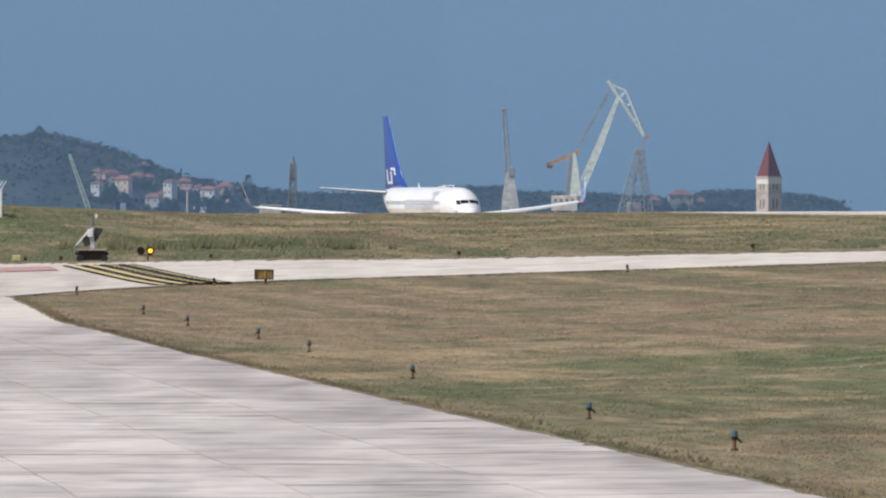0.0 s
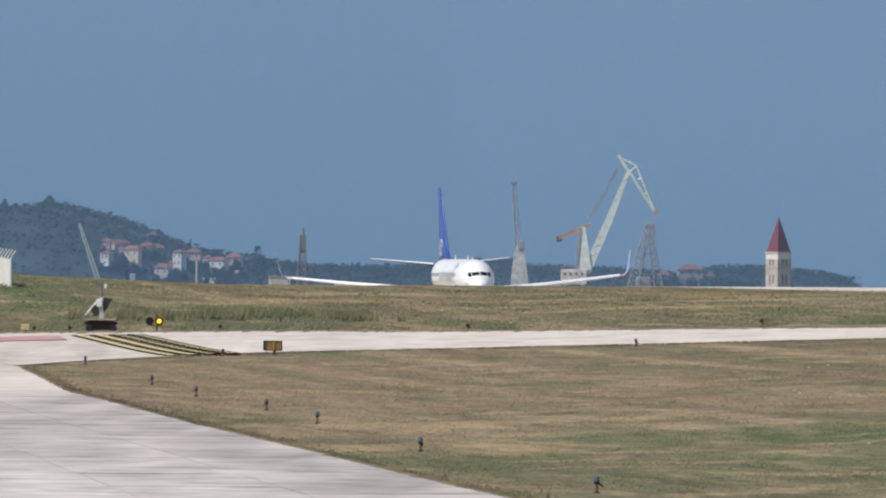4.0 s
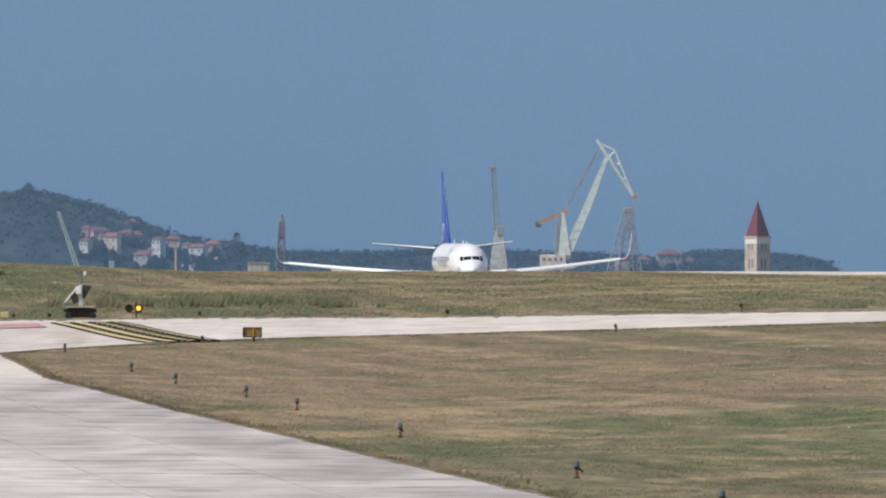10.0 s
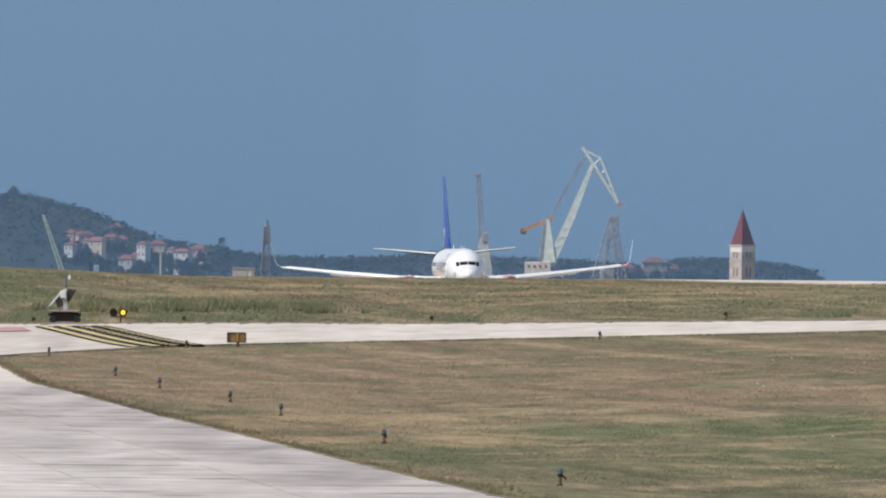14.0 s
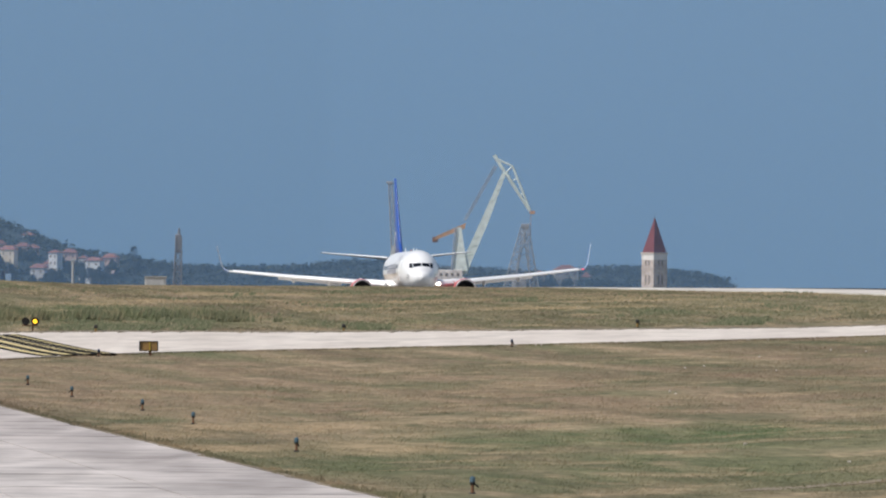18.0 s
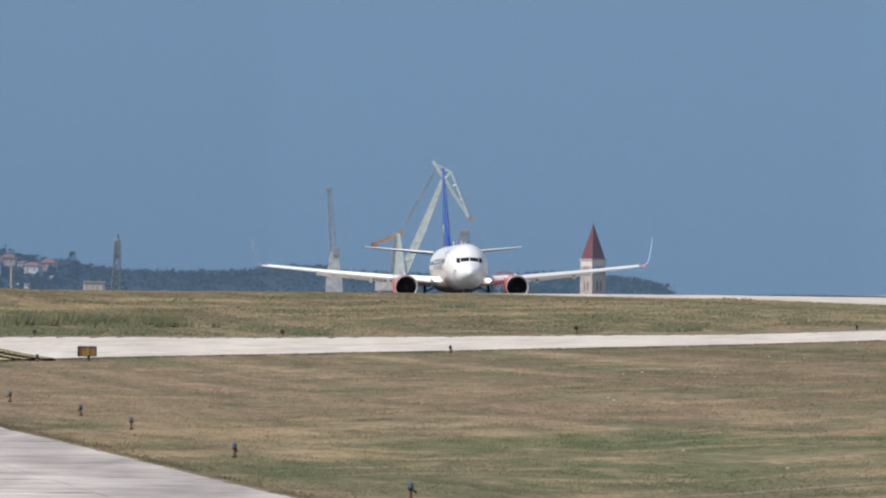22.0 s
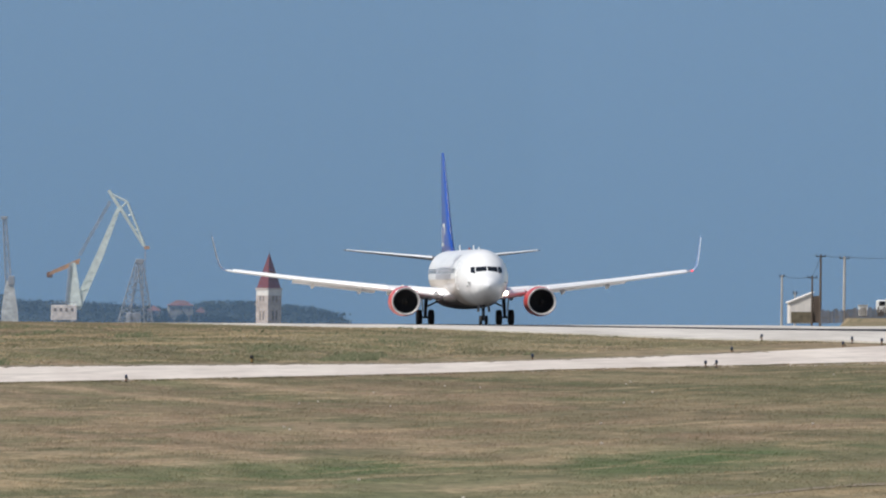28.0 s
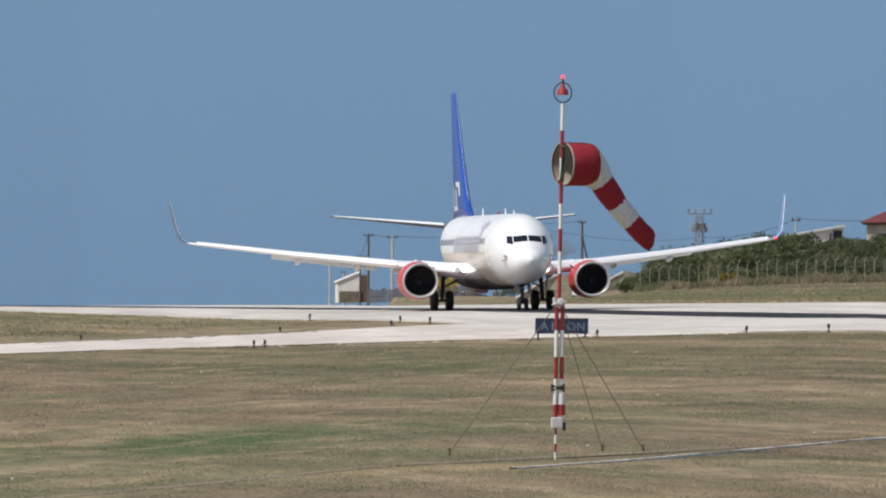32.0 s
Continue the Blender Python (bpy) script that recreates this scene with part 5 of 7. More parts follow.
def build_cypress(x, y, z, h, r):
    """A slim dark cypress."""
    rnd = random.Random(int(x * 7) + 3)
    t = thing("cypress_tree", pose(x, y, z), "dark slender cypress among the far houses", "tree", "cypresses")
    part("trunk", B(tube, (0, 0, -1), (0, 0, h * 0.8), 0.3, 0.1, 6), M_WOOD, t)
    vs, fs = [], []
    for _ in range(260):
        up = rnd.random()
        w = r * (0.25 + 1.0 * math.sin(math.pi * (0.12 + 0.85 * up))) * rnd.uniform(0.3, 1.05)
        a = rnd.uniform(0, 2 * math.pi)
        c = Vector((w * math.cos(a), w * math.sin(a), h * (0.06 + 0.94 * up)))
        k = len(vs)
        for _ in range(3):
            vs.append(tuple(c + Vector((rnd.uniform(-0.8, 0.8), rnd.uniform(-0.8, 0.8), rnd.uniform(-0.9, 0.9)))))
        fs.append((k, k + 1, k + 2))
    sheet("crown", vs, fs, M_FAR_LEAVES, t)


def build_far_town():
    rnd = random.Random(3)
    plasters = [surface("plaster_" + n, c, 0.9, depth=0.2, grain=0.4, dirt=0.1) for n, c in (("white", (0.95, 0.94, 0.92)), ("cream", (0.93, 0.78, 0.60)), ("rose", (0.84, 0.60, 0.52)), ("grey", (0.68, 0.66, 0.65)))]
    # place, width, foot and eaves height, plaster, turn: each stands on its terrace of the slope
    rows = ((-138.4, 4712, 7.0, 11.0, 15.4, 2, 25), (-144.0, 4716, 4.2, 12.0, 16.0, 2, -30), (-143.4, 4690, 4.2, 6.6, 11.2, 0, -32), (-132.6, 4690, 6.8, 6.4, 12.8, 1, -30), (-136.9, 4696, 2.0, 10.2, 13.0, 0, -40),
            (-127.6, 4726, 6.0, 12.4, 14.4, 2, -25), (-123.4, 4730, 4.0, 12.6, 13.8, 2, 20), (-126.7, 4772, 4.4, 17.4, 19.2, 3, -30), (-119.8, 4684, 6.4, 1.8, 5.4, 3, -25), (-115.6, 4690, 4.0, 4.0, 7.2, 2, 20),
            (-113.2, 4688, 4.4, 4.2, 11.8, 0, -35), (-108.0, 4724, 6.0, 9.6, 11.9, 2, -10), (-101.6, 4706, 3.4, 7.0, 9.6, 0, -30), (-97.0, 4696, 6.8, 5.2, 8.6, 0, -30), (-91.0, 4726, 6.0, 8.2, 9.9, 2, -20),
            (-178, 4775, 4.2, 20.5, 23.4, 3, -40), (-164.5, 4770, 3.8, 24.0, 26.6, 3, -35), (-156, 4778, 4.0, 23.0, 26.0, 0, -45), (-141, 4770, 4.6, 18.4, 21.2, 3, -40), (-155.5, 4730, 3.6, 15.0, 17.8, 3, -40), (-150, 4755, 4.0, 20.0, 22.2, 2, -30))
    for x, y, w, foot, eaves, c, turn in rows:
        low = min(foot, hill_z(x, y) - 0.6)
        build_house(x, y, low, w, rnd.uniform(3.2, 4.2), eaves - low, rnd.uniform(1.2, 1.9), turn, "far house with pale plaster and red roof among pines", plasters[c])
    # a small hoist on the quay before the town
    z = hill_z(-131, 4600) - 0.2
    t = thing("quay_hoist", pose(-131.2, 4600, z), "small blue quay hoist with dark mast and pale panel", "crane")
    part("mast", B(box, (-1.4, 0, (4.2 - z) / 2), (1.0, 1.0, 4.2 - z), None, 0.1), M_NAVY, t, "dark mast")
    part("boom", B(tube, (-1.4, 0, 2.6 - z), (1.7, -0.6, 4.8 - z), 0.35, 0.25, 8), M_NAVY, t)
    part("side_panel", B(box, (1.0, -0.3, (2.9 - z) / 2), (2.3, 0.5, 2.9 - z), None, 0.08), M_HOIST, t, "pale blue panel")
    for dx in (-2.6, 0.2):
        part("foot", B(box, (dx, -0.6, (-0.6 - z) / 2), (0.8, 0.8, -0.6 - z), None, 0.05), M_CRANE_WHITE, t, "white foot")
    quay = ((98.0, 4662, 10, 6.4), (106.5, 4668, 4, 3.6), (87.3, 4668, 5, 4.2))
    for x, y, w, h in quay:
        build_house(x, y, -10.5, w, 7, h + 10.5, 2.2, rnd.uniform(-20, 20), "far quay house with pale plaster and red roof")
    for x, y, top, h, r in ((-81.0, 4700, 14.4, 12, 2.2), (-78.6, 4706, 10.2, 6, 1.0), (-190, 4790, 33.5, 7, 1.6), (-171, 4790, 35.5, 8, 2.2)):
        build_cypress(x, y, top - h, h, r)
    # garden trees hide the houses' feet
    vs, fs = [], []
    spots = [(x + rnd.uniform(-0.65, 0.65) * w, y - rnd.uniform(7, 10), foot - dz, 4.2) for x, y, w, foot, h, c, turn in rows for dz in (3.4, 5.2, 8.0) for _ in range(3)]
    spots += [(rnd.uniform(81, 128), 4650, -3, rnd.uniform(4, 7.2)) for _ in range(46)] + [(89.5 + rnd.uniform(-3, 3), 4650, -3, 6.8) for _ in range(4)]
    for x, y, z, tall in spots:
        for _ in range(150):
            up = rnd.random() * rnd.uniform(0.6, 1.1)
            r = 1.5 * (1.1 - up)
            cx, cy, cz = x + rnd.gauss(0, r), y + rnd.gauss(0, 0.8), z + tall * up
            k = len(vs)
            for q in range(3):
                vs.append((cx + rnd.uniform(-0.8, 0.8), cy + rnd.uniform(-0.5, 0.5), cz + rnd.uniform(-0.7, 0.7)))
            fs.append((k, k + 1, k + 2))
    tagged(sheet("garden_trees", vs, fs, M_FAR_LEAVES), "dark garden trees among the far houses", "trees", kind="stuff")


build_bell_tower()
build_cranes()
build_far_town()


# ---- airfield furniture ----
def on_ground(x, y, turn=0.0):
    return pose(x, y, float(ground_z(x, y)), 0, 0, turn)


def build_edge_lights():
    """Elevated edge lights: base plate, stem, hood and blue lens."""
    def one(name, lens, label, group, h=0.36, r=1.0, foot=None):
        t = thing(name, pose(0, 0, -50), label, "edge light", group)
        part("base_plate", B(tube, (0, 0, -0.02), (0, 0, 0.025), 0.08 * r, 0.07 * r, 12), M_IRON, t)
        part("stem", B(tube, (0, 0, 0.025), (0, 0, h - 0.14), 0.04 * r, 0.03 * r, 8), foot or M_RUST, t)
        part("collar", B(tube, (0, 0, h - 0.17), (0, 0, h - 0.11), 0.055 * r, 0.07 * r, 10), M_IRON, t)
        part("lens", B(lambda bm: (tube(bm, (0, 0, h - 0.11), (0, 0, h - 0.02), 0.065 * r, 0.06 * r, 12), tube(bm, (0, 0, h - 0.02), (0, 0, h + 0.01), 0.06 * r, 0.03 * r, 12))), lens, t, "glass lens")
        part("cable_elbow", B(tube, (0.03, -0.02, h - 0.14), (0.14, -0.03, h - 0.22), 0.02), M_IRON, t)
        return t
    blue = one("apron_edge_light", M_LENS_BLUE, "blue apron edge light on a rusty stem in dry grass", "apron edge lights")
    dark = one("taxiway_edge_light", M_NAVY, "dark blue taxiway edge light on a short stem", "taxiway edge lights", 0.33)
    rows = ((5.44, 210.9), (3.12, 241.5), (-0.81, 300.5), (-4.18, 353.0), (-6.25, 382.5), (-9.34, 413.4), (-11.76, 443.8), (-16.56, 511.0))
    for k, (x, y) in enumerate(rows):
        m = on_ground(x, y, 37 * k)
        if k == 0:
            blue.matrix_basis = m
        else:
            copy_thing(blue, m)
    rows = ((-10.62, 524.4), (8.54, 523.9), (34.7, 513.0), (35.2, 513.0), (48.6, 494.8), (28.78, 550.5), (38.3, 547.5),
            (43.9, 549.8), (45.4, 563), (46.35, 556.5), (43.2, 595), (53.0, 475), (55.3, 465))
    for k, (x, y) in enumerate(rows):
        m = on_ground(x, y, 53 * k)
        if k == 0:
            dark.matrix_basis = m
        else:
            copy_thing(dark, m)
    amber = one("taxiway_edge_light", M_IRON, "black-hooded taxiway edge light on a yellow foot", "taxiway edge lights", 0.38, 1.5, M_AMBER_FOOT)
    for k, (x, y) in enumerate(((0.79, 565.5), (15.53, 567.0), (-11.6, 565), (-19.2, 568), (-21, 568))):
        m = on_ground(x, y, 53 * k)
        if k == 0:
            amber.matrix_basis = m
        else:
            copy_thing(amber, m)


def build_signs():
    t = thing("guidance_sign", on_ground(-8.33, 525.6, 6), "brown weathered back of a small guidance sign", "sign")
    part("panel", B(box, (0, 0, 0.40), (0.87, 0.14, 0.46), None, 0.03), M_SIGN, t)
    part("frame_rib", B(box, (-0.42, -0.09, 0.40), (0.05, 0.06, 0.46)), M_IRON, t)
    part("frame_rib", B(box, (0.42, -0.09, 0.40), (0.05, 0.06, 0.46)), M_IRON, t)
    for z in (0.62, 0.18):
        part("frame_rim", B(box, (0, -0.08, z), (0.8, 0.03, 0.035)), M_IRON, t)
    part("centre_rib", B(box, (0.05, -0.085, 0.40), (0.05, 0.03, 0.4)), M_YELLOW_PAINT, t, "faded yellow rib")
    part("post", B(box, (0.08, 0, 0.08), (0.12, 0.1, 0.26)), M_RUST, t)
    t = thing("runway_sign_board", on_ground(47.0, 494.5, 4), "long dark navy sign board with pale letters on two posts", "sign")
    panel = part("panel", B(box, (0, 0, 0.56), (2.35, 0.16, 0.66), None, 0.02), M_NAVY, t)
    for x in (-1.05, 1.05):
        part("post", B(tube, (x, 0, -0.3), (x, 0, 0.3), 0.04), M_IRON, t)
    part("rim", B(box, (0, -0.085, 0.90), (2.35, 0.03, 0.04)), M_STEEL, panel)
    for ch, x in (("A", -0.78), ("O", 0.42), ("N", 0.84)):
        cu = bpy.data.curves.new("letter", "FONT")
        cu.body, cu.size, cu.extrude, cu.align_x = ch, 0.5, 0.004, "CENTER"
        tmp = bpy.data.objects.new("letter", cu)
        me = bpy.data.meshes.new_from_object(tmp)
        bpy.data.objects.remove(tmp)
        me.materials.append(M_LETTER)
        o = new("letter", me)
        o.matrix_basis = pose(x, -0.088, 0.38, 90, 0, 0)
        o.parent = panel
    for x in (-0.42, 0.0):
        part("letter_bar", B(box, (x, -0.085, 0.56), (0.07, 0.02, 0.36)), M_LETTER, panel)
    t = thing("small_yellow_sign", on_ground(-21.55, 570.8, 0), "small faded yellow marker board in the verge", "sign")
    part("panel", B(box, (0, 0, 0.28), (0.42, 0.06, 0.3), None, 0.02), M_YELLOW, t)
    part("post", B(box, (0, 0.02, 0.06), (0.06, 0.05, 0.2)), M_IRON, t)
    # runway guard light: two lamps before black boards
    t = thing("runway_guard_light", on_ground(-14.95, 568.0, 0), "runway guard light, one amber lamp lit, in the verge", "signal light")
    part("stand", B(lambda bm: (tube(bm, (0.12, 0, 0), (0.12, 0, 0.4), 0.04), box(bm, (0, 0, 0.34), (0.8, 0.08, 0.06)))), M_RUST, t)
    for x, mt, lb in ((-0.24, M_IRON, "dark lamp"), (0.24, M_LAMP_AMBER, "lit amber lamp")):
        part("backboard", B(tube, (x, 0.0, 0.55), (x, 0.05, 0.55), 0.20, 0.20, 20), M_IRON, t, "round black backboard")
        hood = part("lamp_housing", B(tube, (x, 0.16, 0.55), (x, -0.12, 0.55), 0.18, 0.18, 18), M_IRON, t)
        part("lamp", B(tube, (x, -0.11, 0.55), (x, -0.15, 0.55), 0.12, 0.11, 18), mt, hood, lb)
        part("visor", B(lambda bm: loft(bm, [[(x + r * math.cos(a), yy, 0.55 + r * math.sin(a)) for a in (math.pi * i / 10 for i in range(11))] for r, yy in ((0.18, -0.1), (0.19, -0.3))], False, False)), M_IRON, hood, "black visor")
    # measuring device on a dark plinth
    t = thing("weather_sensor_cart", on_ground(-17.8, 570.5, 0), "grey measuring instrument on a dark wheeled plinth", "instrument")
    part("plinth", B(lambda bm: (box(bm, (0.1, 0.1, 0.32), (1.40, 0.9, 0.46), None, 0.06), box(bm, (-0.6, 0, 0.42), (0.3, 0.5, 0.16)), box(bm, (0.78, 0, 0.42), (0.25, 0.5, 0.16)))), M_CHASSIS, t, "dark brown chassis")
    part("deck", B(box, (0.05, 0, 0.60), (1.62, 1.0, 0.10), None, 0.03), M_DECK, t, "worn pale brown deck")
    for x in (-0.5, 0.72):
        part("tyre", B(tube, (x, -0.56, 0.18), (x, -0.40, 0.18), 0.18, n=18), M_TYRE, t)
    part("column", B(loft, [[(0.0, -0.1, 0.66), (0.22, -0.1, 0.66), (0.22, 0.1, 0.66), (0.0, 0.1, 0.66)], [(0.02, -0.08, 1.75), (0.18, -0.08, 1.75), (0.18, 0.08, 1.75), (0.02, 0.08, 1.75)]]), M_BOX, t, "grey column")
    part("side_panel", B(loft, [[(0.2, -0.1, 1.05), (0.3, -0.1, 1.05), (0.66, -0.1, 1.66), (0.2, -0.1, 1.72)], [(0.2, 0.05, 1.05), (0.3, 0.05, 1.05), (0.66, 0.05, 1.66), (0.2, 0.05, 1.72)]]), M_IRON, t, "dark slanting side panel")
    part("side_case", B(box, (-0.2, 0.05, 1.05), (0.34, 0.3, 0.5), Euler((0, radians(-20), 0)).to_matrix(), 0.04), M_IRON, t, "dark side case")
    part("head_tube", B(tube, (0.1, 0, 1.72), (0.12, 0, 2.25), 0.08, 0.06), M_STEEL, t)
    part("sensor_head", B(box, (0.30, 0, 2.30), (0.13, 0.14, 0.22), None, 0.02), M_WHITE, t, "white sensor head")
    part("sensor_arm", B(lambda bm: (box(bm, (0.0, 0, 2.33), (0.3, 0.1, 0.08), None, 0.02), box(bm, (0.12, 0, 2.36), (0.12, 0.1, 0.14), None, 0.02))), M_STEEL, t, "grey sensor arm")
    part("control_box", B(box, (0.0, -0.16, 1.46), (0.28, 0.14, 0.40), None, 0.02), M_WHITE, t, "white control box")
    part("slanting_strut", B(tube, (-0.72, -0.1, 0.80), (-0.05, -0.1, 1.62), 0.045, 0.045, 8), M_POLE_WHITE, t, "pale slanting strut")
    part("strut_foot", B(tube, (-0.72, -0.1, 0.64), (-0.70, -0.1, 0.84), 0.06), M_STEEL, t)


def build_concrete_fence():
    t = thing("concrete_panel_fence", on_ground(-27.3, 700, 0), "white concrete panel fence with outward-bent post tops", "fence")
    for k in range(11):
        x, y = -0.06 - 0.26 * k, 1.8 * k
        up = float(ground_z(-27.3 + x, 700 + y) - ground_z(-27.3, 700))
        p = part("post", B(box, (x, y, up + 0.75), (0.12, 0.12, 2.0), None, 0.02), M_POLE_WHITE, t)
        part("bent_top", B(box, (x + 0.13, y, up + 1.97), (0.08, 0.08, 0.62), Euler((0, radians(34), 0)).to_matrix()), M_POLE_WHITE, p)
        part("panel", B(box, (x - 0.13, y + 0.9, up + 0.76), (0.05, 1.75, 1.8), Euler((0, 0, radians(8.2))).to_matrix()), M_POLE_WHITE, t)


SOCK, SOCK_HEAD = [], []


def build_windsock():
    t = thing("windsock_mast", on_ground(23.25, 246.0, 0), "red and white striped windsock mast with guy wires", "windsock")
    def stripes(name, x, y, edges, r, first, lean=0.0):
        mts = (M_POLE_WHITE, M_POLE_RED)
        for k, (a, b) in enumerate(zip(edges, edges[1:])):
            part(name, B(tube, (x + lean * a, y, a), (x + lean * b, y, b), r, r, 14), mts[(k + first) % 2], t, ("white" if (k + first) % 2 == 0 else "red") + " painted tube length")
    L = 0.012
    stripes("upper_pole", 0.03, 0, (3.35, 4.02, 4.5, 5.0, 5.55, 6.08, 6.55, 7.15, 7.74), 0.042, 1, L)
    stripes("lower_tube", -0.02, -0.05, (1.5, 1.72, 2.2, 2.78, 3.3), 0.046, 0, L)
    stripes("lower_tube", 0.11, 0.0, (1.5, 1.72, 2.2, 2.78, 3.36), 0.046, 0, L)
    stripes("foot_tube", -0.02, -0.05, (0.85, 1.16, 1.5), 0.046, 1, L)
    stripes("foot_rod", 0.0, -0.05, (-0.05, 0.12, 0.3, 0.5, 0.9), 0.026, 0, L)
    part("counterweight", B(tube, (0.13, 0, 0.92), (0.13, 0, 1.18), 0.088, 0.088, 14), M_POLE_RED, t, "red counterweight")
    part("counterweight_cap", B(tube, (0.13, 0, 1.16), (0.13, 0, 1.42), 0.090, 0.08, 14), M_POLE_WHITE, t, "white counterweight end")
    part("hinge", B(lambda bm: (box(bm, (0.04, 0, 3.34), (0.24, 0.16, 0.07), None, 0.02), box(bm, (0.1, 0, 3.42), (0.15, 0.14, 0.12), None, 0.03), tube(bm, (-0.02, 0, 3.36), (-0.02, 0, 3.5), 0.05), tube(bm, (-0.1, -0.1, 3.33), (0.22, -0.1, 3.42), 0.015))), M_BOX, t, "steel hinge")
    part("clamp", B(lambda bm: (box(bm, (0.05, 0, 1.52), (0.3, 0.16, 0.08)), tube(bm, (-0.1, -0.08, 1.6), (0.2, -0.08, 1.45), 0.02), tube(bm, (-0.1, -0.08, 1.45), (0.2, -0.08, 1.6), 0.02))), M_IRON, t, "dark clamp")
    bx = part("junction_box", B(box, (0.03, -0.08, 0.76), (0.25, 0.18, 0.24), None, 0.02), M_BOX, t, "grey junction box")
    part("latch", B(box, (0.19, -0.1, 0.68), (0.06, 0.07, 0.18)), M_IRON, bx)
    # obstruction lamp in its ring
    c = (0.125, 0, 7.98)
    part("lamp_ring", B(lambda bm: [tube(bm, (c[0] + 0.195 * math.cos(a), 0, c[2] + 0.215 * math.sin(a)), (c[0] + 0.195 * math.cos(b), 0, c[2] + 0.215 * math.sin(b)), 0.014, n=6) for a, b in ((2 * math.pi * i / 28, 2 * math.pi * (i + 1) / 28) for i in range(28))]), M_IRON, t, "dark ring")
    part("floodlight_hood", B(lambda bm: loft(bm, [[(c[0] + r * math.cos(a), r * math.sin(a), z) for a in (2 * math.pi * i / 20 for i in range(20))] for r, z in ((0.125, 7.93), (0.125, 7.96), (0.10, 8.05), (0.05, 8.1), (0.03, 8.18))])), M_POLE_RED, t, "red lamp hood")
    part("lamp_stem", B(tube, (c[0], 0, 8.17), (c[0], 0, 8.29), 0.025), M_IRON, t)
    part("obstruction_lamp", B(lambda bm: loft(bm, [[(c[0] + r * math.cos(a), r * math.sin(a), z) for a in (2 * math.pi * i / 12 for i in range(12))] for r, z in ((0.032, 8.28), (0.04, 8.31), (0.032, 8.35), (0.01, 8.37))])), M_LAMP_RED, t, "glowing red obstruction lamp")
    # swivel frame and the rigid first length of the sock
    part("swivel_frame", B(lambda bm: (tube(bm, (0.03, -0.06, 6.0), (0.2, -0.3, 6.35), 0.02), tube(bm, (0.03, 0.0, 6.8), (0.2, -0.1, 6.8), 0.02), tube(bm, (0.11, 0, 6.02), (0.13, 0, 6.85), 0.05))), M_IRON, t, "swivel bracket")
    px, py, pz = 0.21, 0.10, 6.42
    def ring(at, r, d, n=28, wave=0.0, seed=0):
        d = Vector(d).normalized()
        side = d.cross(Vector((0, 0, 1))).normalized()
        up = side.cross(d)
        out = []
        for i in range(n):
            a = 2 * math.pi * i / n
            q = r * (1 + wave * noise.noise((3 * math.cos(a) + seed, 3 * math.sin(a), seed * 1.7)))
            out.append(Vector(at) + side * q * math.cos(a) + up * q * math.sin(a))
        return out
    head = Vector((1.0, 0.0, 0.0))
    first = part("sock_mouth", B(lambda bm: loft(bm, [ring(head * u, r, head) for u, r in ((0.0, 0.475), (0.02, 0.485), (0.25, 0.475), (0.5, 0.478), (0.69, 0.455), (0.71, 0.44), (0.67, 0.435), (0.4, 0.455), (0.03, 0.46))], True, False)), M_SOCK_RED, t, "stiff red first length, open mouth", smooth=True)
    first.matrix_basis = pose(px, py, pz)
    part("mouth_hoop", B(lambda bm: loft(bm, [ring(head * u, r, head) for u, r in ((-0.012, 0.47), (-0.016, 0.490), (0.012, 0.493), (0.02, 0.485))], True, False)), M_LINING, first, "pale mouth hoop", smooth=True)
    part("sock_lining", B(lambda bm: loft(bm, [ring(head * u, r, head) for u, r in ((0.02, 0.455), (0.4, 0.445), (0.69, 0.425))], True, False)), M_LINING, first, "pale cloth lining", smooth=True)
    SOCK_HEAD.append((first, Vector((px, py, pz))))
    # drooping lengths, each hung from the one before
    joints = ((0.67, 0.0, 0.40), (0.99, -0.36, 0.275), (1.31, -0.87, 0.24), (1.62, -1.30, 0.225), (2.02, -1.78, 0.215))
    for k in range(4):
        (u0, w0, r0), (u1, w1, r1) = joints[k], joints[k + 1]
        a = Vector((px, py, pz)) + Vector((head.x * u0, head.y * u0, w0))
        b = Vector((px, py, pz)) + Vector((head.x * u1, head.y * u1, w1))
        d = b - a
        rows = []
        for i in range(7):
            s = i / 6
            dd = d.lerp(head * d.length, 0.55 * (1 - s)) if k == 0 else d
            rows.append(ring(d * s * 1.04, (r0 + (r1 - r0) * s) * (1 + 0.05 * math.sin(s * math.pi)), dd, 28, 0.05 + 0.16 * min(1, (k + s) / 2.5), k * 0.8 + s * 0.5))
        if k == 3:
            # the limp end hangs aslant
            up = Vector((0, -1, 0)).cross(d.normalized())
            rows = [[p + d.normalized() * (-0.6 * (i / 6) ** 2 * (p - d * (i / 6)).dot(up)) for p in row] for i, row in enumerate(rows)]
        o = part("sock_length", B(lambda bm: loft(bm, rows, True, k == 3)), M_SOCK_WHITE if k % 2 == 0 else M_SOCK_RED, t, ("white" if k % 2 == 0 else "red") + " drooping cloth length", smooth=True)
        o.matrix_basis = pose(*a)
        SOCK.append((o, a))
    # guys to the ground
    base = Vector((23.25, 246.0, float(ground_z(23.25, 246.0))))
    for gx, gy in ((21.57, 253.5), (25.06, 253.8), (25.82, 252.2)):
        e = Vector((gx, gy, float(ground_z(gx, gy)))) - base
        g = part("guy_wire", B(tube, (0.05, 0, 3.4), e, 0.010, n=6), M_GUY, t, "steel guy wire")
        part("ground_anchor", B(tube, e + Vector((0, 0, -0.05)), e + Vector((0, 0, 0.12)), 0.03), M_RUST, g)
    return t


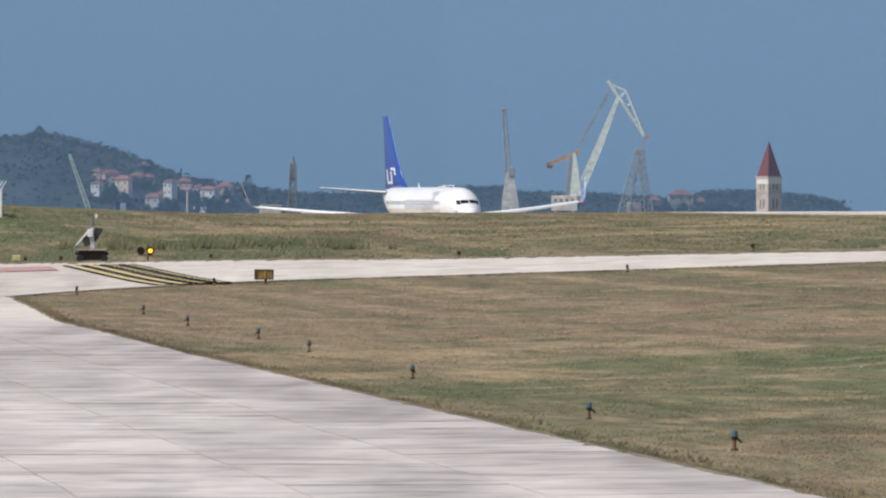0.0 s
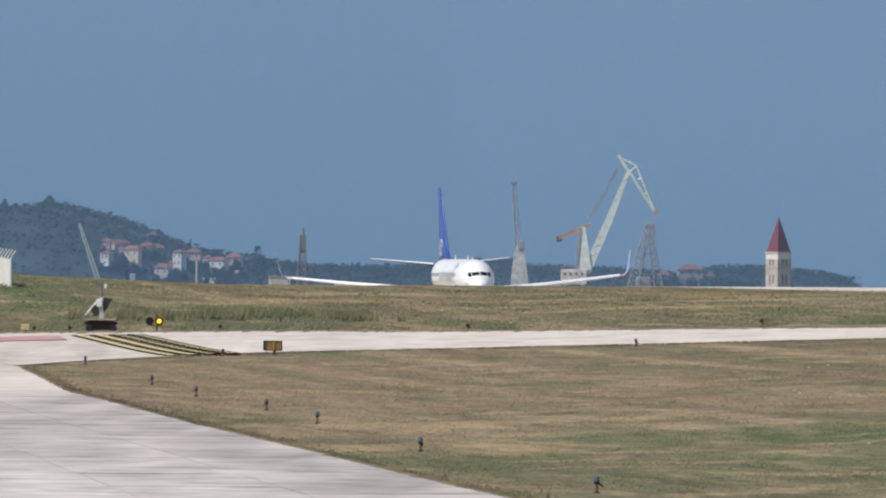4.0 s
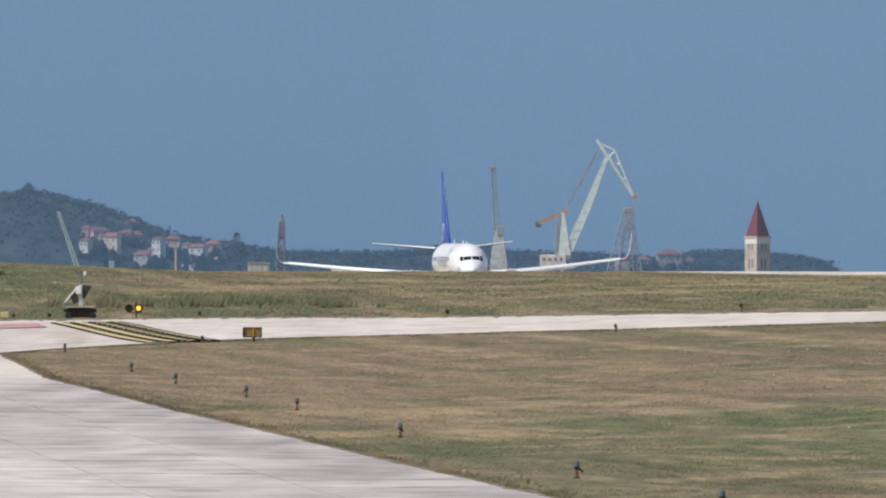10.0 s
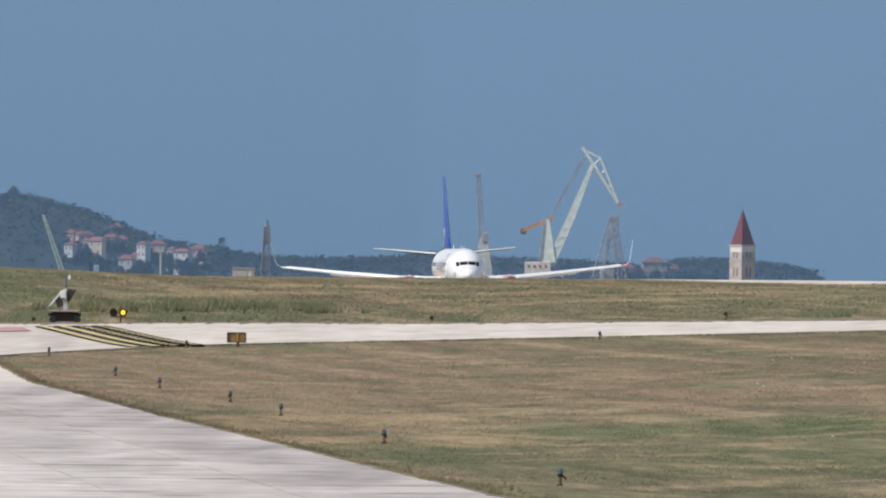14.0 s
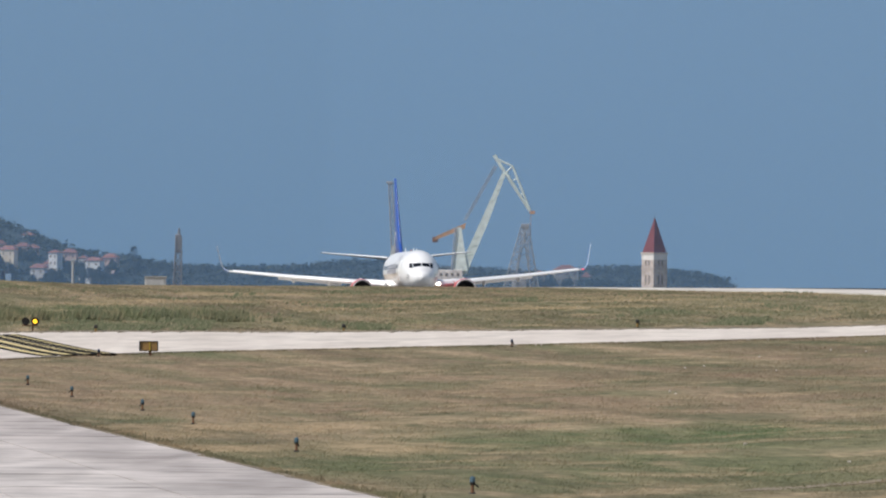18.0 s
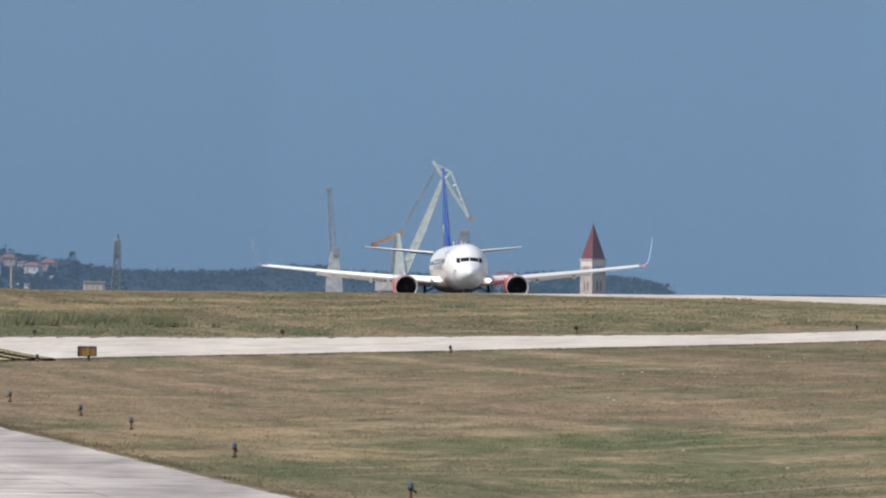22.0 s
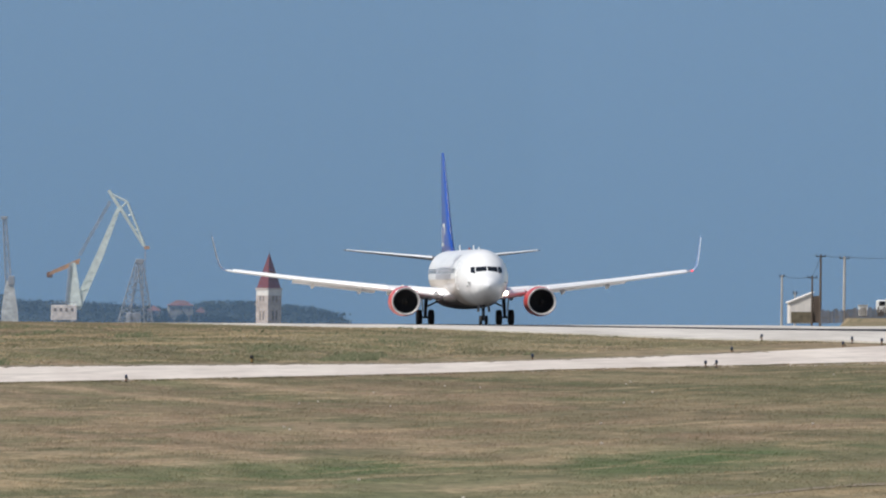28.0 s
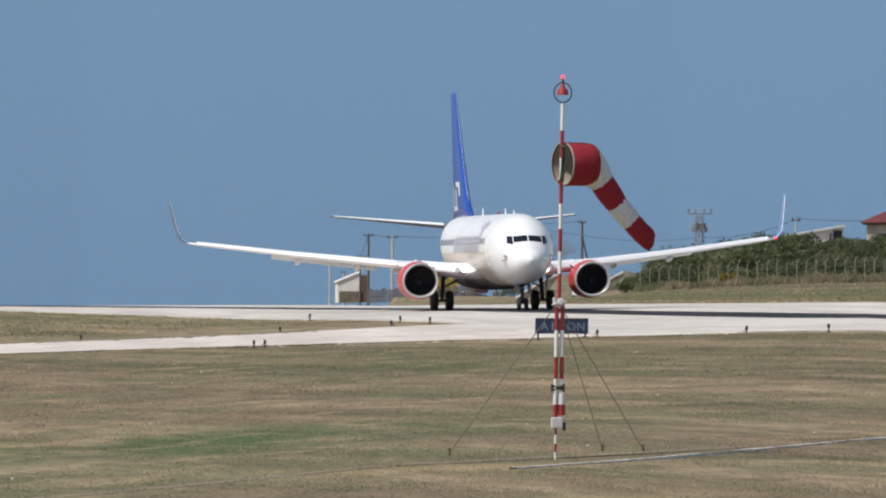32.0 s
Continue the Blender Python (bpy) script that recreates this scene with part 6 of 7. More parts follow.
def build_path_and_stones():
    pts = line_of([(21.45, 236.3), (24.2, 241.3), (27.5, 248.6), (32.2, 259.2), (42, 280)], 1.0)
    rnd = random.Random(5)
    wide = [max(0.006, 0.06 + 0.13 * noise.noise((y * 0.35, 2, 3)) + rnd.uniform(-0.03, 0.03)) for x, y in pts]
    lf = [(x - w, y) for (x, y), w in zip(pts, wide)]
    rt = [(x + w, y) for (x, y), w in zip(pts, wide)]
    tagged(strip("drain_kerb", lf, rt, M_KERB, 0.012, across=1), "narrow pale concrete drain kerb in the grass", "kerb", kind="structure")
    pts = line_of([(9, 242.5), (15.8, 242.5), (20.9, 245.5), (26.5, 252), (33, 262)], 1.0)
    tagged(strip("worn_track", [(x - 0.2, y - 1.2) for x, y in pts], [(x + 0.2, y + 1.4) for x, y in pts], M_TRACK, -0.035, across=1), "narrow worn earth track through dry grass", "track", kind="structure")
    base = None
    for k in range(26):
        x, y = None, rnd.uniform(250, 480)
        x = rnd.uniform(0.03, 0.12) * y
        if base is None:
            bm = bmesh.new()
            bmesh.ops.create_icosphere(bm, subdivisions=1, radius=0.05)
            for v in bm.verts:
                v.co *= 1 + 0.3 * noise.noise(v.co * 9)
                v.co.z *= 0.6
            base = part("limestone_piece", bm, M_TAXI)
            tagged(base, "small pale limestone piece lying in the grass", "stone", "stones in the grass")
            base.matrix_basis = on_ground(x, y) @ pose(0, 0, 0.06)
        else:
            copy_thing(base, on_ground(x, y, 40 * k) @ pose(0, 0, 0.06))


# ---- beyond the runway ----
def build_poles():
    tops = []
    def pole(x, y, z, h, r, mt, label, arm=0.9, turn=20, lamp=False, stay=False):
        t = thing("utility_pole", pose(x, y, z, 0, 0, turn), label, "pole", "poles along the airport road")
        part("shaft", B(tube, (0, 0, -1.5), (0, 0, h), r, r * 0.7, 8), mt, t)
        part("crossarm", B(box, (0, 0, h - 0.3), (2 * arm, 0.12, 0.14)), M_IRON, t)
        for k in (-1, 0, 1):
            part("insulator", B(tube, (k * arm * 0.9, 0, h - 0.25), (k * arm * 0.9, 0, h + 0.12), 0.07), M_IRON, t)
        if lamp:
            part("lamp_arm", B(tube, (0, 0, h - 0.1), (-1.1, -0.3, h + 0.05), 0.05), M_CONCRETE, t)
            part("lamp_head", B(box, (-1.25, -0.3, h + 0.03), (0.8, 0.3, 0.18), None, 0.05), M_WHITE, t, "street lamp head")
        if stay:
            part("stay_leg", B(tube, (0.1, 0, h * 0.75), (2.6, 0, -1), 0.13, 0.16, 7), mt, t, "slanting stay leg")
        tops.append((x, y, z + h))
    c, w = "pale concrete utility pole", "dark wooden utility pole"
    pole(140.9, 1895, 3.3, 8.4, 0.22, M_CONCRETE, c + " beyond the runway", 0.5)
    pole(146.0, 1895, 4.2, 7.4, 0.20, M_WOOD, w + " beside a pale gable")
    pole(147.4, 1895, 4.2, 11.0, 0.24, M_WOOD, w + " leaning over the fence")
    pole(151.4, 1895, 5.0, 9.9, 0.28, M_CONCRETE, c + " beyond the runway")
    pole(150.3, 1990, 4.5, 4.6, 0.2, M_CONCRETE, "short pale utility pole", 0.4)
    pole(168.4, 1890, 4.3, 12.0, 0.30, M_CONCRETE, c + " with a street lamp", 0.8, 20, True)
    pole(172.5, 1890, 4.8, 12.3, 0.24, M_WOOD, w + " beyond the runway")
    pole(183.0, 1890, 6.0, 11.6, 0.26, M_WOOD, w + " with a slanting stay", 0.7, 20, False, True)
    pole(218, 1760, 9.5, 7.8, 0.22, M_CONCRETE, c + " on the hill")
    line = thing("overhead_wires", pose(0, 0, 0), "sagging overhead wires between the utility poles", "wires")
    pole(173.9, 1500, 9.0, 6.5, 0.16, M_CONCRETE, c + " behind the shed roof", 0.6)
    spans = [(tops[0], tops[1], 0.10), (tops[1], tops[2], 0.10), (tops[2], tops[3], 0.06), (tops[3], tops[5], 0.045), (tops[5], tops[6], 0.03), (tops[6], tops[7], 0.02), (tops[6], (184.3, 1860, 14.5), 0.008), ((184.3, 1860, 14.5), (182.4, 1700, 14.0), 0.003),
             ((182.4, 1700, 14.0), (176.6, 1560, 14.2), 0.003), ((176.6, 1560, 14.2), tops[-1], 0.003), (tops[-1], (186.0, 1450, 15.6), 0.01)]
    for a, b, sag in spans:
        a, b = Vector(a), Vector(b)
        pts = [a.lerp(b, i / 8) - Vector((0, 0, 4 * sag * (b - a).length * (i / 8) * (1 - i / 8))) for i in range(9)]
        part("wire", B(lambda bm: [tube(bm, p, q, 0.035, n=5) for p, q in zip(pts, pts[1:])]), M_IRON, line)
    t = thing("lattice_pylon", pose(182.4, 1700, 5.0), "grey lattice power pylon with switchgear arms above scrub", "pylon")
    part("mast", B(lattice, (0, 0, 0), (0, 0, 12.2), 1.9, 1.0, 0.09, 10), M_PYLON, t)
    for z, w2 in ((12.5, 3.4), (9.8, 2.2), (4.6, 3.8)):
        part("crossarm", B(box, (0, 0, z), (w2, 0.25, 0.2)), M_PYLON, t)
        for k in (-1, -0.4, 0.4, 1):
            part("insulator", B(tube, (k * w2 / 2, 0, z), (k * w2 / 2, 0, z + 0.7), 0.14), M_PYLON, t)
    part("switch_gear", B(box, (0, 0, 10.6), (1.9, 0.9, 1.1), None, 0.1), M_PYLON, t)


def build_works_yard():
    t = thing("gable_shed", pose(145.0, 1905, 3.6), "pale plastered shed with a slanting top", "shed")
    part("wall", B(loft, [[(-1.95, 0, 0), (-1.95, 0, 3.4), (1.95, 0, 5.1), (1.95, 0, 0)], [(-1.95, 6, 0), (-1.95, 6, 3.4), (1.95, 6, 5.1), (1.95, 6, 0)]]), M_GABLE, t)
    part("roof", B(loft, [[(-2.2, -0.2, 3.4), (-2.2, -0.2, 3.6), (2.1, -0.2, 5.4), (2.1, -0.2, 5.2)], [(-2.2, 6.2, 3.4), (-2.2, 6.2, 3.6), (2.1, 6.2, 5.4), (2.1, 6.2, 5.2)]]), M_GABLE, t)
    # brown box across the lower part of the wall
    part("plinth", B(box, (0.1, -0.08, 1.0), (3.7, 0.3, 1.9)), M_SOIL, t, "brown band along the shed foot")
    part("lean_to", B(box, (2.6, 2, 2.4), (1.2, 4, 4.6), None, 0.1), M_WOOD, t, "dark lean-to")
    t = thing("box_truck", pose(159.2, 1890, 4.9), "truck with white cab and yellow box body", "truck")
    part("box_body", B(box, (0.9, 0, 1.85), (3.9, 2.3, 2.3), None, 0.06), M_YELLOW_PAINT, t, "yellow box body")
    cab = part("cab", B(box, (-1.9, 0, 1.7), (1.7, 2.2, 2.2), None, 0.18), M_WHITE, t, "white cab")
    part("cab_window", B(box, (-1.9, -1.11, 2.2), (1.0, 0.05, 0.7)), M_GLASS, cab)
    part("top_rail", B(lambda bm: (box(bm, (0.9, -1.17, 2.9), (3.9, 0.08, 0.3), None, 0.02), box(bm, (-1.0, -1.17, 2.0), (0.16, 0.08, 1.9)), box(bm, (2.8, -1.17, 2.0), (0.16, 0.08, 1.9)))), M_YELLOW_PAINT, t, "yellow body frame")
    part("side_tarpaulin", B(box, (1.3, -1.165, 1.8), (2.6, 0.05, 1.7)), M_TARP, t, "faded ochre side tarpaulin")
    part("chassis", B(box, (0, 0, 0.6), (5.4, 1.6, 0.3)), M_IRON, t)
    for x in (-1.9, 0.9, 2.1):
        for s in (-1, 1):
            part("tyre", B(tube, (x, s * 0.8, 0.45), (x, s * 1.1, 0.45), 0.45, n=16), M_TYRE, t)
    t = thing("site_hut", pose(155.0, 1900, 4.9), "small white site hut", "hut")
    part("wall", B(box, (0, 0, 0.9), (1.5, 1.6, 1.9), None, 0.05), M_WHITE, t)
    part("roof", B(box, (0, 0, 1.9), (1.7, 1.8, 0.12)), M_BOX, t)
    t = thing("red_excavator", pose(164.9, 1888, 4.4), "rust-red crawler excavator with its boom folded over", "excavator")
    for y in (-1.0, 1.0):
        tr = part("crawler_track", B(lambda bm: loft(bm, [[(1.55 * math.cos(a) * (1 if abs(math.cos(a)) > 0.5 else 0.9), y + w, 0.45 + 0.42 * math.sin(a)) for a in (2 * math.pi * i / 20 for i in range(20))] for w in (-0.28, 0.28)])), M_IRON, t, "dark crawler track")
        for x in (-0.9, 0.0, 0.9):
            part("roller", B(tube, (x, y - 0.3, 0.45), (x, y + 0.3, 0.45), 0.2, n=12), M_STEEL, tr)
    body = part("house", B(lambda bm: (box(bm, (0.5, 0, 1.75), (2.0, 2.1, 1.6), None, 0.12), box(bm, (1.45, 0, 1.7), (0.5, 1.9, 1.2), None, 0.15), box(bm, (0.35, 0.3, 3.0), (1.1, 1.0, 1.1), None, 0.15))), M_RED_MACHINE, t, "rust-red engine house")
    part("cab", B(box, (-0.65, -0.55, 2.0), (1.0, 0.95, 1.7), None, 0.1), M_IRON, t, "dark operator cab")
    part("cab_window", B(box, (-0.65, -1.04, 2.3), (0.8, 0.03, 0.8)), M_GLASS, t)
    part("boom", B(loft, [[(0.2 + 0.4 * k, y, 1.8 - 0.12 * k) for k, y in ((-1, -0.25), (1, -0.25), (1, 0.25), (-1, 0.25))], [(-1.0, -0.22, 3.9), (-0.15, -0.22, 3.6), (-0.15, 0.22, 3.6), (-1.0, 0.22, 3.9)], [(-0.55, -0.2, 5.15), (0.1, -0.2, 4.3), (0.1, 0.2, 4.3), (-0.55, 0.2, 5.15)], [(1.2, -0.18, 5.15), (1.1, -0.18, 4.4), (1.1, 0.18, 4.4), (1.2, 0.18, 5.15)]]), M_RED_MACHINE, t, "bent red boom")
    part("dipper", B(loft, [[(0.7, -0.16, 4.95), (1.45, -0.16, 4.9), (1.45, 0.16, 4.9), (0.7, 0.16, 4.95)], [(1.1, -0.14, 2.4), (1.7, -0.14, 2.4), (1.7, 0.14, 2.4), (1.1, 0.14, 2.4)]]), M_RED_MACHINE, t, "red dipper arm")
    part("hydraulic_ram", B(tube, (-0.3, 0, 2.2), (-0.5, 0, 4.2), 0.12, n=8), M_STEEL, t, "steel hydraulic ram")
    part("hydraulic_ram", B(tube, (0.1, 0, 2.9), (0.7, 0, 4.6), 0.14, n=8), M_IRON, t, "dark hydraulic ram")
    part("bucket", B(loft, [[(1.1, -0.5, 2.7), (1.9, -0.5, 2.5), (1.8, -0.5, 1.9), (1.2, -0.5, 1.8)], [(1.1, 0.5, 2.7), (1.9, 0.5, 2.5), (1.8, 0.5, 1.9), (1.2, 0.5, 1.8)]]), M_IRON, t, "dark bucket")
    t.scale = (1.2, 1.2, 0.97)
    t = thing("drum_roller", pose(163.0, 1884, 4.4), "small pale site roller beside the excavator", "machine")
    part("body", B(box, (0, 0, 1.0), (1.5, 1.0, 0.7), None, 0.12), M_WHITE, t)
    for x in (-0.6, 0.6):
        part("drum", B(tube, (x, -0.5, 0.45), (x, 0.5, 0.45), 0.45, n=16), M_STEEL, t)
    # dark board fence along the yard
    t = thing("board_fence", pose(146.5, 1882, 4.0), "dark weathered board fence along the works yard", "fence")
    rnd = random.Random(11)
    for k in range(58):
        h = 1.35 + rnd.uniform(-0.15, 0.3)
        part("board", B(box, (k * 0.31, 0, h / 2 + 0.016 * k), (0.2 + rnd.uniform(0, 0.07), 0.05, h + 0.8)), M_BOARD, t)
    part("rail", B(box, (9, 0.06, 1.0), (18.2, 0.06, 0.12), Euler((0, radians(-2.6), 0)).to_matrix()), M_WOOD, t)
    # earth mounds with a pale rim
    for x, y, w, h, lb in ((152.0, 1600, 7.6, 4.2, "earth-covered shelter mound with a pale concrete rim"), (161.2, 1600, 5.6, 3.6, "second earth mound with a pale rim and scrub")):
        t = thing("earth_mound", pose(x, y, float(ground_z(x, y)) - 0.8), lb, "mound")
        def dome(bm):
            loft(bm, [[(w * r * math.cos(a), 7 * r * math.sin(a), h * (1 - r ** 1.35) + 0.35 * noise.noise((x + r * 4 * math.cos(a), r * 4 * math.sin(a), 0)) + 0.15 * noise.noise((x + r * 11 * math.cos(a), r * 11 * math.sin(a), 5))) for a in (2 * math.pi * i / 28 for i in range(48))] for r in (1.0, 0.92, 0.85, 0.77, 0.7, 0.6, 0.5, 0.4, 0.3, 0.2, 0.1)])
        part("earth", B(dome), M_SOIL, t, smooth=True)
        part("rim", B(lambda bm: [tube(bm, (-w * r0, -2, h * (1 - r0 ** 1.35) + 0.02), (-w * r1, -2, h * (1 - r1 ** 1.35) + 0.02), 0.13, n=6) for r0, r1 in ((1.0, 0.85), (0.85, 0.7), (0.7, 0.5), (0.5, 0.3), (0.3, 0.1))]), M_CRANE_WHITE, t, "pale concrete rim")
    t = thing("parked_car", pose(145.0, 1500, float(ground_z(145.0, 1500)) - 0.05, 0, 0, 76), "small pale grey parked car", "car")
    part("body", B(lambda bm: (box(bm, (0, 0, 0.6), (3.6, 1.6, 0.6), None, 0.12), box(bm, (-0.1, 0, 1.1), (2.0, 1.45, 0.55), None, 0.15))), M_WHITE, t)
    part("windows", B(box, (-0.1, 0, 1.12), (1.8, 1.5, 0.36), None, 0.05), M_GLASS, t)
    for x in (-1.15, 1.15):
        for s in (-1, 1):
            part("tyre", B(tube, (x, s * 0.62, 0.3), (x, s * 0.82, 0.3), 0.3, n=14), M_TYRE, t)


def leaf_cloud(rnd, lumps, n, size):
    """Leaves as small tilted triangles round several lumps (x, y, z, radius)."""
    vs, fs = [], []
    for _ in range(n):
        cx, cy, cz, r = rnd.choice(lumps)
        d = Vector((rnd.gauss(0, 1), rnd.gauss(0, 1), rnd.gauss(0, 1))).normalized() * r * rnd.uniform(0.55, 1.05)
        p = Vector((cx, cy, cz)) + Vector((d.x, d.y, d.z * 0.8))
        k = len(vs)
        for _ in range(3):
            vs.append(tuple(p + Vector((rnd.uniform(-1, 1), rnd.uniform(-1, 1), rnd.uniform(-1, 1))) * size))
        fs.append((k, k + 1, k + 2))
    return vs, fs


def build_bushes():
    rnd = random.Random(21)
    kinds = []
    for k in range(4):
        t = thing("scrub_bush", pose(0, 0, -60), "pale olive scrub bush on the bank" if k == 3 else "dense green Mediterranean scrub bush on the bank", "bush", "scrub on the bank")
        lumps = [(rnd.uniform(-1.6, 1.6), rnd.uniform(-1.2, 1.2), rnd.uniform(0.6, 2.3), rnd.uniform(0.6, 1.15)) for _ in range(9)]
        vs, fs = leaf_cloud(rnd, lumps, 1500, 0.17)
        sheet("crown", vs, fs, M_PALE_LEAVES if k == 3 else M_LEAVES, t)
        part("stem", B(lambda bm: [tube(bm, (0, 0, -0.3), (rnd.uniform(-1, 1), rnd.uniform(-0.6, 0.6), 1.5), 0.09, 0.04, 6) for _ in range(4)]), M_WOOD, t)
        kinds.append(t)
    spots = []
    for k in range(120):
        u = rnd.uniform(2012, 2530)
        y = rnd.uniform(1186, 1360)
        spots.append((u, y, (rnd.uniform(0.95, 1.5) if u < 2330 else rnd.uniform(0.7, 1.1)) * (0.45 if u < 2040 else 0.75 if u < 2080 else 1.0)))
    for k in range(70):
        u = rnd.uniform(2110, 2530)
        spots.append((u, 1180 - (u - 2040) * 0.1036 + rnd.uniform(4, 24), rnd.uniform(0.5, 0.85)))
    spots += [(1905 + 22 * k + rnd.uniform(-6, 6), rnd.uniform(1680, 1740), rnd.uniform(0.8, 1.15)) for k in range(8)]
    spots += [(1815, 1850, 0.8), (1790, 1860, 0.6), (1960, 1640, 0.8), (1985, 1610, 0.7), (2010, 1600, 0.8), (1330, 2000, 0.5)]
    for k, (u, y, s) in enumerate(spots):
        x = u / 20000 * y
        if u > 2000 and y < 1395:
            # the scrub's skyline along the bank
            line = float(glide((2000, 2069, 2110, 2150, 2245, 2300, 2326, 2346, 2430, 2470), (0.0030, 0.0044, 0.0053, 0.0049, 0.0059, 0.0060, 0.0064, 0.0055, 0.0055, 0.0058), u))
            s = min(s, max(0.25, (4.8 + line * y - float(ground_z(x, y)) + 0.25) / 3.1))
        m = pose(x, y, float(ground_z(x, y)) - 0.25, 0, 0, rnd.uniform(0, 360))
        if k < 4:
            kinds[k].matrix_basis = m
            kinds[k].scale = (s, s, s)
        else:
            o = copy_thing(kinds[k % 4], m)
            o.scale = (s, s, s)
    # one yellow-flowering bush by the fence
    t = thing("broom_bush", on_ground(2192 / 20000 * 1165, 1165), "yellow-flowering broom bush by the fence", "bush")
    lumps = [(rnd.uniform(-1.6, 1.6), 0, rnd.uniform(0.5, 1.2), rnd.uniform(0.3, 0.6)) for _ in range(7)]
    vs, fs = leaf_cloud(rnd, lumps, 700, 0.12)
    sheet("crown", vs, fs, blades("broom_flowers", ((0.0, (0.10, 0.10, 0.03)), (0.5, (0.30, 0.24, 0.04)), (1.0, (0.48, 0.36, 0.05)))), t)
    part("stem", B(tube, (0, 0, -0.2), (0.1, 0, 0.8), 0.06), M_WOOD, t)
    # bare tree
    t = thing("bare_tree", pose(181.0, 1950, 5.0), "leafless grey tree behind the mound", "tree")
    part("trunk", B(tube, (0, 0, -1), (0.1, 0, 4.2), 0.2, 0.13, 8), M_TWIG, t)
    def twigs(bm, a, d, l, r, depth):
        b = a + d * l
        tube(bm, a, b, r, r * 0.6, 5, False)
        if depth:
            for _ in range(4):
                e = (d + Vector((rnd.uniform(-0.75, 0.75), rnd.uniform(-0.6, 0.6), rnd.uniform(-0.1, 0.5)))).normalized()
                twigs(bm, a + d * l * rnd.uniform(0.5, 1.0), e, l * rnd.uniform(0.55, 0.8), r * 0.62, depth - 1)
    for k in range(5):
        d = Vector((math.cos(k * 1.26) * 0.7, math.sin(k * 1.26) * 0.5, 1)).normalized()
        part("limb", B(twigs, Vector((0.05, 0, 2.0 + 0.3 * k)), d, 3.9, 0.06, 4), M_TWIG, t)


def build_bank_fence():
    t = thing("wire_mesh_fence", pose(0, 0, 0), "wire mesh fence on pale concrete posts below the scrub bank", "fence")
    pts = []
    u = 2040.0
    y = 1180.0
    while u < 2530:
        x = u / 20000 * y
        pts.append((x, y, float(ground_z(x, y))))
        u += 17.5
        y -= 1.81
    rnd = random.Random(2)
    for x, y, z in pts:
        part("post", B(lambda bm: (box(bm, (x + rnd.uniform(-0.03, 0.03), y, z + 1.0), (0.065, 0.065, 2.4)), tube(bm, (x + 0.05, y, z + 2.15), (x + 0.24, y - 0.2, z + 2.5), 0.028))), M_FENCE_POST, t)
    for k in range(5):
        part("wire", B(lambda bm: [tube(bm, (a[0], a[1], a[2] + 0.3 + 0.42 * k), (b[0], b[1], b[2] + 0.3 + 0.42 * k), 0.006, n=4) for a, b in zip(pts, pts[1:])]), M_WIRE, t)


def build_bank_house():
    t = thing("hillside_house", pose(175.8, 1400, float(ground_z(175.8, 1400)) - 2.2, 0, 0, -8), "cream house with a red tiled roof on the bank", "house")
    part("wall", B(box, (0.5, 0, 2.4), (10, 8, 6.2), None, 0.05), M_PLASTER, t)
    part("roof", B(loft, [[(sx * 5.9 + 0.5, sy * 4.7, 5.4) for sx, sy in ((1, 1), (-1, 1), (-1, -1), (1, -1))], [(sx * 1.6 + 0.5, sy * 0.2, 7.3) for sx, sy in ((1, 1), (-1, 1), (-1, -1), (1, -1))]]), M_ROOF, t, "red tiled hip roof")
    # added dark strip imitates the shadow below the eaves
    part("eave_shadow_strip", B(box, (0.5, -4.2, 5.2), (11, 0.5, 0.25)), M_WOOD, t, "dark strip imitating the shadow under the eaves")
    for x in (-2.5, 0.5, 3.5):
        part("window", B(box, (x, -4.03, 3.3), (1.2, 0.12, 1.4)), M_GLASS, t)
    t = thing("lean_to_shed", pose(164.0, 1402, 9.0), "long whitewashed shed with a slanting pale roof beside the house", "shed")
    part("roof", B(loft, [[(-4.6, -3, 3.15), (-4.6, -3, 3.35), (4.4, -3, 4.95), (4.4, -3, 4.72)], [(-4.6, 3, 3.15), (-4.6, 3, 3.35), (4.4, 3, 4.95), (4.4, 3, 4.72)]]), M_BOX, t, "pale sheet roof")
    part("wall", B(loft, [[(-3.4, -2.6, -1.5), (-3.4, -2.6, 3.3), (4.2, -2.6, 4.65), (4.2, -2.6, -1.5)], [(-3.4, 2.6, -1.5), (-3.4, 2.6, 3.3), (4.2, 2.6, 4.65), (4.2, 2.6, -1.5)]]), M_GABLE, t, "whitewashed wall")
    for x in (-2.2, 0.4, 2.6):
        part("post", B(box, (x, -2.66, 1.4 + 0.17 * x), (0.22, 0.1, 4.2)), M_WOOD, t)
    # no hole in the wall: a near-black plate imitates the bay's shade
    part("bay_shade_plate", B(box, (3.45, -2.63, 3.0), (1.1, 0.08, 2.6)), M_DARK, t, "dark plate imitating the shade in an open bay")


def build_far_block():
    x, y = -19.1, 1250.0
    z = float(ground_z(x, y))
    top = 4.14 - z
    t = thing("equipment_cabin", pose(x, y, z), "pale grey equipment cabin beyond the runway's end", "cabin")
    part("shell", B(box, (0, 0, top / 2 - 0.1), (2.35, 2.4, top), None, 0.04), M_BOX, t)
    part("roof", B(box, (0, 0, top - 0.05), (2.5, 2.6, 0.1)), M_CONCRETE, t)
    for k in range(4):
        part("rib", B(box, (-0.9 + k * 0.6, -1.23, top / 2), (0.08, 0.06, top - 0.3)), M_BOX, t)


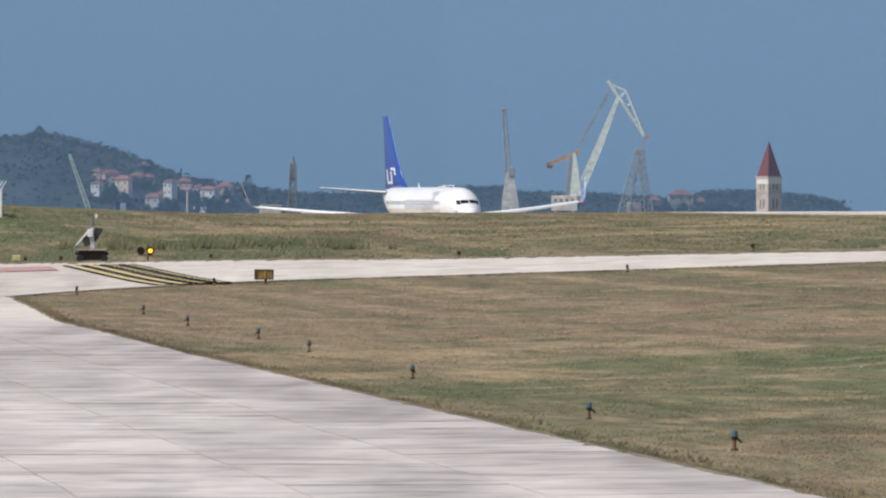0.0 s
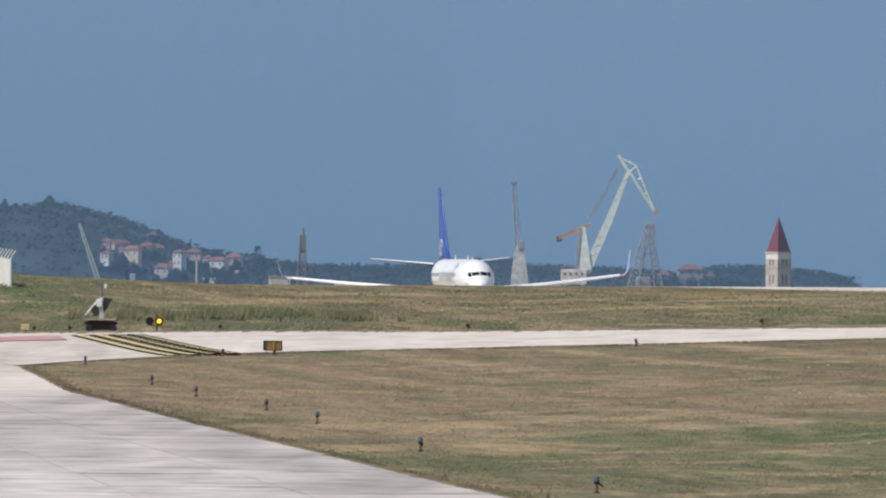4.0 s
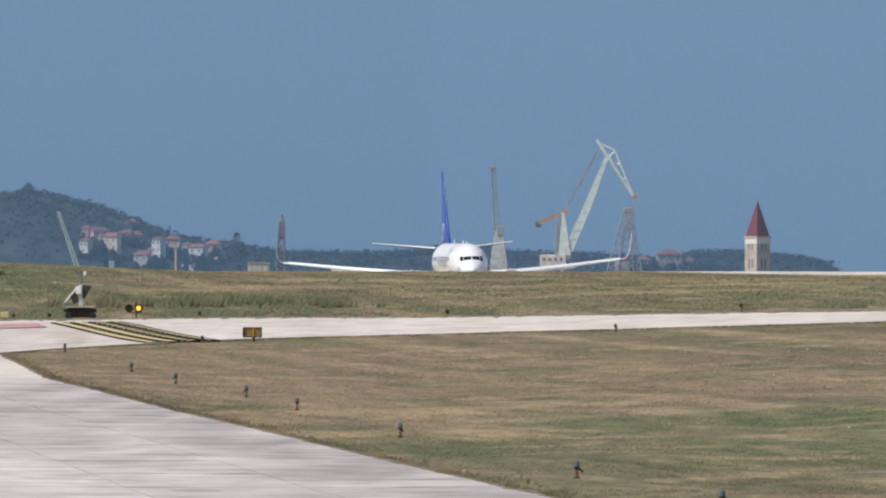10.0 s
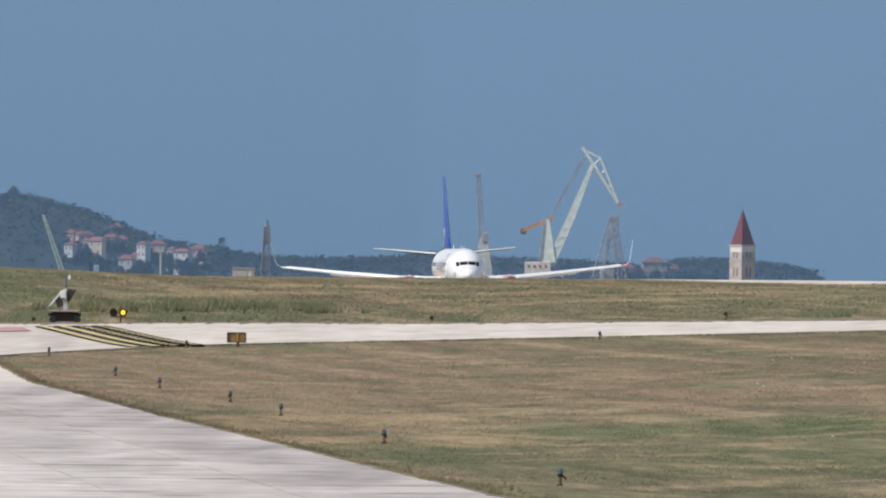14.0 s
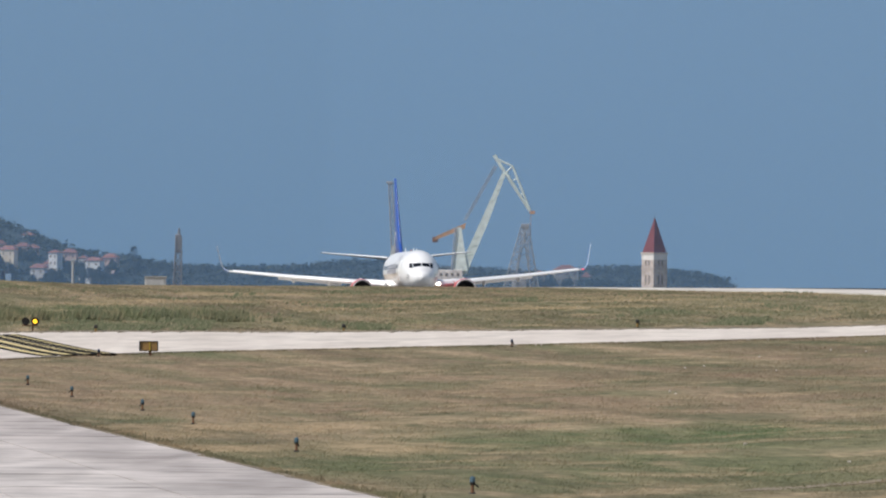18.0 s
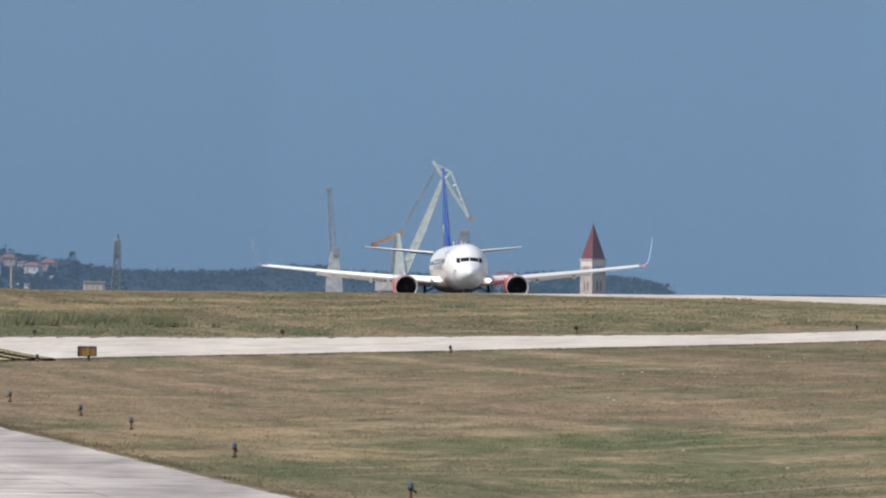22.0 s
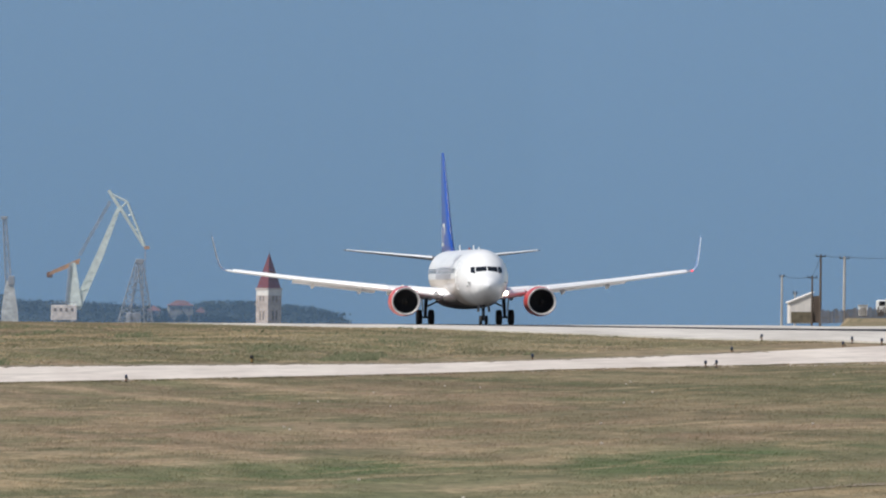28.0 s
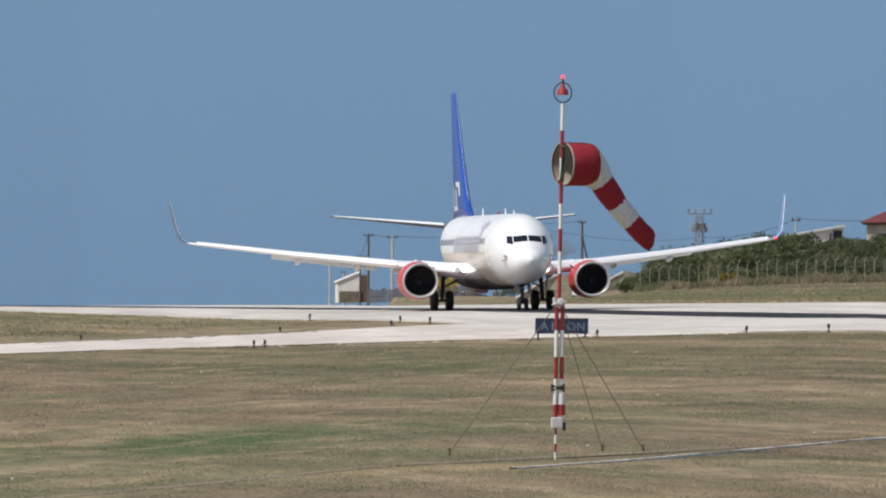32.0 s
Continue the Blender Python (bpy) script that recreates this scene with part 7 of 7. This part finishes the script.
def build_grass():
    """Blades of dry grass, ever taller towards the unmown verges."""
    rnd = random.Random(31)
    gen = np.random.default_rng(12)
    def blades_at(name, x, y, h, w, lean, material, label):
        # blades bent over by the wind
        n = len(x)
        z = ground_z(x, y) - 0.02
        a = gen.normal(0, 0.6, n)
        w = w * gen.uniform(0.6, 1.4, n)
        h = h * gen.uniform(0.5, 1.3, n)
        dx, dy = np.cos(a) * w, np.sin(a) * w
        co = np.empty((n, 3, 3))
        co[:, 0] = np.stack((x - dx, y - dy, z), 1)
        co[:, 1] = np.stack((x + dx, y + dy, z), 1)
        co[:, 2] = np.stack((x + gen.normal(0.3, 0.35, n) * lean * h, y + gen.normal(0.9, 0.25, n) * lean * h, z + h), 1)
        tagged(sheet(name, co.reshape(-1, 3).tolist(), np.arange(3 * n).reshape(-1, 3).tolist(), material), label, "grass", kind="stuff")
    def sow(name, n, place, height, width, material, label, lean=1.0):
        pts = []
        while len(pts) < n:
            p = place()
            if p is not None:
                pts.append(p)
        x, y = np.repeat(np.array(pts), 3, axis=0).T
        h = np.repeat([height(*p) for p in pts], 3)
        blades_at(name, x + gen.uniform(-1, 1, len(x)) * width, y + gen.uniform(-1, 1, len(x)) * width, h, width, lean, material, label)
    def lawn(n):
        d = 172 + 355 * gen.random(n) ** 1.35
        x = d * gen.uniform(-0.042, 0.127, n)
        edge = glide(EDGE_Y, EDGE_X, d)
        far = glide(NEAR_X, NEAR_Y, x)
        keep = (x > edge + 0.2) & (d < far - 0.7) & (x < runway_x(d) - 23.2)
        return x[keep], d[keep]
    def edge():
        if rnd.random() < 0.6:
            y = rnd.uniform(165, 515)
            return apron_edge(y) + abs(rnd.gauss(0, 0.35)) - 0.08, y
        x = rnd.uniform(-19, 54)
        return x, taxi_near(x) - abs(rnd.gauss(0, 1.2)) + 0.2
    def ridge():
        d = rnd.uniform(570, 850)
        x = d * rnd.uniform(-0.044, 0.085)
        if d < taxi_far(x) + 1 or x > runway_x(d) - 20.2 or x < -40:
            return None
        return x, d
    def weeds():
        # a taller green belt along the taxiway, and scattered clumps above it
        d = rnd.uniform(570, 605) if rnd.random() < 0.6 else rnd.uniform(605, 760)
        x = d * rnd.uniform(-0.043, 0.06)
        if d < taxi_far(x) + 1.5 or x > runway_x(d) - 21 or noise.noise((x * 0.22, d * 0.035, 9)) + rnd.gauss(0, 0.1) < (0.0 if d < 650 and -21 < x < -6 else 0.42):
            return None
        return x, d
    def reeds(low=-14.8):
        # tall stalks in clumps behind the cart
        d = 597 + abs(rnd.gauss(0, 7))
        x = rnd.uniform(low, -2.5)
        if noise.noise((x * 0.45, d * 0.06, 3)) + rnd.gauss(0, 0.12) < 0.02:
            return None
        return x, d
    def fence_foot():
        u = rnd.uniform(2030, 2530)
        y = 1180 - (u - 2040) * 0.1036 + rnd.gauss(-1.5, 3.0)
        return u / 20000 * y, y
    def bank():
        d = rnd.uniform(700, 1170)
        x = d * rnd.uniform(0.088, 0.128)
        if x < runway_x(d) + 24:
            return None
        return x, d
    x, y = lawn(330000)
    # taller where the mower has missed
    tall = np.array([noise.noise((px * 0.9, py * 0.06, 11)) + 0.6 * noise.noise((px * 2.7, py * 0.2, 5)) for px, py in zip(x.tolist(), y.tolist())])
    blades_at("grass_tufts", x, y, (0.034 + 0.028 * np.clip(tall, -0.6, 1.0)) * np.clip((y - 120) / 230, 0.7, 1.2), 0.017, 1.5, M_FIELD, "short sun-dried grass blades on the mown field")
    sow("verge_grass", 11000, edge, lambda x, y: 0.06 + (0.14 if y < 450 else 0.03) * max(0, noise.noise((x * 0.8, y * 0.16, 6))), 0.035, M_FIELD, "ragged grass along the pavement edges", 1.0)
    sow("ridge_grass", 42000, ridge, lambda x, y: 0.06 + 0.05 * noise.noise((x * 0.2, y * 0.03, 2)), 0.05, M_RIDGE_BLADES, "rough unmown grass on the low ridge", 1.2)
    sow("weed_clumps", 5200, weeds, lambda x, y: 0.15 + 0.10 * noise.noise((x * 0.3, y * 0.06, 5)), 0.07, M_WEEDS, "tall green weeds beside the taxiway", 1.5)
    sow("tall_weeds", 1000, reeds, lambda x, y: 0.42 + 0.25 * noise.noise((x * 0.5, y * 0.1, 7)), 0.045, M_WEEDS, "tall green weed stalks on the taxiway verge", 0.6)
    sow("dry_stalks", 1300, lambda: reeds(-20.5), lambda x, y: 0.55 + 0.25 * noise.noise((x * 0.7, y * 0.1, 1)), 0.035, M_RIDGE_BLADES, "tall dry straw stalks among green weeds", 0.6)
    sow("fence_grass", 2600, fence_foot, lambda x, y: 0.75 + 0.5 * noise.noise((x * 0.5, y * 0.2, 4)), 0.07, M_RIDGE_BLADES, "tall dry grass along the foot of the fence", 0.4)
    sow("bank_grass", 12000, bank, lambda x, y: 0.13, 0.09, M_RIDGE_BLADES, "dry grass on the bank below the fence", 2.0)


build_edge_lights()
build_signs()
build_concrete_fence()
windsock = build_windsock()
build_path_and_stones()
build_poles()
build_works_yard()
build_bushes()
build_bank_fence()
build_bank_house()
build_far_block()
build_grass()


build_apron()


# ---- what moves ----
PLANE_ROWS = (
    (0, -1.35, 1118.0, 0.58, -74.76),
    (0.5, -1.01, 1117.2, 0.59, -76.40),
    (1, -0.66, 1116.5, 0.60, -77.73),
    (1.5, -0.34, 1115.7, 0.60, -78.81),
    (2, -0.08, 1115.0, 0.61, -79.74),
    (2.5, 0.15, 1114.2, 0.62, -80.58),
    (4.5, 1.01, 1111.2, 0.67, -83.26),
    (5, 1.12, 1110.4, 0.68, -83.66),
    (5.5, 1.31, 1109.7, 0.70, -83.97),
    (6, 1.52, 1108.9, 0.71, -84.17),
    (6.5, 1.71, 1108.2, 0.72, -84.29),
    (7, 1.85, 1107.4, 0.73, -84.40),
    (7.5, 1.98, 1106.6, 0.75, -84.55),
    (8, 2.11, 1105.9, 0.76, -84.67),
    (8.5, 2.22, 1105.1, 0.77, -84.73),
    (9, 2.34, 1104.4, 0.78, -84.78),
    (9.5, 2.47, 1103.6, 0.80, -84.84),
    (10, 2.62, 1102.9, 0.81, -84.92),
    (10.5, 2.78, 1102.1, 0.82, -85.01),
    (11, 2.94, 1101.3, 0.84, -85.12),
    (11.5, 3.09, 1100.6, 0.85, -85.23),
    (12, 3.25, 1099.8, 0.86, -85.35),
    (12.5, 3.44, 1099.0, 0.88, -85.48),
    (13, 3.62, 1098.5, 0.89, -85.68),
    (13.5, 3.78, 1097.4, 0.91, -85.94),
    (15.5, 4.81, 1087.1, 1.04, -86.00),
    (16, 5.30, 1083.0, 1.10, -85.91),
    (16.5, 5.84, 1078.3, 1.16, -85.85),
    (17, 6.38, 1073.0, 1.25, -85.87),
    (17.5, 6.94, 1067.2, 1.34, -85.91),
    (18, 7.60, 1060.7, 1.44, -85.88),
    (18.5, 8.41, 1053.6, 1.56, -85.77),
    (19, 9.33, 1045.9, 1.68, -85.63),
    (19.5, 10.32, 1037.6, 1.79, -85.53),
    (20, 11.39, 1028.7, 1.92, -85.57),
    (20.5, 12.58, 1019.2, 2.05, -85.77),
    (21, 13.87, 1009.1, 2.17, -86.06),
    (21.5, 15.23, 998.4, 2.29, -86.35),
    (22, 16.59, 987.1, 2.43, -86.67),
    (22.5, 17.94, 975.2, 2.57, -87.01),
    (23, 19.28, 962.7, 2.69, -87.24),
    (23.5, 20.64, 949.6, 2.84, -87.18),
    (24, 22.02, 935.9, 2.99, -86.81),
    (24.5, 23.45, 921.6, 3.16, -86.33),
    (26.5, 30.50, 858.2, 3.69, -85.32),
    (27, 32.67, 840.8, 3.78, -85.65),
    (27.5, 34.91, 822.8, 3.85, -86.18),
    (28, 37.20, 804.2, 3.90, -86.74),
    (28.5, 39.49, 785.0, 3.94, -87.19),
    (29, 41.76, 765.2, 3.95, -87.38),
    (29.5, 43.99, 744.8, 3.96, -87.34),
    (30, 46.25, 723.7, 3.97, -87.21),
    (30.5, 48.58, 702.0, 3.98, -87.10),
    (31, 51.00, 679.7, 4.00, -87.09),
    (31.5, 53.57, 656.8, 4.04, -87.20),
    (32, 56.26, 633.2, 4.04, -87.42),
)


def motions():
    # the windsock veers about its pole while its limp lengths swing
    pivot = Vector((0.05, 0.0, 0.0))
    rows = ((0, 8, 4), (5, 14, -1), (10, 5, 3), (15, 12, 0), (20, 6, 4), (25, 10, 1), (29.5, 2, 13), (30.3, 3, 15), (30.7, 7, 10), (31.2, 16, -2), (31.6, 22, -9), (32, 25, -11))
    loose = (0, 0.35, 0.8, 1.0)
    for t0, at in SOCK_HEAD:
        walk(t0, [(t, Matrix.Translation(pivot) @ pose(0, 0, 0, 0, 0, veer) @ Matrix.Translation(at - pivot)) for t, veer, a in rows])
    for k, (cloth, at) in enumerate(SOCK):
        swing = []
        for t, veer, a in rows:
            back = Vector((0, 0, 0))
            for j in range(k):
                reach = SOCK[j + 1][1] - SOCK[j][1]
                back += Matrix.Rotation(radians(a * loose[j]), 3, "Y") @ reach - reach
            hung = Matrix.Translation(at + back - pivot) @ Matrix.Rotation(radians(a * loose[k]), 4, "Y")
            swing.append((t, Matrix.Translation(pivot) @ pose(0, 0, 0, 0, 0, veer) @ hung))
        walk(cloth, swing)
    # the wings bend up as they take the weight
    for wing, s in WINGS:
        root = Vector((0, 1.9 * s, 2.1))
        walk(wing, [(t, Matrix.Translation(root) @ Matrix.Rotation(radians(s * a), 4, "X") @ Matrix.Translation(-root)) for t, a in ((0, -0.5), (13, -0.5), (18, -0.6), (22, -0.6), (26, -0.1), (29, 0.55), (32, 0.5))])
    walk(airliner, [(t, pose(x, y, z, float(glide((0, 13, 19, 23, 30, 32), (0.95, 0.95, 0.75, 0.55, 0.6, 0.9), t)), -float(glide((0, 13, 16, 18, 24, 26.5, 28, 32), (0, 0, 0.35, 0.6, 0.7, 0.35, 0.12, 0.08), t)), rz)) for t, x, y, z, rz in PLANE_ROWS])


motions()
